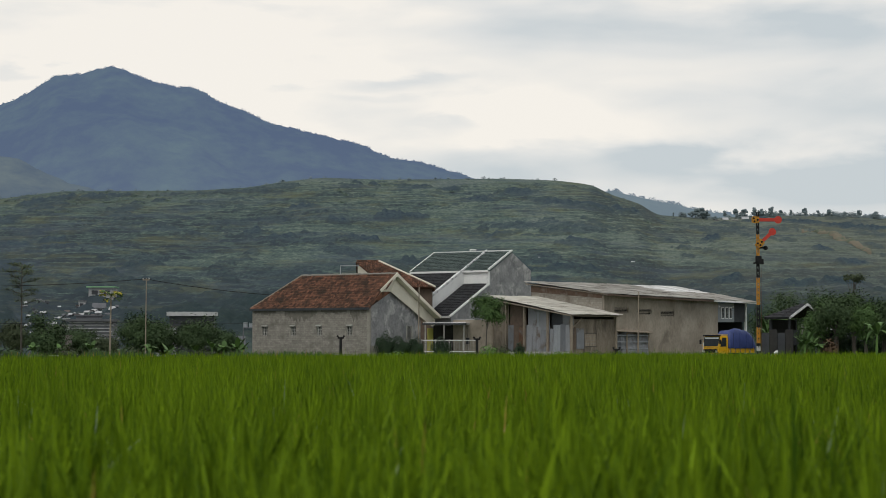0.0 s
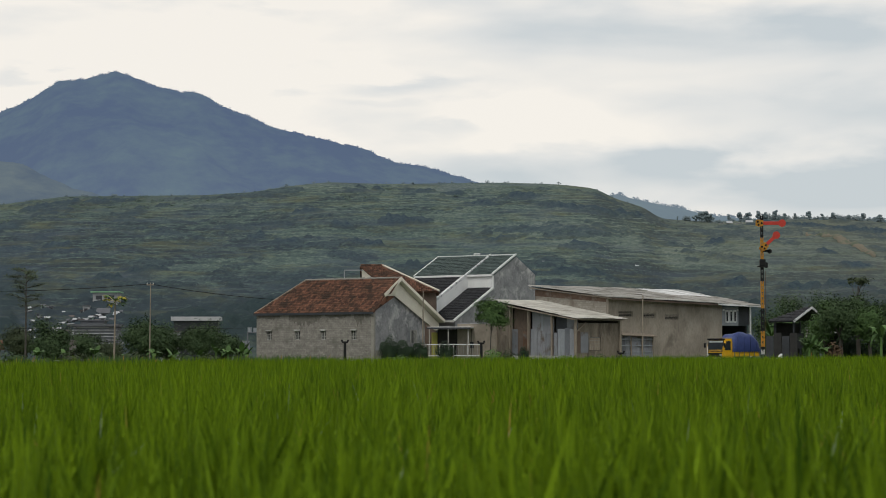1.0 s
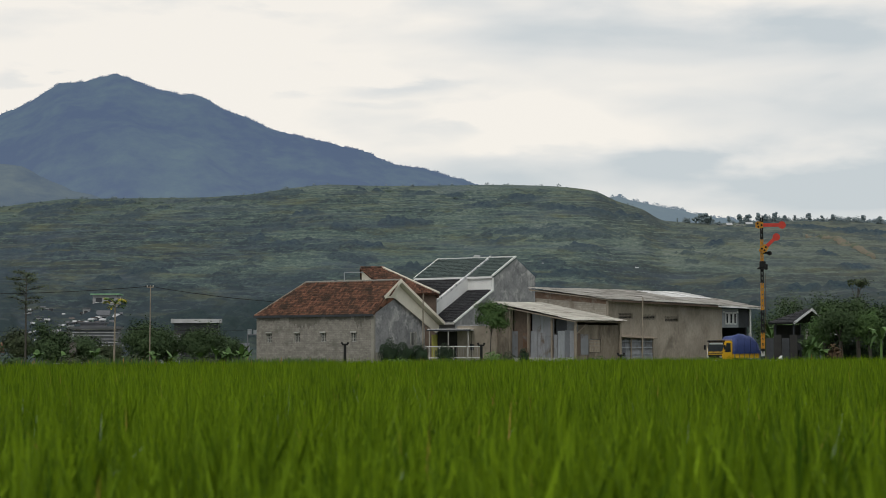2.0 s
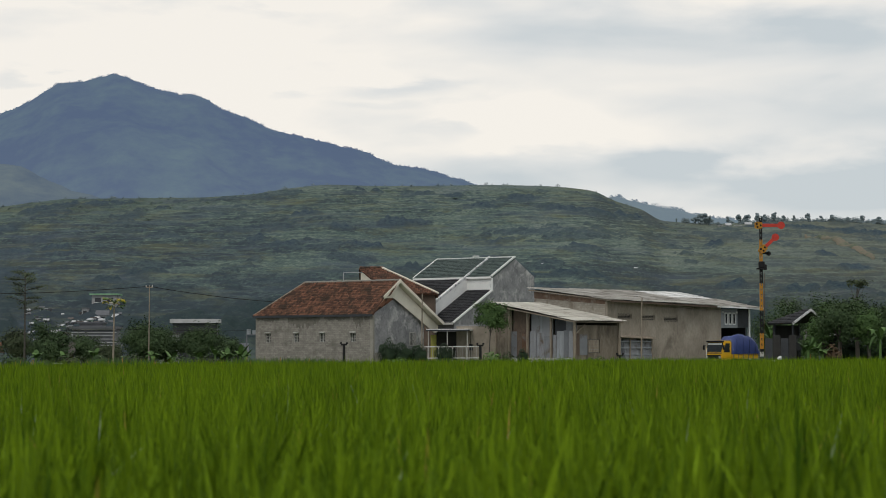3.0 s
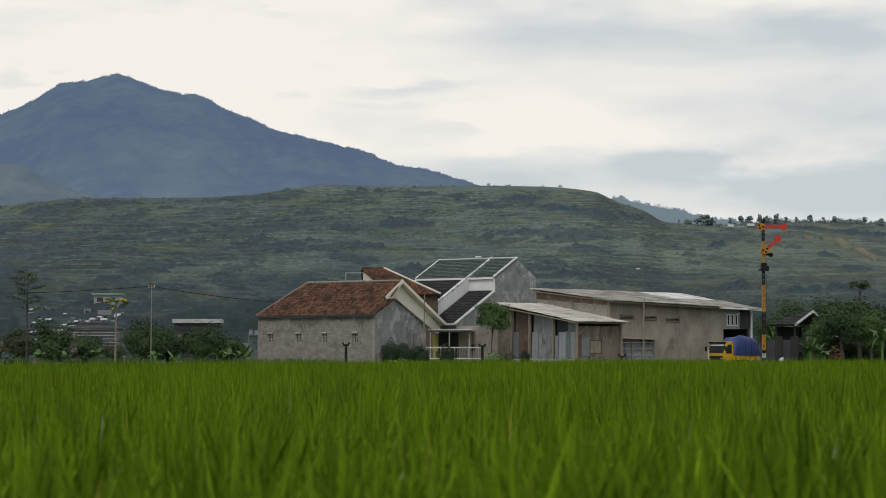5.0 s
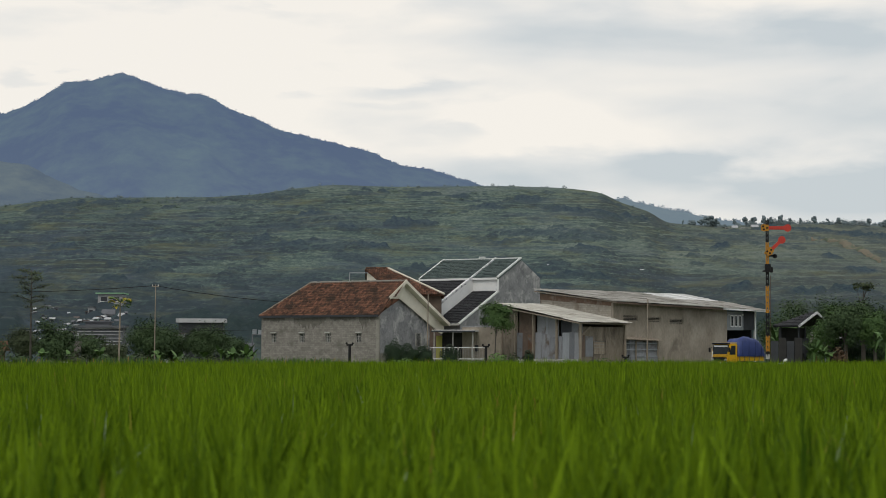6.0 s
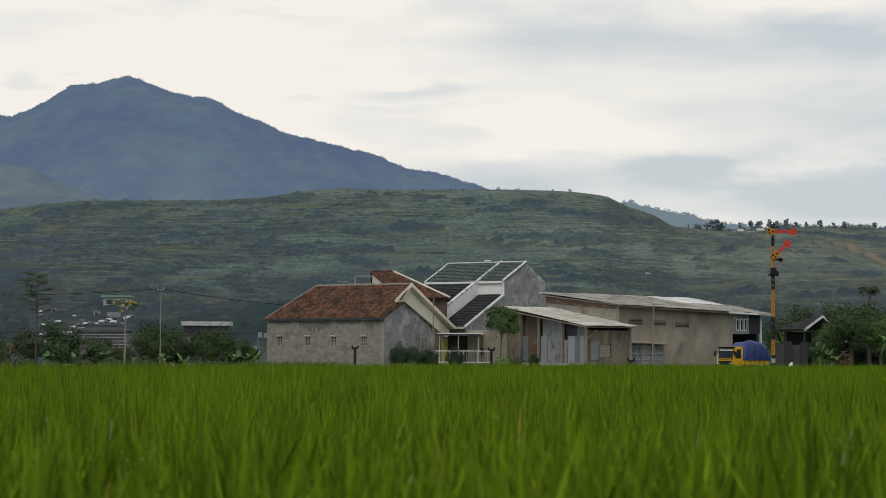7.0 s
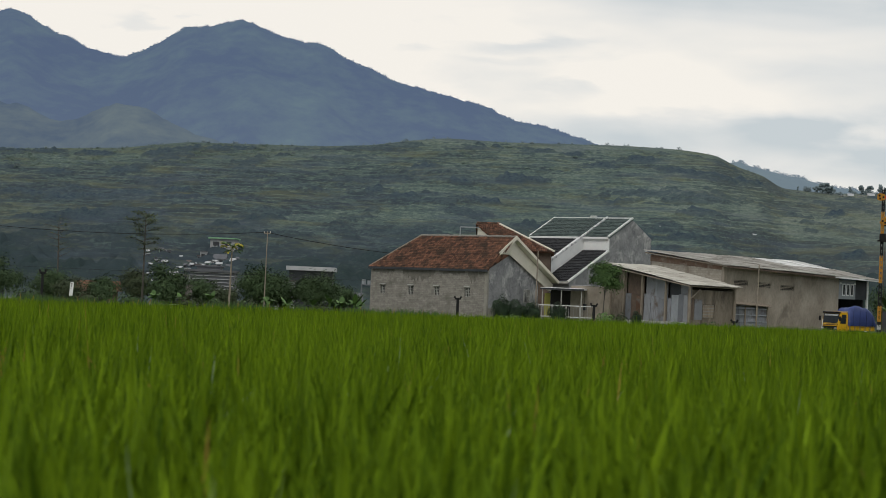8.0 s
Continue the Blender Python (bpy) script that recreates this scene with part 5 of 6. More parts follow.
# ---- railway things along the far edge of the rice ----
def semaphore():
    s = thing("semaphore_signal", pose(26.4, 165, 0), "tall railway semaphore with two red arms on a banded post", "signal")
    bands = ((0.0, 1.1, BLACK), (1.1, 1.5, CONCRETE), (1.5, 1.73, BLACK), (1.73, 3.04, SIGNAL_YELLOW), (3.04, 4.9, BLACK), (4.9, 7.15, SIGNAL_YELLOW), (7.15, 8.95, BLACK), (8.95, 10.75, SIGNAL_YELLOW), (10.75, 12.5, BLACK))
    for z0, z1, mat in bands:
        bm = bmesh.new()
        w = 0.150 - 0.003 * z0
        for x in (-w, w - 0.07):
            box(bm, x, x + 0.07, -0.1, 0.1, z0, z1)
        n = max(1, int((z1 - z0) / 0.42))
        for k in range(n):
            a, b = z0 + (z1 - z0) * k / n, z0 + (z1 - z0) * (k + 1) / n
            box(bm, -w + 0.07, w - 0.07, -0.08, 0.08, a + 0.02, a + 0.24)
            beam(bm, (-w + 0.05, -0.09, a + 0.22), (w - 0.05, -0.09, b), 0.05, 0.03)
        part("post_band", bm, mat, s)
    part("cap", boxed(-0.16, 0.16, -0.12, 0.12, 12.5, 12.56), BLACK, s)

    def arm(z, x, turn, far):
        ob = part("arm", boxed(0.12, far - 0.2, -0.16, -0.12, -0.14, 0.14, 0.012), SIGNAL_RED, s, "red painted signal arm", pose(x, -0.06, z, 0, -turn, 0))
        part("disc", tube(bmesh.new(), (far, -0.118, 0), (far, -0.162, 0), 0.31, 0.31, 20), SIGNAL_RED, ob)
        bm = bmesh.new()
        prism(bm, [(0.12, -0.24), (0.12, 0.24), (-0.34, 0.32), (-0.52, 0.18), (-0.52, -0.2), (-0.28, -0.3)], 1, -0.19, -0.165)
        part("spectacle", bm, SIGNAL_YELLOW, ob, "yellow spectacle plate")
        for a, c in ((-0.34, 0.12), (-0.28, -0.13), (-0.02, 0.0)):
            part("lens", tube(bmesh.new(), (a, -0.192, c), (a, -0.205, c), 0.085, 0.085, 12), BLACK, ob)
        return ob

    arm(11.93, -0.02, 0, 1.68)
    arm(10.12, 0.30, 43, 1.2)
    bm = bmesh.new()
    box(bm, 0.1, 0.62, -0.14, -0.05, 9.55, 9.72)
    tube(bm, (0.62, -0.14, 9.6), (0.62, -0.05, 9.6), 0.19, 0.19, 14)
    part("counterweight", bm, BLACK, s)
    part("bracket", boxed(-0.24, 0.42, -0.13, -0.02, 9.75, 9.95), SIGNAL_YELLOW, s)
    bm = bmesh.new()
    box(bm, -0.36, 0.34, -0.28, 0.28, 8.3, 8.42)
    box(bm, -0.2, 0.28, -0.2, 0.2, 8.42, 8.95, 0.04)
    box(bm, 0.2, 0.46, -0.16, 0.16, 8.25, 8.7, 0.04)
    part("lamp_box", bm, BLACK, s, "black signal lamp box on a platform")
    bm = bmesh.new()
    tube(bm, (0.24, -0.12, 0.6), (0.24, -0.12, 8.0), 0.018)
    part("pull_rod", bm, RUST, s)


semaphore()


def wire_post():
    p = thing("signal_wire_post", pose(-8.07, 165, 0), "short dark iron post carrying signal wire pulleys", "post", "signal wire posts")
    part("shaft", tube(bmesh.new(), (0, 0, 0), (0, 0, 2.15), 0.13, 0.11, 8), BLACK, p)
    part("crosshead", boxed(-0.26, 0.26, -0.1, 0.1, 2.1, 2.24, 0.02), BLACK, p)
    for x in (-0.25, 0.25):
        part("pulley", tube(bmesh.new(), (x, -0.06, 2.30), (x, 0.06, 2.30), 0.09, 0.09, 12), BLACK, p)
    return p


first_post = wire_post()
for x, y, z in ((3.18, 165.5, -0.1), (14.75, 165.8, -0.95)):
    copy_thing(first_post, pose(x, y, z))
copy_thing(first_post, pose(-42.9, 165, 0) @ Matrix.Scale(1.33, 4, (0, 0, 1)))


def rail_line():
    t = tagged(new("railway"), "single railway line on a low bank behind the rice", "railway", kind="structure")
    for y in (169.0, 170.07):
        bm = box(bmesh.new(), -75, 70, y - 0.035, y + 0.035, 0.42, 0.56)
        part("rail", bm, RUST, t)
    part("bank", prism(bmesh.new(), [(166.6, 0.0), (172.6, 0.0), (171.4, 0.40), (167.8, 0.40)], 0, -75, 70), CONCRETE, t, "grey ballast bank")


rail_line()


# ---- the truck ----
def truck():
    t = thing("truck", pose(25.75, 184.2, 0, 0, 0, 46) @ Matrix.Scale(0.96, 4), "yellow light truck loaded under a blue tarpaulin", "truck")
    # local x runs from the front bumper to the tail, y across
    side = [(0.05, 0.75), (1.65, 0.75), (1.65, 2.45), (1.5, 2.58), (0.55, 2.58), (0.38, 2.5), (0.1, 1.6), (0.02, 1.5)]
    bm = prism(bmesh.new(), side, 1, 0.0, 1.9)
    bmesh.ops.bevel(bm, geom=list(bm.edges), offset=0.05, segments=2, affect="EDGES")
    cab = part("cab", bm, CAB_YELLOW, t, "yellow painted cab")
    w = bmesh.new()
    slab(w, [(0.005, 0.03, 1.36), (0.005, 1.87, 1.36), (0.335, 1.85, 2.46), (0.335, 0.05, 2.46)], 0.03)
    part("windscreen", w, GLASS, cab, "dark windscreen")
    part("side_window", prism(bmesh.new(), [(0.36, 1.52), (1.30, 1.52), (1.30, 2.38), (0.66, 2.38)], 1, -0.015, 0.02), GLASS, cab, "dark side window")
    part("door_line", boxed(1.36, 1.375, -0.008, 0.02, 0.85, 2.35), BLACK, cab)
    part("grille", boxed(-0.03, 0.04, 0.10, 1.80, 0.86, 1.28, 0.01), BLACK, cab)
    part("sun_strip", slab(bmesh.new(), [(0.255, 0.15, 2.26), (0.255, 1.75, 2.26), (0.305, 1.75, 2.42), (0.305, 0.15, 2.42)], 0.02), WHITE, cab, "pale strip along the head of the windscreen")
    part("wiper", beam(bmesh.new(), (0.03, 0.5, 1.56), (0.14, 1.0, 1.95), 0.03), BLACK, cab)
    part("guard_bar", beam(bmesh.new(), (-0.16, 1.75, 0.6), (0.04, 1.75, 1.9), 0.05), WHITE, cab, "white guard bar")
    part("visor", boxed(0.10, 0.50, 0.02, 1.88, 2.50, 2.64, 0.03), BLACK, cab)
    for y in (0.2, 1.7):
        part("headlight", boxed(-0.06, -0.02, y - 0.14, y + 0.14, 0.95, 1.13, 0.015), CHROME, cab)
    part("bumper", boxed(-0.12, 0.05, 0.0, 1.9, 0.5, 0.78, 0.04), WHITE, t, "pale front bumper")
    for y in (-0.22, 2.12):
        m = part("mirror", boxed(0.0, 0.08, y - 0.12, y + 0.12, 1.75, 2.2, 0.03), BLACK, cab)
        part("mirror_arm", beam(bmesh.new(), (0.1, min(max(y, 0), 1.9), 2.2), (0.04, y, 2.15), 0.04), BLACK, m)
    part("rack", boxed(1.55, 1.7, 0.05, 1.85, 2.5, 2.72, 0.02), TIMBER, t)
    part("chassis", boxed(0.3, 6.0, 0.5, 1.4, 0.55, 0.8), BLACK, t)
    bed = part("cargo_bed", boxed(1.78, 6.1, -0.02, 1.92, 0.9, 1.75, 0.02), CAB_YELLOW, t, "worn yellow cargo bed")
    for k in range(6):
        part("stake", boxed(1.85 + 0.82 * k, 1.95 + 0.82 * k, -0.07, -0.025, 0.9, 1.8), TIMBER, bed)
    # load under the sheet, sagging between its high points
    nx, ny = 26, 14
    bm = bmesh.new()
    grid = []
    for i in range(nx + 1):
        row = []
        for j in range(ny + 1):
            a, b = i / nx, j / ny
            edge = min(a * 5, (1 - a) * 4, 1) * min(b * 4.5, (1 - b) * 4.5, 1)
            z = 1.62 + 1.5 * (edge ** 0.30) + 0.34 * noise.noise((a * 3.1, b * 2.5, 1.7)) * edge + 0.10 * noise.noise((a * 9, b * 6, 4.0)) * edge
            row.append(bm.verts.new((1.72 + 4.45 * a, -0.1 + 2.1 * b, z)))
        grid.append(row)
    for i in range(nx):
        for j in range(ny):
            bm.faces.new((grid[i][j], grid[i + 1][j], grid[i + 1][j + 1], grid[i][j + 1]))
    rim = [r[0] for r in grid] + grid[-1][1:] + [r[-1] for r in grid[::-1]][1:] + grid[0][::-1][1:-1]
    low = [bm.verts.new((v.co.x, v.co.y, 1.35 + 0.12 * math.sin(3.1 * k))) for k, v in enumerate(rim)]
    for k in range(len(rim)):
        j = (k + 1) % len(rim)
        bm.faces.new((rim[k], low[k], low[j], rim[j]))
    tarp = part("tarpaulin", bm, TARP, t, "creased blue tarpaulin")
    tarp.data.polygons.foreach_set("use_smooth", [True] * len(tarp.data.polygons))
    for k in range(4):
        part("rope", beam(bmesh.new(), (2.3 + 1.05 * k, -0.13, 1.4), (2.5 + 1.05 * k, -0.02, 2.8), 0.02), BLACK, tarp)
    for x, ys in ((0.85, (0.05, 1.6)), (4.7, (0.0, 1.5))):
        for y in ys:
            wh = part("wheel", tube(bmesh.new(), (x, y, 0.4), (x, y + 0.25 + (0.15 if x > 2 else 0), 0.4), 0.4, 0.4, 20), RUBBER, t)
            part("rim", tube(bmesh.new(), (x, y - 0.01, 0.4), (x, y + 0.02, 0.4), 0.22, 0.2, 14), CHROME, wh)


truck()


# ---- trees and shrubs ----
def tree(x, y, high, wide, label, mat=LEAF, n=1500, seed=0, stem=0.35, leaf=0.42, base=0.0, trunk_r=None, name="tree", clumps=26):
    rng = np.random.default_rng(seed)
    t = thing(name, pose(x, y, base), label, name.replace("_", " "))
    bm = bmesh.new()
    r = trunk_r or 0.03 * high + 0.03
    low = high * stem
    bend = rng.normal(0, 0.04 * high, 2)
    tube(bm, (0, 0, 0), (bend[0] * 0.5, bend[1] * 0.5, low), r, r * 0.75, 7)
    tube(bm, (bend[0] * 0.5, bend[1] * 0.5, low), (bend[0], bend[1], high * 0.8), r * 0.75, r * 0.25, 6)
    pts, outs = [], []
    for k in range(clumps):
        d = rng.normal(size=3)
        d /= np.linalg.norm(d)
        rad = rng.uniform(0.35, 1.0)
        c = np.array([bend[0] * 0.7 + d[0] * rad * wide, bend[1] * 0.7 + d[1] * rad * wide, (low + high) * 0.5 + d[2] * rad * (high - low) * 0.5])
        if k < 12:
            s = rng.uniform(0.7, 1.0)
            tube(bm, (bend[0] * 0.5 * s, bend[1] * 0.5 * s, low * s), tuple(c), r * 0.35, r * 0.08, 5)
        m = n // clumps
        spread = np.array([wide * 0.32, wide * 0.32, (high - low) * 0.15]) * rng.uniform(0.6, 1.3)
        q = rng.normal(size=(m, 3))
        pts.append(c + q * spread * 0.75)
        outs.append(q / np.linalg.norm(q, axis=1)[:, None] + 0.8 * d)
    part("trunk", bm, BARK, t)
    leaves("crown", np.concatenate(pts), np.concatenate(outs), leaf, mat, t, seed)
    return t


def bush(x, y, high, wide, label, mat=LEAF, n=500, seed=0, leaf=0.22, base=0.0, name="bush"):
    rng = np.random.default_rng(seed)
    t = thing(name, pose(x, y, base), label, "bush")
    bm = bmesh.new()
    for k in range(5):
        a = k * 1.3
        tube(bm, (0.05 * math.cos(a), 0.05 * math.sin(a), 0), (wide * 0.45 * math.cos(a), wide * 0.45 * math.sin(a), high * 0.65), 0.03, 0.01, 5)
    part("stems", bm, BARK, t)
    d = rng.normal(size=(n, 3))
    d /= np.linalg.norm(d, axis=1)[:, None]
    d *= (rng.uniform(0.05, 1, n) ** 0.45)[:, None]
    lump = 1 + 0.22 * np.sin(d[:, 0] * 5 + seed) * np.cos(d[:, 2] * 6 + seed)
    c = np.stack([d[:, 0] * wide * lump, d[:, 1] * wide * lump, high * 0.5 + d[:, 2] * high * 0.5 * lump], 1)
    c[:, 2] = np.maximum(c[:, 2], 0.05)
    leaves("foliage", c, d, leaf, mat, t, seed)
    return t


def long_leaf(bm, base, way, rise, length, width, droop, segs=6):
    """One long arching leaf with a fold along its middle."""
    base = Vector(base)
    out = Vector((math.cos(way), math.sin(way), 0))
    across = Vector((-math.sin(way), math.cos(way), 0))
    last = None
    for k in range(segs + 1):
        t = k / segs
        c = base + out * length * t * (1 - 0.15 * t) + Vector((0, 0, rise * t - droop * t * t))
        w = width * math.sin(math.pi * min(0.08 + 0.9 * t, 0.985)) * 0.5
        row = [bm.verts.new(c - across * w + Vector((0, 0, -0.15 * w))), bm.verts.new(c), bm.verts.new(c + across * w + Vector((0, 0, -0.15 * w)))]
        if last:
            for a in range(2):
                bm.faces.new((last[a], last[a + 1], row[a + 1], row[a]))
        last = row


def banana(x, y, high, seed, base=0.0, label="banana plant with broad torn green leaves"):
    rng = random.Random(seed)
    t = thing("banana_plant", pose(x, y, base), label, "plant", "banana plants")
    part("stem", tube(bmesh.new(), (0, 0, 0), (0.05, 0, high * 0.55), 0.14, 0.09, 8), LEAF_PALE, t)
    for k in range(8):
        bm = bmesh.new()
        long_leaf(bm, (0.05, 0, high * 0.5), k * 0.83 + rng.uniform(-0.3, 0.3), high * rng.uniform(0.35, 0.75), high * rng.uniform(0.28, 0.5), 0.5, high * rng.uniform(0.2, 0.6))
        part("leaf", bm, (LEAF_PALE, LEAF_MID, LEAF_MID)[k % 3], t)
    return t


def papaya(x, y, high, seed, label, crown=1.1, top_mat=None, trunk=0.09):
    rng = random.Random(seed)
    t = thing("papaya_tree", pose(x, y, 0), label, "tree")
    part("trunk", tube(bmesh.new(), (0, 0, 0), (0.08, 0, high), trunk, trunk * 0.6, 8), TIMBER, t)
    for k in range(26):
        way = k * 2.4 + rng.uniform(-0.3, 0.3)
        bm = bmesh.new()
        rise = rng.uniform(-0.5, 0.8) * crown
        long_leaf(bm, (0.08, 0, high - 0.1), way, rise, crown * rng.uniform(0.7, 1.05), 0.08, 0.15, 4)
        tip = Vector((0.08 + math.cos(way) * crown * 0.8, math.sin(way) * crown * 0.8, high - 0.1 + rise * 0.75))
        for j in range(5):
            long_leaf(bm, tip, way + (j - 2) * 0.6, rng.uniform(-0.15, 0.15), crown * 0.5, 0.26, 0.12, 3)
        part("leaf", bm, (top_mat if top_mat and k % 3 == 1 else LEAF_PALE if k % 3 == 0 else LEAF), t)
    return t



# yard plants before the houses
bush(-4.9, 182.0, 2.75, 1.0, "dense dark green clipped bush by the house wall", LEAF_DARK, n=6500, seed=1, leaf=0.12)
bush(-3.6, 182.3, 2.45, 1.15, "dense dark green clipped bush by the house wall", LEAF_DARK, n=6500, seed=2, leaf=0.12)
bush(-2.1, 182.2, 2.35, 0.95, "dense dark green clipped bush by the house wall", LEAF_DARK, n=6500, seed=3, leaf=0.12)
bush(-3.9, 180.0, 1.05, 1.4, "low bright green weeds before the house", LEAF_PALE, 500, 4)
bush(0.25, 183.0, 2.35, 1.0, "round dark green bush by the white fence", LEAF_DARK, n=4500, seed=5, leaf=0.11)
bush(7.25, 178.5, 1.95, 0.55, "small dark green bush before the shed", LEAF_DARK, n=1800, seed=6, leaf=0.14)
bush(4.7, 181.0, 1.75, 1.2, "straggling green weeds beside the shed", LEAF_PALE, 500, 7)
bush(5.9, 180.5, 1.6, 0.8, "straggling dull weeds beside the shed", LEAF_DULL, 350, 8)
bush(11.0, 176.5, 1.05, 1.6, "low green weeds along the shed foot", LEAF_PALE, 500, 9)
bush(13.6, 176.0, 1.1, 1.5, "low green weeds along the shed foot", LEAF, 450, 10)
tree(4.3, 184.0, 6.15, 1.45, "slim yard tree with a crown of drooping narrow green leaves", LEAF_MID, 6500, 44, 0.62, 0.20, trunk_r=0.055, name="yard_tree", clumps=16)
papaya(-29.9, 182.0, 6.1, 5, "tall slim papaya tree with yellowing leaves", 0.95, LEAF_YELLOW, 0.10)

# the tree belt towards the town
for k, (s, y, high, wide, mat, n, stem) in enumerate((
    (-0.196, 205, 4.6, 2.1, LEAF, 2000, 0.15), (-0.178, 215, 3.6, 2.0, LEAF, 1500, 0.1), (-0.149, 205, 5.2, 2.5, LEAF, 2600, 0.15), (-0.138, 212, 4.1, 2.0, LEAF, 1800, 0.15),
    (-0.121, 210, 4.5, 2.2, LEAF, 2200, 0.2), (-0.108, 222, 3.4, 1.9, LEAF, 1300, 0.1), (-0.213, 215, 4.0, 2.2, LEAF_DULL, 1500, 0.15), (-0.228, 205, 3.2, 1.5, LEAF, 1200, 0.1),
    (-0.258, 212, 3.8, 2.6, LEAF, 1600, 0.15), (-0.285, 205, 4.3, 2.6, LEAF, 1800, 0.15), (-0.305, 212, 4.0, 2.6, LEAF, 1500, 0.15), (-0.166, 200, 2.4, 1.6, LEAF_DULL, 900, 0.1),
)):
    tree(s * y, y, high, wide, "leafy dark green tree in the belt behind the rice" if mat is LEAF else "dull green tree in the belt behind the rice", mat, int(n * 4.8), 100 + k, stem, 0.21, clumps=34)
for k, (s, y, high, wide) in enumerate(((-0.246, 198, 3.0, 2.0), (-0.229, 200, 2.6, 1.6))):
    tree(s * y, y, high, wide, "low dull green tree before a brown-roofed shed", LEAF if k else LEAF_DULL, 2600, 140 + k, 0.15, 0.21)


def layered_tree(x, y, high, wide, label, seed, mat=LEAF_DULL, n=70, bare=0.0):
    """A straight slim trunk with long level limbs in tiers, each limb carrying flat sprays of small leaves."""
    rng = np.random.default_rng(seed)
    t = thing("sparse_tree", pose(x, y, 0), label, "tree")
    part("trunk", tube(bmesh.new(), (0, 0, 0), (rng.normal(0, 0.1), 0, high), 0.13, 0.04, 7), BARK, t)
    pts, outs = [], []
    for k in range(15):
        z = high * (0.60 + 0.40 * k / 14)
        way, far = k * 2.4 + rng.normal(0, 0.3), wide * (0.62 + 0.38 * k / 14) * (1.0 if k < 13 else 0.6) * rng.uniform(0.55, 1.0)
        end = np.array([math.cos(way) * far, math.sin(way) * far, z + 0.05 * far + rng.normal(0, 0.15)])
        part("limb", tube(bmesh.new(), (0, 0, z - 0.25), tuple(end), 0.05, 0.015, 5), BARK, t)
        m = int(n * (1 - bare) * (0.35 + 0.95 * k / 14))
        u = rng.uniform(0.35, 1.05, m)[:, None]
        q = np.array([0, 0, z - 0.2]) * (1 - u) + end * u + rng.normal(0, 1, (m, 3)) * np.array([0.34, 0.34, 0.10])
        pts.append(q)
        outs.append(rng.normal(0, 0.3, (m, 3)) + np.array([0, -0.4, 1.0]))
    leaves("crown", np.concatenate(pts), np.concatenate(outs), 0.17, mat, t, seed)
    return t


layered_tree(-0.2085 * 205, 205, 9.9, 2.9, "tall slim tree with level tiers of thin leafy limbs", 150, n=230)
layered_tree(-0.252 * 215, 215, 9.0, 2.4, "tall nearly bare tree with thin level limbs", 151, bare=0.6)
for k, (s, y, high) in enumerate(((-0.1135, 186, 2.6), (-0.1075, 188, 2.2), (-0.101, 186, 2.4), (-0.0985, 189, 2.1), (-0.135, 185, 1.9), (-0.158, 186, 1.9), (-0.174, 186, 2.2), (-0.189, 187, 2.0), (-0.203, 186, 2.1), (-0.145, 190, 2.3), (-0.122, 189, 2.1))):
    banana(s * y, y, high, 200 + k)
for k, (s, y, high, wide) in enumerate(((-0.185, 184, 1.5, 1.4), (-0.171, 183, 1.3, 1.2), (-0.154, 184, 1.5, 1.4), (-0.128, 184, 1.4, 1.5), (-0.117, 183, 1.2, 1.3), (-0.215, 184, 1.5, 1.5), (-0.236, 184, 1.6, 1.6), (-0.268, 184, 1.7, 1.8), (-0.29, 184, 1.6, 1.8))):
    bush(s * y, y, high, wide, "low tangled green weeds behind the rice", LEAF if k % 2 else LEAF_DULL, 600, 230 + k)

# trees about the hut beyond the signal
for k, (s, y, high, wide, mat, n, stem) in enumerate((
    (0.1845, 182, 3.0, 0.8, LEAF_MID, 1000, 0.25), (0.190, 186, 5.4, 1.3, LEAF, 1600, 0.4), (0.199, 182, 6.3, 1.6, LEAF, 2000, 0.42), (0.208, 187, 6.8, 1.5, LEAF, 1900, 0.45), (0.214, 181, 5.4, 1.4, LEAF, 1700, 0.4),
    (0.222, 184, 6.0, 1.6, LEAF, 1900, 0.4), (0.233, 181, 5.2, 1.8, LEAF, 1900, 0.35), (0.243, 186, 6.6, 2.0, LEAF, 2000, 0.35),
    (0.166, 215, 6.4, 2.4, LEAF, 1900, 0.1), (0.178, 222, 7.2, 2.6, LEAF, 1900, 0.1), (0.192, 220, 7.8, 2.4, LEAF, 1900, 0.1), (0.25, 200, 6.0, 3.0, LEAF, 1800, 0.15),
)):
    tree(s * y, y, high, wide, "leafy dark green tree beside the hut" if y < 200 else "leafy green tree behind the warehouse", (LEAF_MID if k % 3 == 1 and y < 200 else mat), int(n * (4.2 if y < 200 else 7.0)), 300 + k, stem, 0.21, clumps=24 if y < 200 else 40)
tree(0.207 * 196, 196, 8.75, 0.95, "slim tall tree with a small flat crown", LEAF_DULL, 420, 320, 0.88, 0.24, trunk_r=0.08, name="slim_tree", clumps=9)
for k, (q, y, high, wide) in enumerate(((0.204, 190, 3.4, 1.6), (0.213, 189, 3.0, 1.5), (0.223, 190, 3.3, 1.7), (0.235, 189, 3.0, 1.8))):
    bush(q * y, y, high, wide, "dark undergrowth beneath the trees by the hut", LEAF_DARK, 1500, 360 + k, 0.26)
bush(0.196 * 178, 178, 2.4, 0.9, "rust-red leaved shrub under the trees", LEAF_RED, 350, 330, 0.25)
for k, (s, y, high) in enumerate(((0.183, 178, 3.2), (0.186, 179, 2.8), (0.219, 176, 5.0), (0.226, 178, 4.6), (0.164, 205, 5.6), (0.171, 206, 5.2), (0.19, 178, 2.4))):
    banana(s * y, y, high, 340 + k)


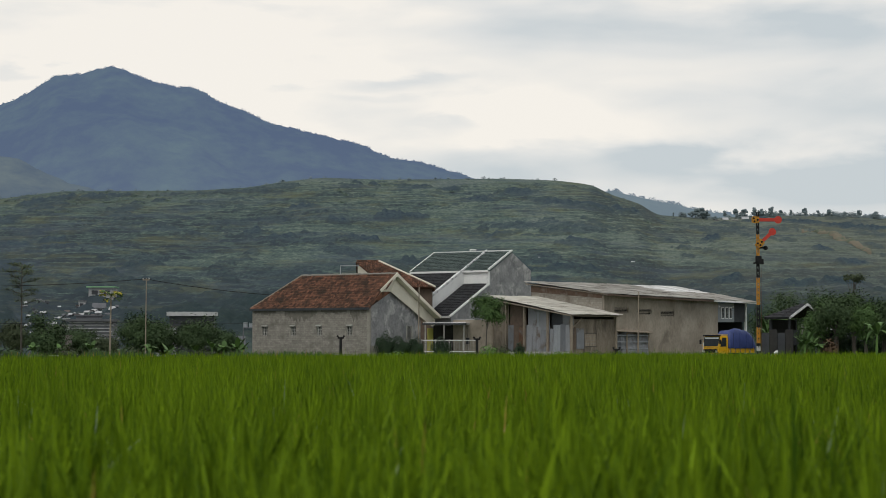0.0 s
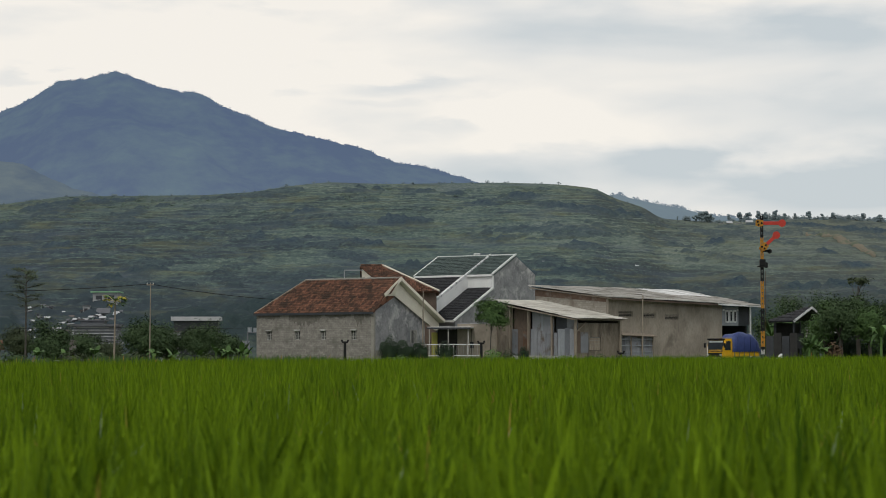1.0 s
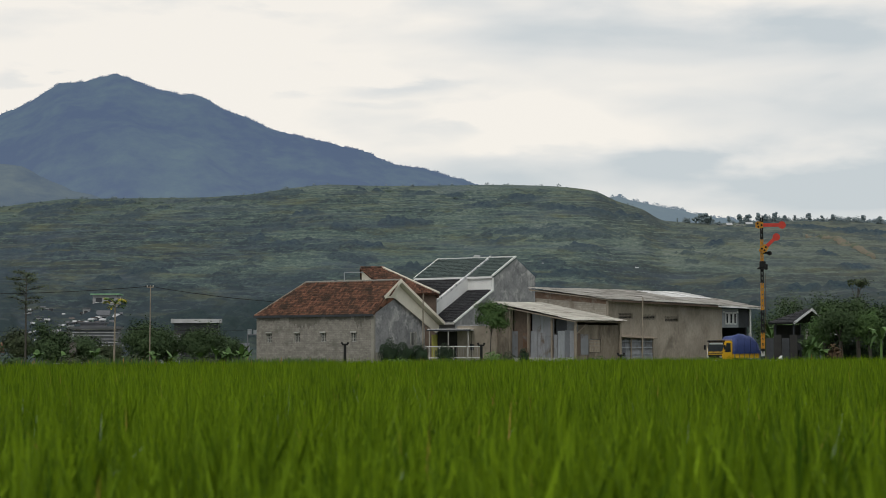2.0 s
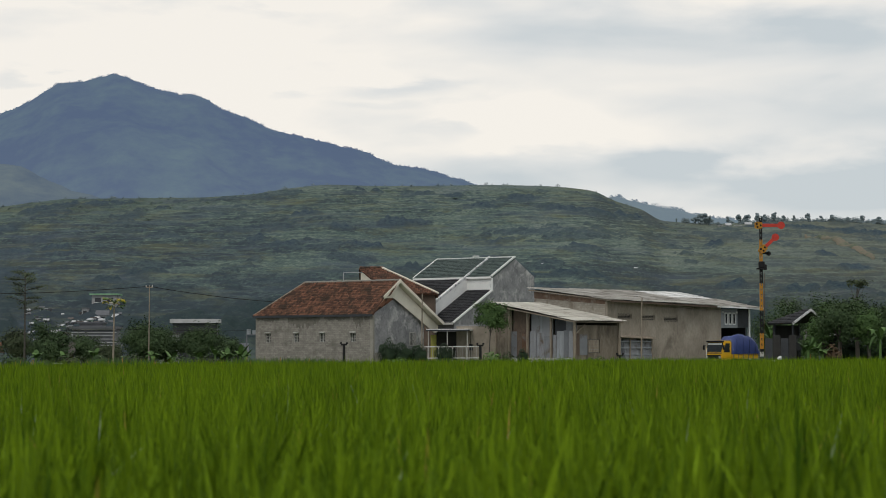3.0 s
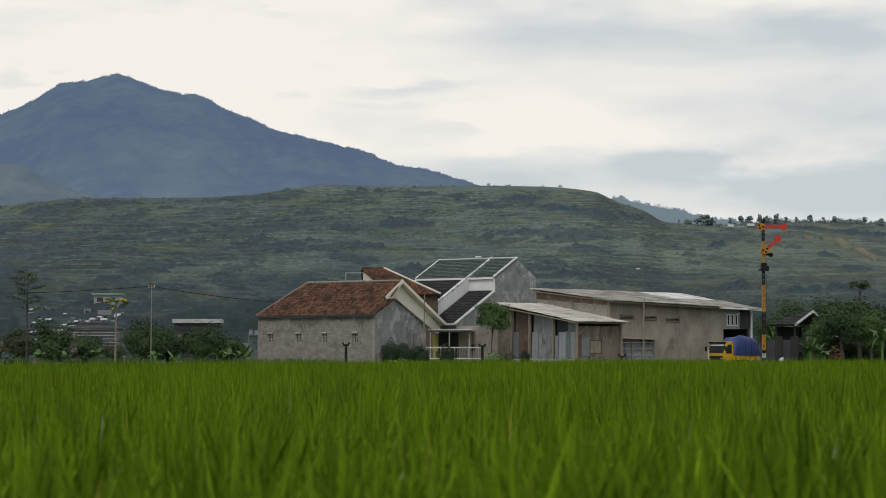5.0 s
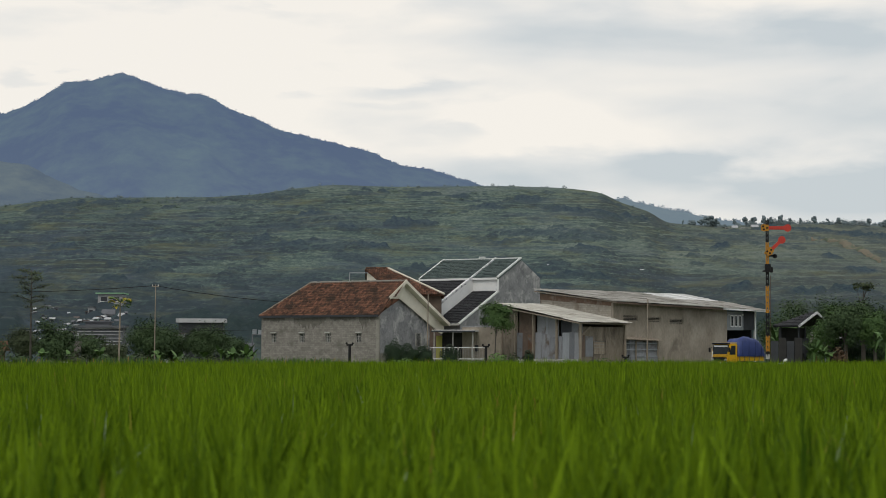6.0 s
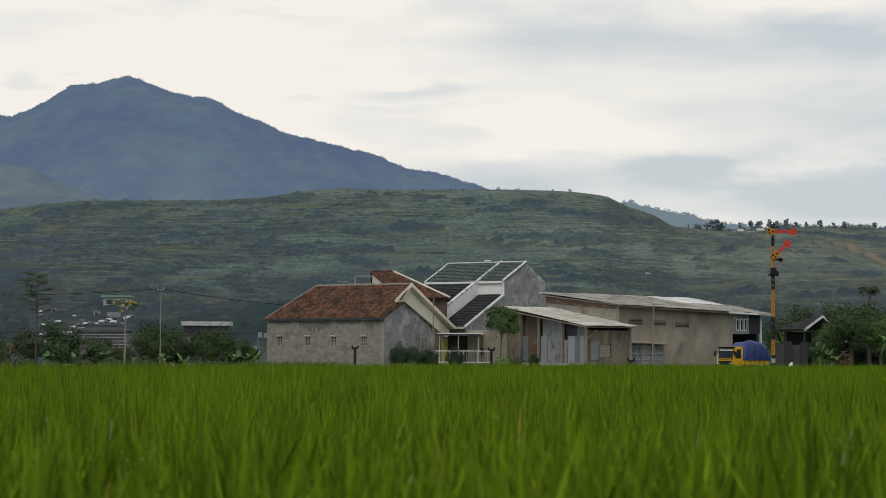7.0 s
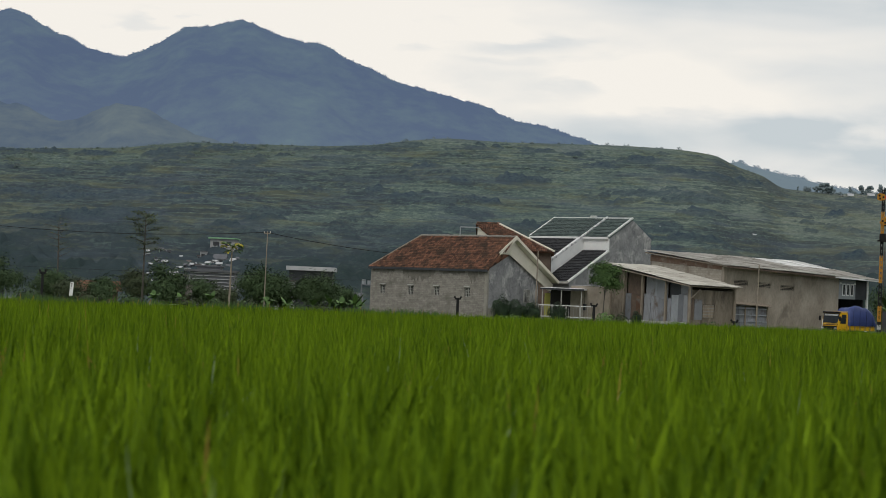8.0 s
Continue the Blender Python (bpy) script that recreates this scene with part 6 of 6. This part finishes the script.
def hut():
    h = thing("hut", pose(32.85, 187, 0, 0, 0, 35), "small dark open hut with grey tile roof and white gable boards", "hut")
    L, W = 3.4, 2.5
    for x, y in ((0.1, 0.1), (L - 0.1, 0.1), (0.1, W), (L - 0.1, W)):
        part("post", boxed(x - 0.08, x + 0.08, y - 0.08, y + 0.08, 0, 4.1), DARK_PANEL, h)
    # near-black wall stands in for the shaded hut interior
    part("rear_wall", boxed(0.05, L, W + 0.1, W + 0.25, 0, 4.0), DARK, h)
    part("half_wall", boxed(0.2, 1.4, 0.15, 0.3, 1.6, 3.0), DARK_PANEL, h)
    part("poster", boxed(1.75, 2.75, 0.18, 0.28, 2.3, 3.6), CONCRETE, h, "pale panel")
    part("roof", slab(bmesh.new(), [(-0.5, -0.4, 4.15), (1.9, -0.4, 5.45), (1.9, 0.5, 5.45), (-0.5, W + 0.4, 4.15)], 0.12), DARK_TILE, h, "dark grey tiled roof slope")
    part("roof", slab(bmesh.new(), [(1.9, -0.4, 5.45), (L + 0.6, -0.4, 4.3), (L + 0.6, W + 0.4, 4.3), (1.9, 0.5, 5.45)], 0.12), DARK_TILE, h)
    part("roof", slab(bmesh.new(), [(-0.5, W + 0.4, 4.15), (1.9, 0.5, 5.45), (L + 0.6, W + 0.4, 4.3)], 0.12), DARK_TILE, h)
    joined("tiles", tiled(bmesh.new(), (1.9, -0.4, 5.46), (0, W + 0.8, 0), (-2.4, 0, -1.30), 11, 9, lambda a, b: a * (W + 0.8) < 0.9 + b * (W - 0.1), seed=61), DARK_TILE, h)
    for p, q in (((-0.5, -0.46, 4.1), (1.92, -0.46, 5.43)), ((1.88, -0.46, 5.43), (L + 0.6, -0.46, 4.25))):
        part("barge_board", beam(bmesh.new(), p, q, 0.08, 0.20), PEELING, h)
    f = thing("dark_fence", pose(0.1625 * 180, 181, 0), "dark sheet fence beside the signal", "fence")
    for k in range(4):
        part("panel", boxed(0.72 * k, 0.72 * k + 0.68, 0, 0.05, 0, 2.7 + 0.3 * (k % 2), 0.01), (DARK_PANEL, DARK)[k % 2], f)
    part("rail", boxed(0, 2.9, 0.05, 0.12, 2.2, 2.3), BLACK, f)


hut()


def parked_bits():
    t = thing("parked_scooter", pose(0.167 * 178, 178, 0, 0, 0, 20), "pale scooter half hidden behind the rice", "scooter")
    bm = bmesh.new()
    prism(bm, [(-0.6, 0.75), (0.1, 0.7), (0.3, 1.05), (0.5, 1.15), (0.45, 0.6), (-0.5, 0.45)], 1, -0.16, 0.16)
    bmesh.ops.bevel(bm, geom=list(bm.edges), offset=0.04, segments=1, affect="EDGES")
    part("body", bm, WHITE, t)
    part("seat", boxed(-0.6, 0.1, -0.13, 0.13, 0.76, 0.86, 0.03), BLACK, t)
    for x in (-0.55, 0.6):
        part("wheel", tube(bmesh.new(), (x, -0.05, 0.28), (x, 0.05, 0.28), 0.28, 0.28, 16), RUBBER, t)
    part("handlebar", boxed(0.36, 0.42, -0.32, 0.32, 1.16, 1.2), BLACK, t)
    c = thing("blue_tarp_stall", pose(0.192 * 190, 190, 0), "stall with a pale blue sheet under the trees", "stall")
    part("sheet", slab(bmesh.new(), [(0, -0.6, 3.0), (2.2, -0.6, 3.2), (2.2, 1.2, 3.8), (0, 1.2, 3.6)], 0.04), TOWN_WALLS[0], c, "pale blue-grey sheet")
    for x in (0.1, 2.1):
        part("post", boxed(x - 0.05, x + 0.05, 0.2, 0.3, 0, 3.3), BLACK, c)
    # near-black back stands in for shade inside the stall
    part("back", boxed(0, 2.2, 1.0, 1.1, 0, 3.4), DARK, c)


parked_bits()


# ---- power pole and lines ----
def power_line():
    y = 200.0
    p = thing("power_pole", pose(-0.1465 * y, y, 0), "slim timber power pole with wires", "pole")
    part("shaft", tube(bmesh.new(), (0, 0, 0), (0.05, 0, 8.3), 0.065, 0.045), TIMBER, p)
    part("crossarm", boxed(-0.32, 0.35, -0.05, 0.05, 8.05, 8.15), TIMBER, p)
    for x in (-0.28, 0.32):
        part("insulator", tube(bmesh.new(), (x, 0, 8.15), (x, 0, 8.32), 0.05), CONCRETE, p)
    for name, a, b, sag in (("wire", (-0.1465 * y, y, 8.2), (-75.0, 210, 9.6), 1.2), ("wire", (-0.1465 * y, y, 8.2), (-6.0, 203, 6.4), 0.6), ("thin_wire", (-0.1465 * y, y, 3.9), (-75, 210, 4.2), 0.25), ("thin_wire", (-0.1465 * y, y, 3.9), (-17.0, 196, 3.8), 0.15)):
        cu = bpy.data.curves.new(name, "CURVE")
        cu.dimensions, cu.bevel_depth, cu.bevel_resolution = "3D", (0.016 if name == "thin_wire" else 0.033), 1
        sp = cu.splines.new("POLY")
        sp.points.add(16)
        for k in range(17):
            u = k / 16
            q = Vector(a).lerp(Vector(b), u)
            sp.points[k].co = (q.x, q.y, q.z - sag * 4 * u * (1 - u), 1)
        cu.materials.append(BLACK)
        w = new("overhead_wire", cu)
        tagged(w, "thin black overhead wire running from the pole", "wire", "overhead wires")
    s = thing("marker_board", pose(-0.2455 * 178, 178, 0, 0, 4, 0), "small white leaning marker board behind the rice", "marker")
    part("board", boxed(-0.15, 0.15, -0.04, 0.04, 1.0, 2.25, 0.01), WHITE, s)
    for k, z in enumerate((2.05, 1.85, 1.65)):
        part("mark", boxed(-0.08, 0.05 - 0.03 * k, -0.05, -0.042, z, z + 0.11), BLACK, s)
    part("foot_block", boxed(-0.13, 0.13, -0.035, 0.035, 0.86, 0.99), BLACK, s)
    part("post", boxed(-0.05, 0.05, 0.045, 0.12, 0, 2.4), BLACK, s)


power_line()


# ---- the town at the foot of the hill ----
def land(s, y):
    return float(hill_height(np.array([[s]]), np.array([[y]]))[0, 0])


def town_house(s, y, w, d, high, wall, roof, flat, label, turn=0.0, base=None, cap=0.28):
    z = (land(s, y) - 0.5 if base is None else base) - 0.4
    h = thing("town_house", pose(s * y, y, z, 0, 0, turn), label, "house", "town houses")
    part("wall", boxed(-w / 2, w / 2, 0, d, 0, high + 0.4), wall, h)
    e, o = high + 0.4, (0.10 if w < 3 else 0.4)
    cap = cap if w >= 3 else 0.14
    if flat:
        part("roof", boxed(-w / 2 - o, w / 2 + o, -o - 0.1, d + o, e, e + cap), roof, h)
    else:
        part("roof", prism(bmesh.new(), [(-o - 0.2, e - 0.1), (d / 2, e + 0.32 * d), (d + o + 0.2, e - 0.1)], 0, -w / 2 - o, w / 2 + o), roof, h)
    n = max(1, int(w / 2.6))
    for k in range(n):
        x = -w / 2 + w * (k + 0.5) / n
        lo, hi, half = 0.4 + high * 0.30, 0.4 + high * 0.72, min(0.65, w / n * 0.28)
        win = part("window", boxed(x - half, x + half, -0.06, -0.003, lo, hi), DARK_PANEL, h)
        part("sill", boxed(x - half - 0.08, x + half + 0.08, -0.12, -0.062, lo - 0.08, lo), WHITE, win)
    return h


def market_building():
    """A long low block with pale floor edges, its end towards the fields."""
    y = 302.0
    h = thing("market_building", pose(-0.1735 * y, y, 0, 0, 0, 3), "long dark town building with pale floor edges and flat roofs", "building")
    part("wall", boxed(-3.3, 3.3, 0, 5, 0, 5.2), TOWN_WALLS[1], h)
    part("roof", boxed(-3.8, 3.6, -0.6, 5.4, 5.2, 5.55), TOWN_ROOFS[1], h, "dark blue-grey flat roof")
    for k, z in enumerate((1.6, 2.1, 2.6, 3.1, 3.6, 4.1, 4.6, 5.02)):
        part("floor_edge", boxed(-3.5 + 0.2 * (k % 2), 3.4 - 0.3 * (k % 3), -0.25, -0.003, z, z + 0.10), TOWN_ROOFS[0], h, "pale floor edge")
    for k in range(7):
        part("pillar", boxed(-3.2 + 1.05 * k, -3.06 + 1.05 * k, -0.2, -0.005, 0, 1.58), TOWN_ROOFS[0], h)
    part("annex", boxed(-3.0, 0.6, 5.4, 9.0, 0, 6.1), TOWN_WALLS[1], h)
    part("annex_roof", boxed(-3.3, 0.9, 5.1, 9.3, 6.1, 6.32), TOWN_ROOFS[1], h)


market_building()
rng_town = random.Random(12)
rows = ((-0.1690, 423, 5.2, 5, 2.2, 0, 3, True), (-0.1700, 408, 2.6, 3, 1.3, 0, 1, False), (-0.1785, 415, 1.3, 3, 1.8, 0, 1, True), (-0.1635, 405, 1.2, 2, 1.1, 0, 0, False))
for s, y, w, d, high, wall, roof, flat in rows:
    cap = ("white roof", "dark roof", "brown tile roof", "green sheet roof")[roof]
    town_house(s, y, w, d, high, TOWN_WALLS[wall], TOWN_ROOFS[roof], flat, f"small pale grey town house with a {cap}", rng_town.uniform(-12, 12))
for k in range(120):
    s, y = rng_town.uniform(-0.210, -0.160), rng_town.uniform(345, 412)
    roof, wall = rng_town.choice((0, 0, 0, 0, 1, 1, 2)), rng_town.choice((0, 1, 1, 2))
    label = ("tiny pale", "tiny dark", "tiny greenish")[wall] + " town house with a " + ("white roof", "dark roof", "brown roof")[roof] + " half hidden by trees"
    town_house(s, y, rng_town.uniform(0.4, 1.1), 0.8, rng_town.uniform(0.45, 1.0), TOWN_WALLS[wall], TOWN_ROOFS[roof], k % 3 == 0, label, rng_town.uniform(-20, 20))
town_house(-0.1235, 300, 6.6, 6, 6.0, DARK_PANEL, TOWN_ROOFS[0], True, "low building with a long flat white roof", 4, 0.0, 0.62)
town_house(-0.1365, 290, 2.6, 4, 4.2, TOWN_WALLS[0], TOWN_ROOFS[2], True, "small building with a red-brown roof edge", 4, 0.0)
tank = thing("water_tank", pose(-0.0965 * 225, 225, 0), "pale steel water tank on a stand", "tank")
part("drum", tube(bmesh.new(), (0, 0, 3.6), (0, 0, 4.15), 0.24, 0.24, 16), PALE_PANEL, tank)
part("drum", tube(bmesh.new(), (0.62, 0, 3.6), (0.62, 0, 4.1), 0.22, 0.22, 16), PALE_PANEL, tank)
part("platform", boxed(-0.3, 0.9, -0.3, 0.3, 3.5, 3.59), TOWN_WALLS[1], tank)
for x in (-0.24, 0.84):
    for y in (-0.24, 0.24):
        part("leg", boxed(x - 0.05, x + 0.05, y - 0.05, y + 0.05, 0, 3.49), TOWN_WALLS[1], tank)
for k, (s, y, w) in enumerate(((-0.1005, 230, 1.6), (-0.1925, 212, 3.0), (-0.2325, 204, 3.8), (0.228, 195, 4.0))):
    town_house(s, y, w, 3, 1.7, (BROWN_WOOD, BROWN_RENDER, RED_BRICK)[k % 3], (CLAY_TILE if k == 2 else TOWN_ROOFS[(1, 2, 2)[k % 3]]), False, "low shed with a rusty brown roof among the plants" if k == 2 else "low brown shed among the plants", 5, 0.0)


# ---- scrub and trees on the slopes ----
def scrub(name, places, size, mat, label, sprays, seed, tall=0.8, leaf=0.42):
    """Bushes and far trees too many to count: each one a ragged dome of leaf sprays that face out and up."""
    rng = np.random.default_rng(seed)
    size = np.asarray(size, float)
    per = np.maximum(5, (sprays * size ** 1.6).astype(int))
    places, size = np.repeat(np.asarray(places), per, 0), np.repeat(size, per)
    n = len(places)
    d = rng.normal(size=(n, 3))
    d /= np.linalg.norm(d, axis=1)[:, None]
    d[:, 2] = np.abs(d[:, 2])
    c = places + d * (rng.uniform(0.55, 1.05, n) * size)[:, None] * np.array([1.15, 1.0, tall * 1.25])
    nrm = d + rng.normal(0, 0.30, (n, 3)) + np.array([0, -0.35, 0.55])
    nrm /= np.linalg.norm(nrm, axis=1)[:, None]
    u = np.cross(nrm, rng.normal(size=(n, 3)))
    u /= np.linalg.norm(u, axis=1)[:, None]
    w = np.cross(nrm, u)
    ln = (leaf * np.clip(size, 0.6, 1.5) * rng.uniform(0.6, 1.4, n))[:, None]
    v = np.stack([c - u * ln * 0.6, c + w * ln * 0.42, c + u * ln * 0.6, c - w * ln * 0.42], 1).reshape(-1, 3)
    ob = cloud_mesh(name, v, np.arange(4 * n), np.full(n, 4), [mat])
    return tagged(ob, label, "vegetation", kind="stuff")


def slope_places(n, seed, a0, a1, r0, r1, cut, scale, func):
    rng = np.random.default_rng(seed)
    a, r = rng.uniform(a0, a1, n), np.sqrt(rng.uniform(r0 ** 2, r1 ** 2, n))
    keep = fractal(a * r / scale, r / (scale * 0.5), seed + 5, 3) > cut
    a, r = a[keep], r[keep]
    return np.stack([a * r, r, func(a, r)], 1), rng


pl, rg = slope_places(5000, 91, -0.44, 0.13, 730, 874, 0.02, 34, hill_height)
pl = pl[(pl[:, 0] / pl[:, 1] < -0.135) | (rg.uniform(0, 1, len(pl)) < 0.22)]
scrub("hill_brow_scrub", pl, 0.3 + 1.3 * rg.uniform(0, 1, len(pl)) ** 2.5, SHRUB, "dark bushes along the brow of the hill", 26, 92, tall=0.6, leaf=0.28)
rg = np.random.default_rng(17)
# bare earth scar
u, w = np.meshgrid(np.linspace(0, 1, 40), np.linspace(-1, 1, 9))
sa, sr = 0.182 + 0.035 * u, 778 - 140 * u + w * (4 + 26 * u * (1.1 - u)) * (1 + 0.5 * fractal(u * 16, w * 2, 77, 3)) + 5 * fractal(u * 6, u * 0, 78, 2)
i = np.arange(360).reshape(9, 40)
q = np.stack([i[:-1, :-1], i[:-1, 1:], i[1:, 1:], i[1:, :-1]], -1).reshape(-1, 4)
scar = cloud_mesh("earth_scar", np.stack([sa * sr, sr, hill_surface(sa, sr) + 1.0 - 0.9 * np.abs(w) ** 3], -1).reshape(-1, 3), q.ravel(), np.full(len(q), 4), [BARE_EARTH])
tagged(scar, "bare orange-brown earth track cut into the slope", "earth", kind="structure")
# skyline trees
a = np.concatenate([rg.uniform(-0.45, 0.10, 300), rg.uniform(0.122, 0.40, 760)])
r = HILL_TOP + rg.uniform(-8, 6, len(a))
pl = np.stack([a * r, r, hill_height(a, r)], 1)
sz = np.where(a < 0.112, 0.3 + 0.8 * rg.uniform(0, 1, len(a)) ** 2, 0.35 + 1.9 * rg.uniform(0, 1, len(a)) ** 4)
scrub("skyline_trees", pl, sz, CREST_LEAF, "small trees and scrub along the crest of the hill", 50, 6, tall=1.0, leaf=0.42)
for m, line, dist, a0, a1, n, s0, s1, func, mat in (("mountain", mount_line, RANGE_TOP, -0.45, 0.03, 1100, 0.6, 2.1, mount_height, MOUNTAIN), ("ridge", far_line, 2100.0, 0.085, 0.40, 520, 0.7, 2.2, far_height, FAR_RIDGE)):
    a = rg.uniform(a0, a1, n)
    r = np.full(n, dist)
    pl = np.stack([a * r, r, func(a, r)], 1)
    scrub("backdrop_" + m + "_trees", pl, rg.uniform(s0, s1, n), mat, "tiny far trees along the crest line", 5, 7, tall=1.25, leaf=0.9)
# taller trees standing against the sky beyond the signal
crest = ((0.1178, 2.2, 0.5), (0.1215, 1.3, 0.5), (0.1235, 1.6, 0.6), (0.1275, 3.0, 1.7), (0.1300, 3.8, 1.9), (0.1318, 4.4, 2.1), (0.1340, 3.4, 1.9), (0.1435, 3.4, 0.9), (0.1490, 3.8, 1.3), (0.1530, 3.2, 1.6), (0.1585, 3.9, 1.2), (0.1620, 3.2, 1.3),
         (0.1665, 4.0, 1.3), (0.1715, 2.6, 1.2), (0.1768, 2.8, 0.6), (0.1840, 3.4, 1.4), (0.1905, 2.6, 1.0), (0.1960, 2.9, 1.3), (0.2035, 2.4, 1.4), (0.2110, 3.0, 1.2), (0.2190, 2.8, 1.5), (0.2290, 3.2, 1.4), (0.2400, 2.6, 1.2), (0.2520, 3.0, 1.3))
for a, high, wide in crest:
    high = high * 1.3
    r = HILL_TOP - 6.0
    t = thing("crest_tree", pose(a * r, r, float(hill_height(np.array([[a]]), np.array([[r]]))[0, 0]) - 0.2), "distant hazy green tree on the hill crest", "tree", "crest trees")
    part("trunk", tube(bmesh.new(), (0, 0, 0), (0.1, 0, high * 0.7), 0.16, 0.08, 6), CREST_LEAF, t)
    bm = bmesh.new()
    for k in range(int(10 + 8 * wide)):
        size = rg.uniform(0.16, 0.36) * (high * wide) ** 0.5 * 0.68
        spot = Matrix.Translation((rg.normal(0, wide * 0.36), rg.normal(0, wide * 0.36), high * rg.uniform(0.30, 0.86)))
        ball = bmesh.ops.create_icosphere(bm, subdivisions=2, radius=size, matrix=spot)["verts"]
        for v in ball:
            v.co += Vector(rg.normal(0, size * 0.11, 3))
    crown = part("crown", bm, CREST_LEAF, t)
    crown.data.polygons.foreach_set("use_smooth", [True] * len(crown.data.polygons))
# two pale plastic sheets lying over the scrub
for a, r, w in ((0.0507, 526.0, 0.9), (0.0974, 547.0, 1.2)):
    t = thing("plastic_sheet", pose(a * r, r, float(hill_surface(np.array([[a]]), np.array([[r]]))[0, 0]) + 0.10, 24, 8, 10), "pale plastic sheet lying over the scrub", "sheet")
    part("sheet", slab(bmesh.new(), [(-w / 2, -0.35, 0), (w / 2, -0.35, 0.05), (w / 2, 0.35, 0.1), (-w / 2, 0.35, 0.05)], 0.03), TOWN_ROOFS[0], t)
# a few white roofs up on the slope
for k, (s, y, w) in enumerate(((0.1400, 866, 2.0), (0.1440, 869, 2.4), (0.1490, 864, 2.9), (0.1540, 866, 2.9))):
    town_house(s, y, w, 3, 0.75, TOWN_WALLS[0], TOWN_ROOFS[0], k % 2 == 0, "distant white-roofed house on the hill crest", 0)


# ---- movement ----
def motions():
    """Nothing in the place moves but the camera, which is keyed above."""


motions()
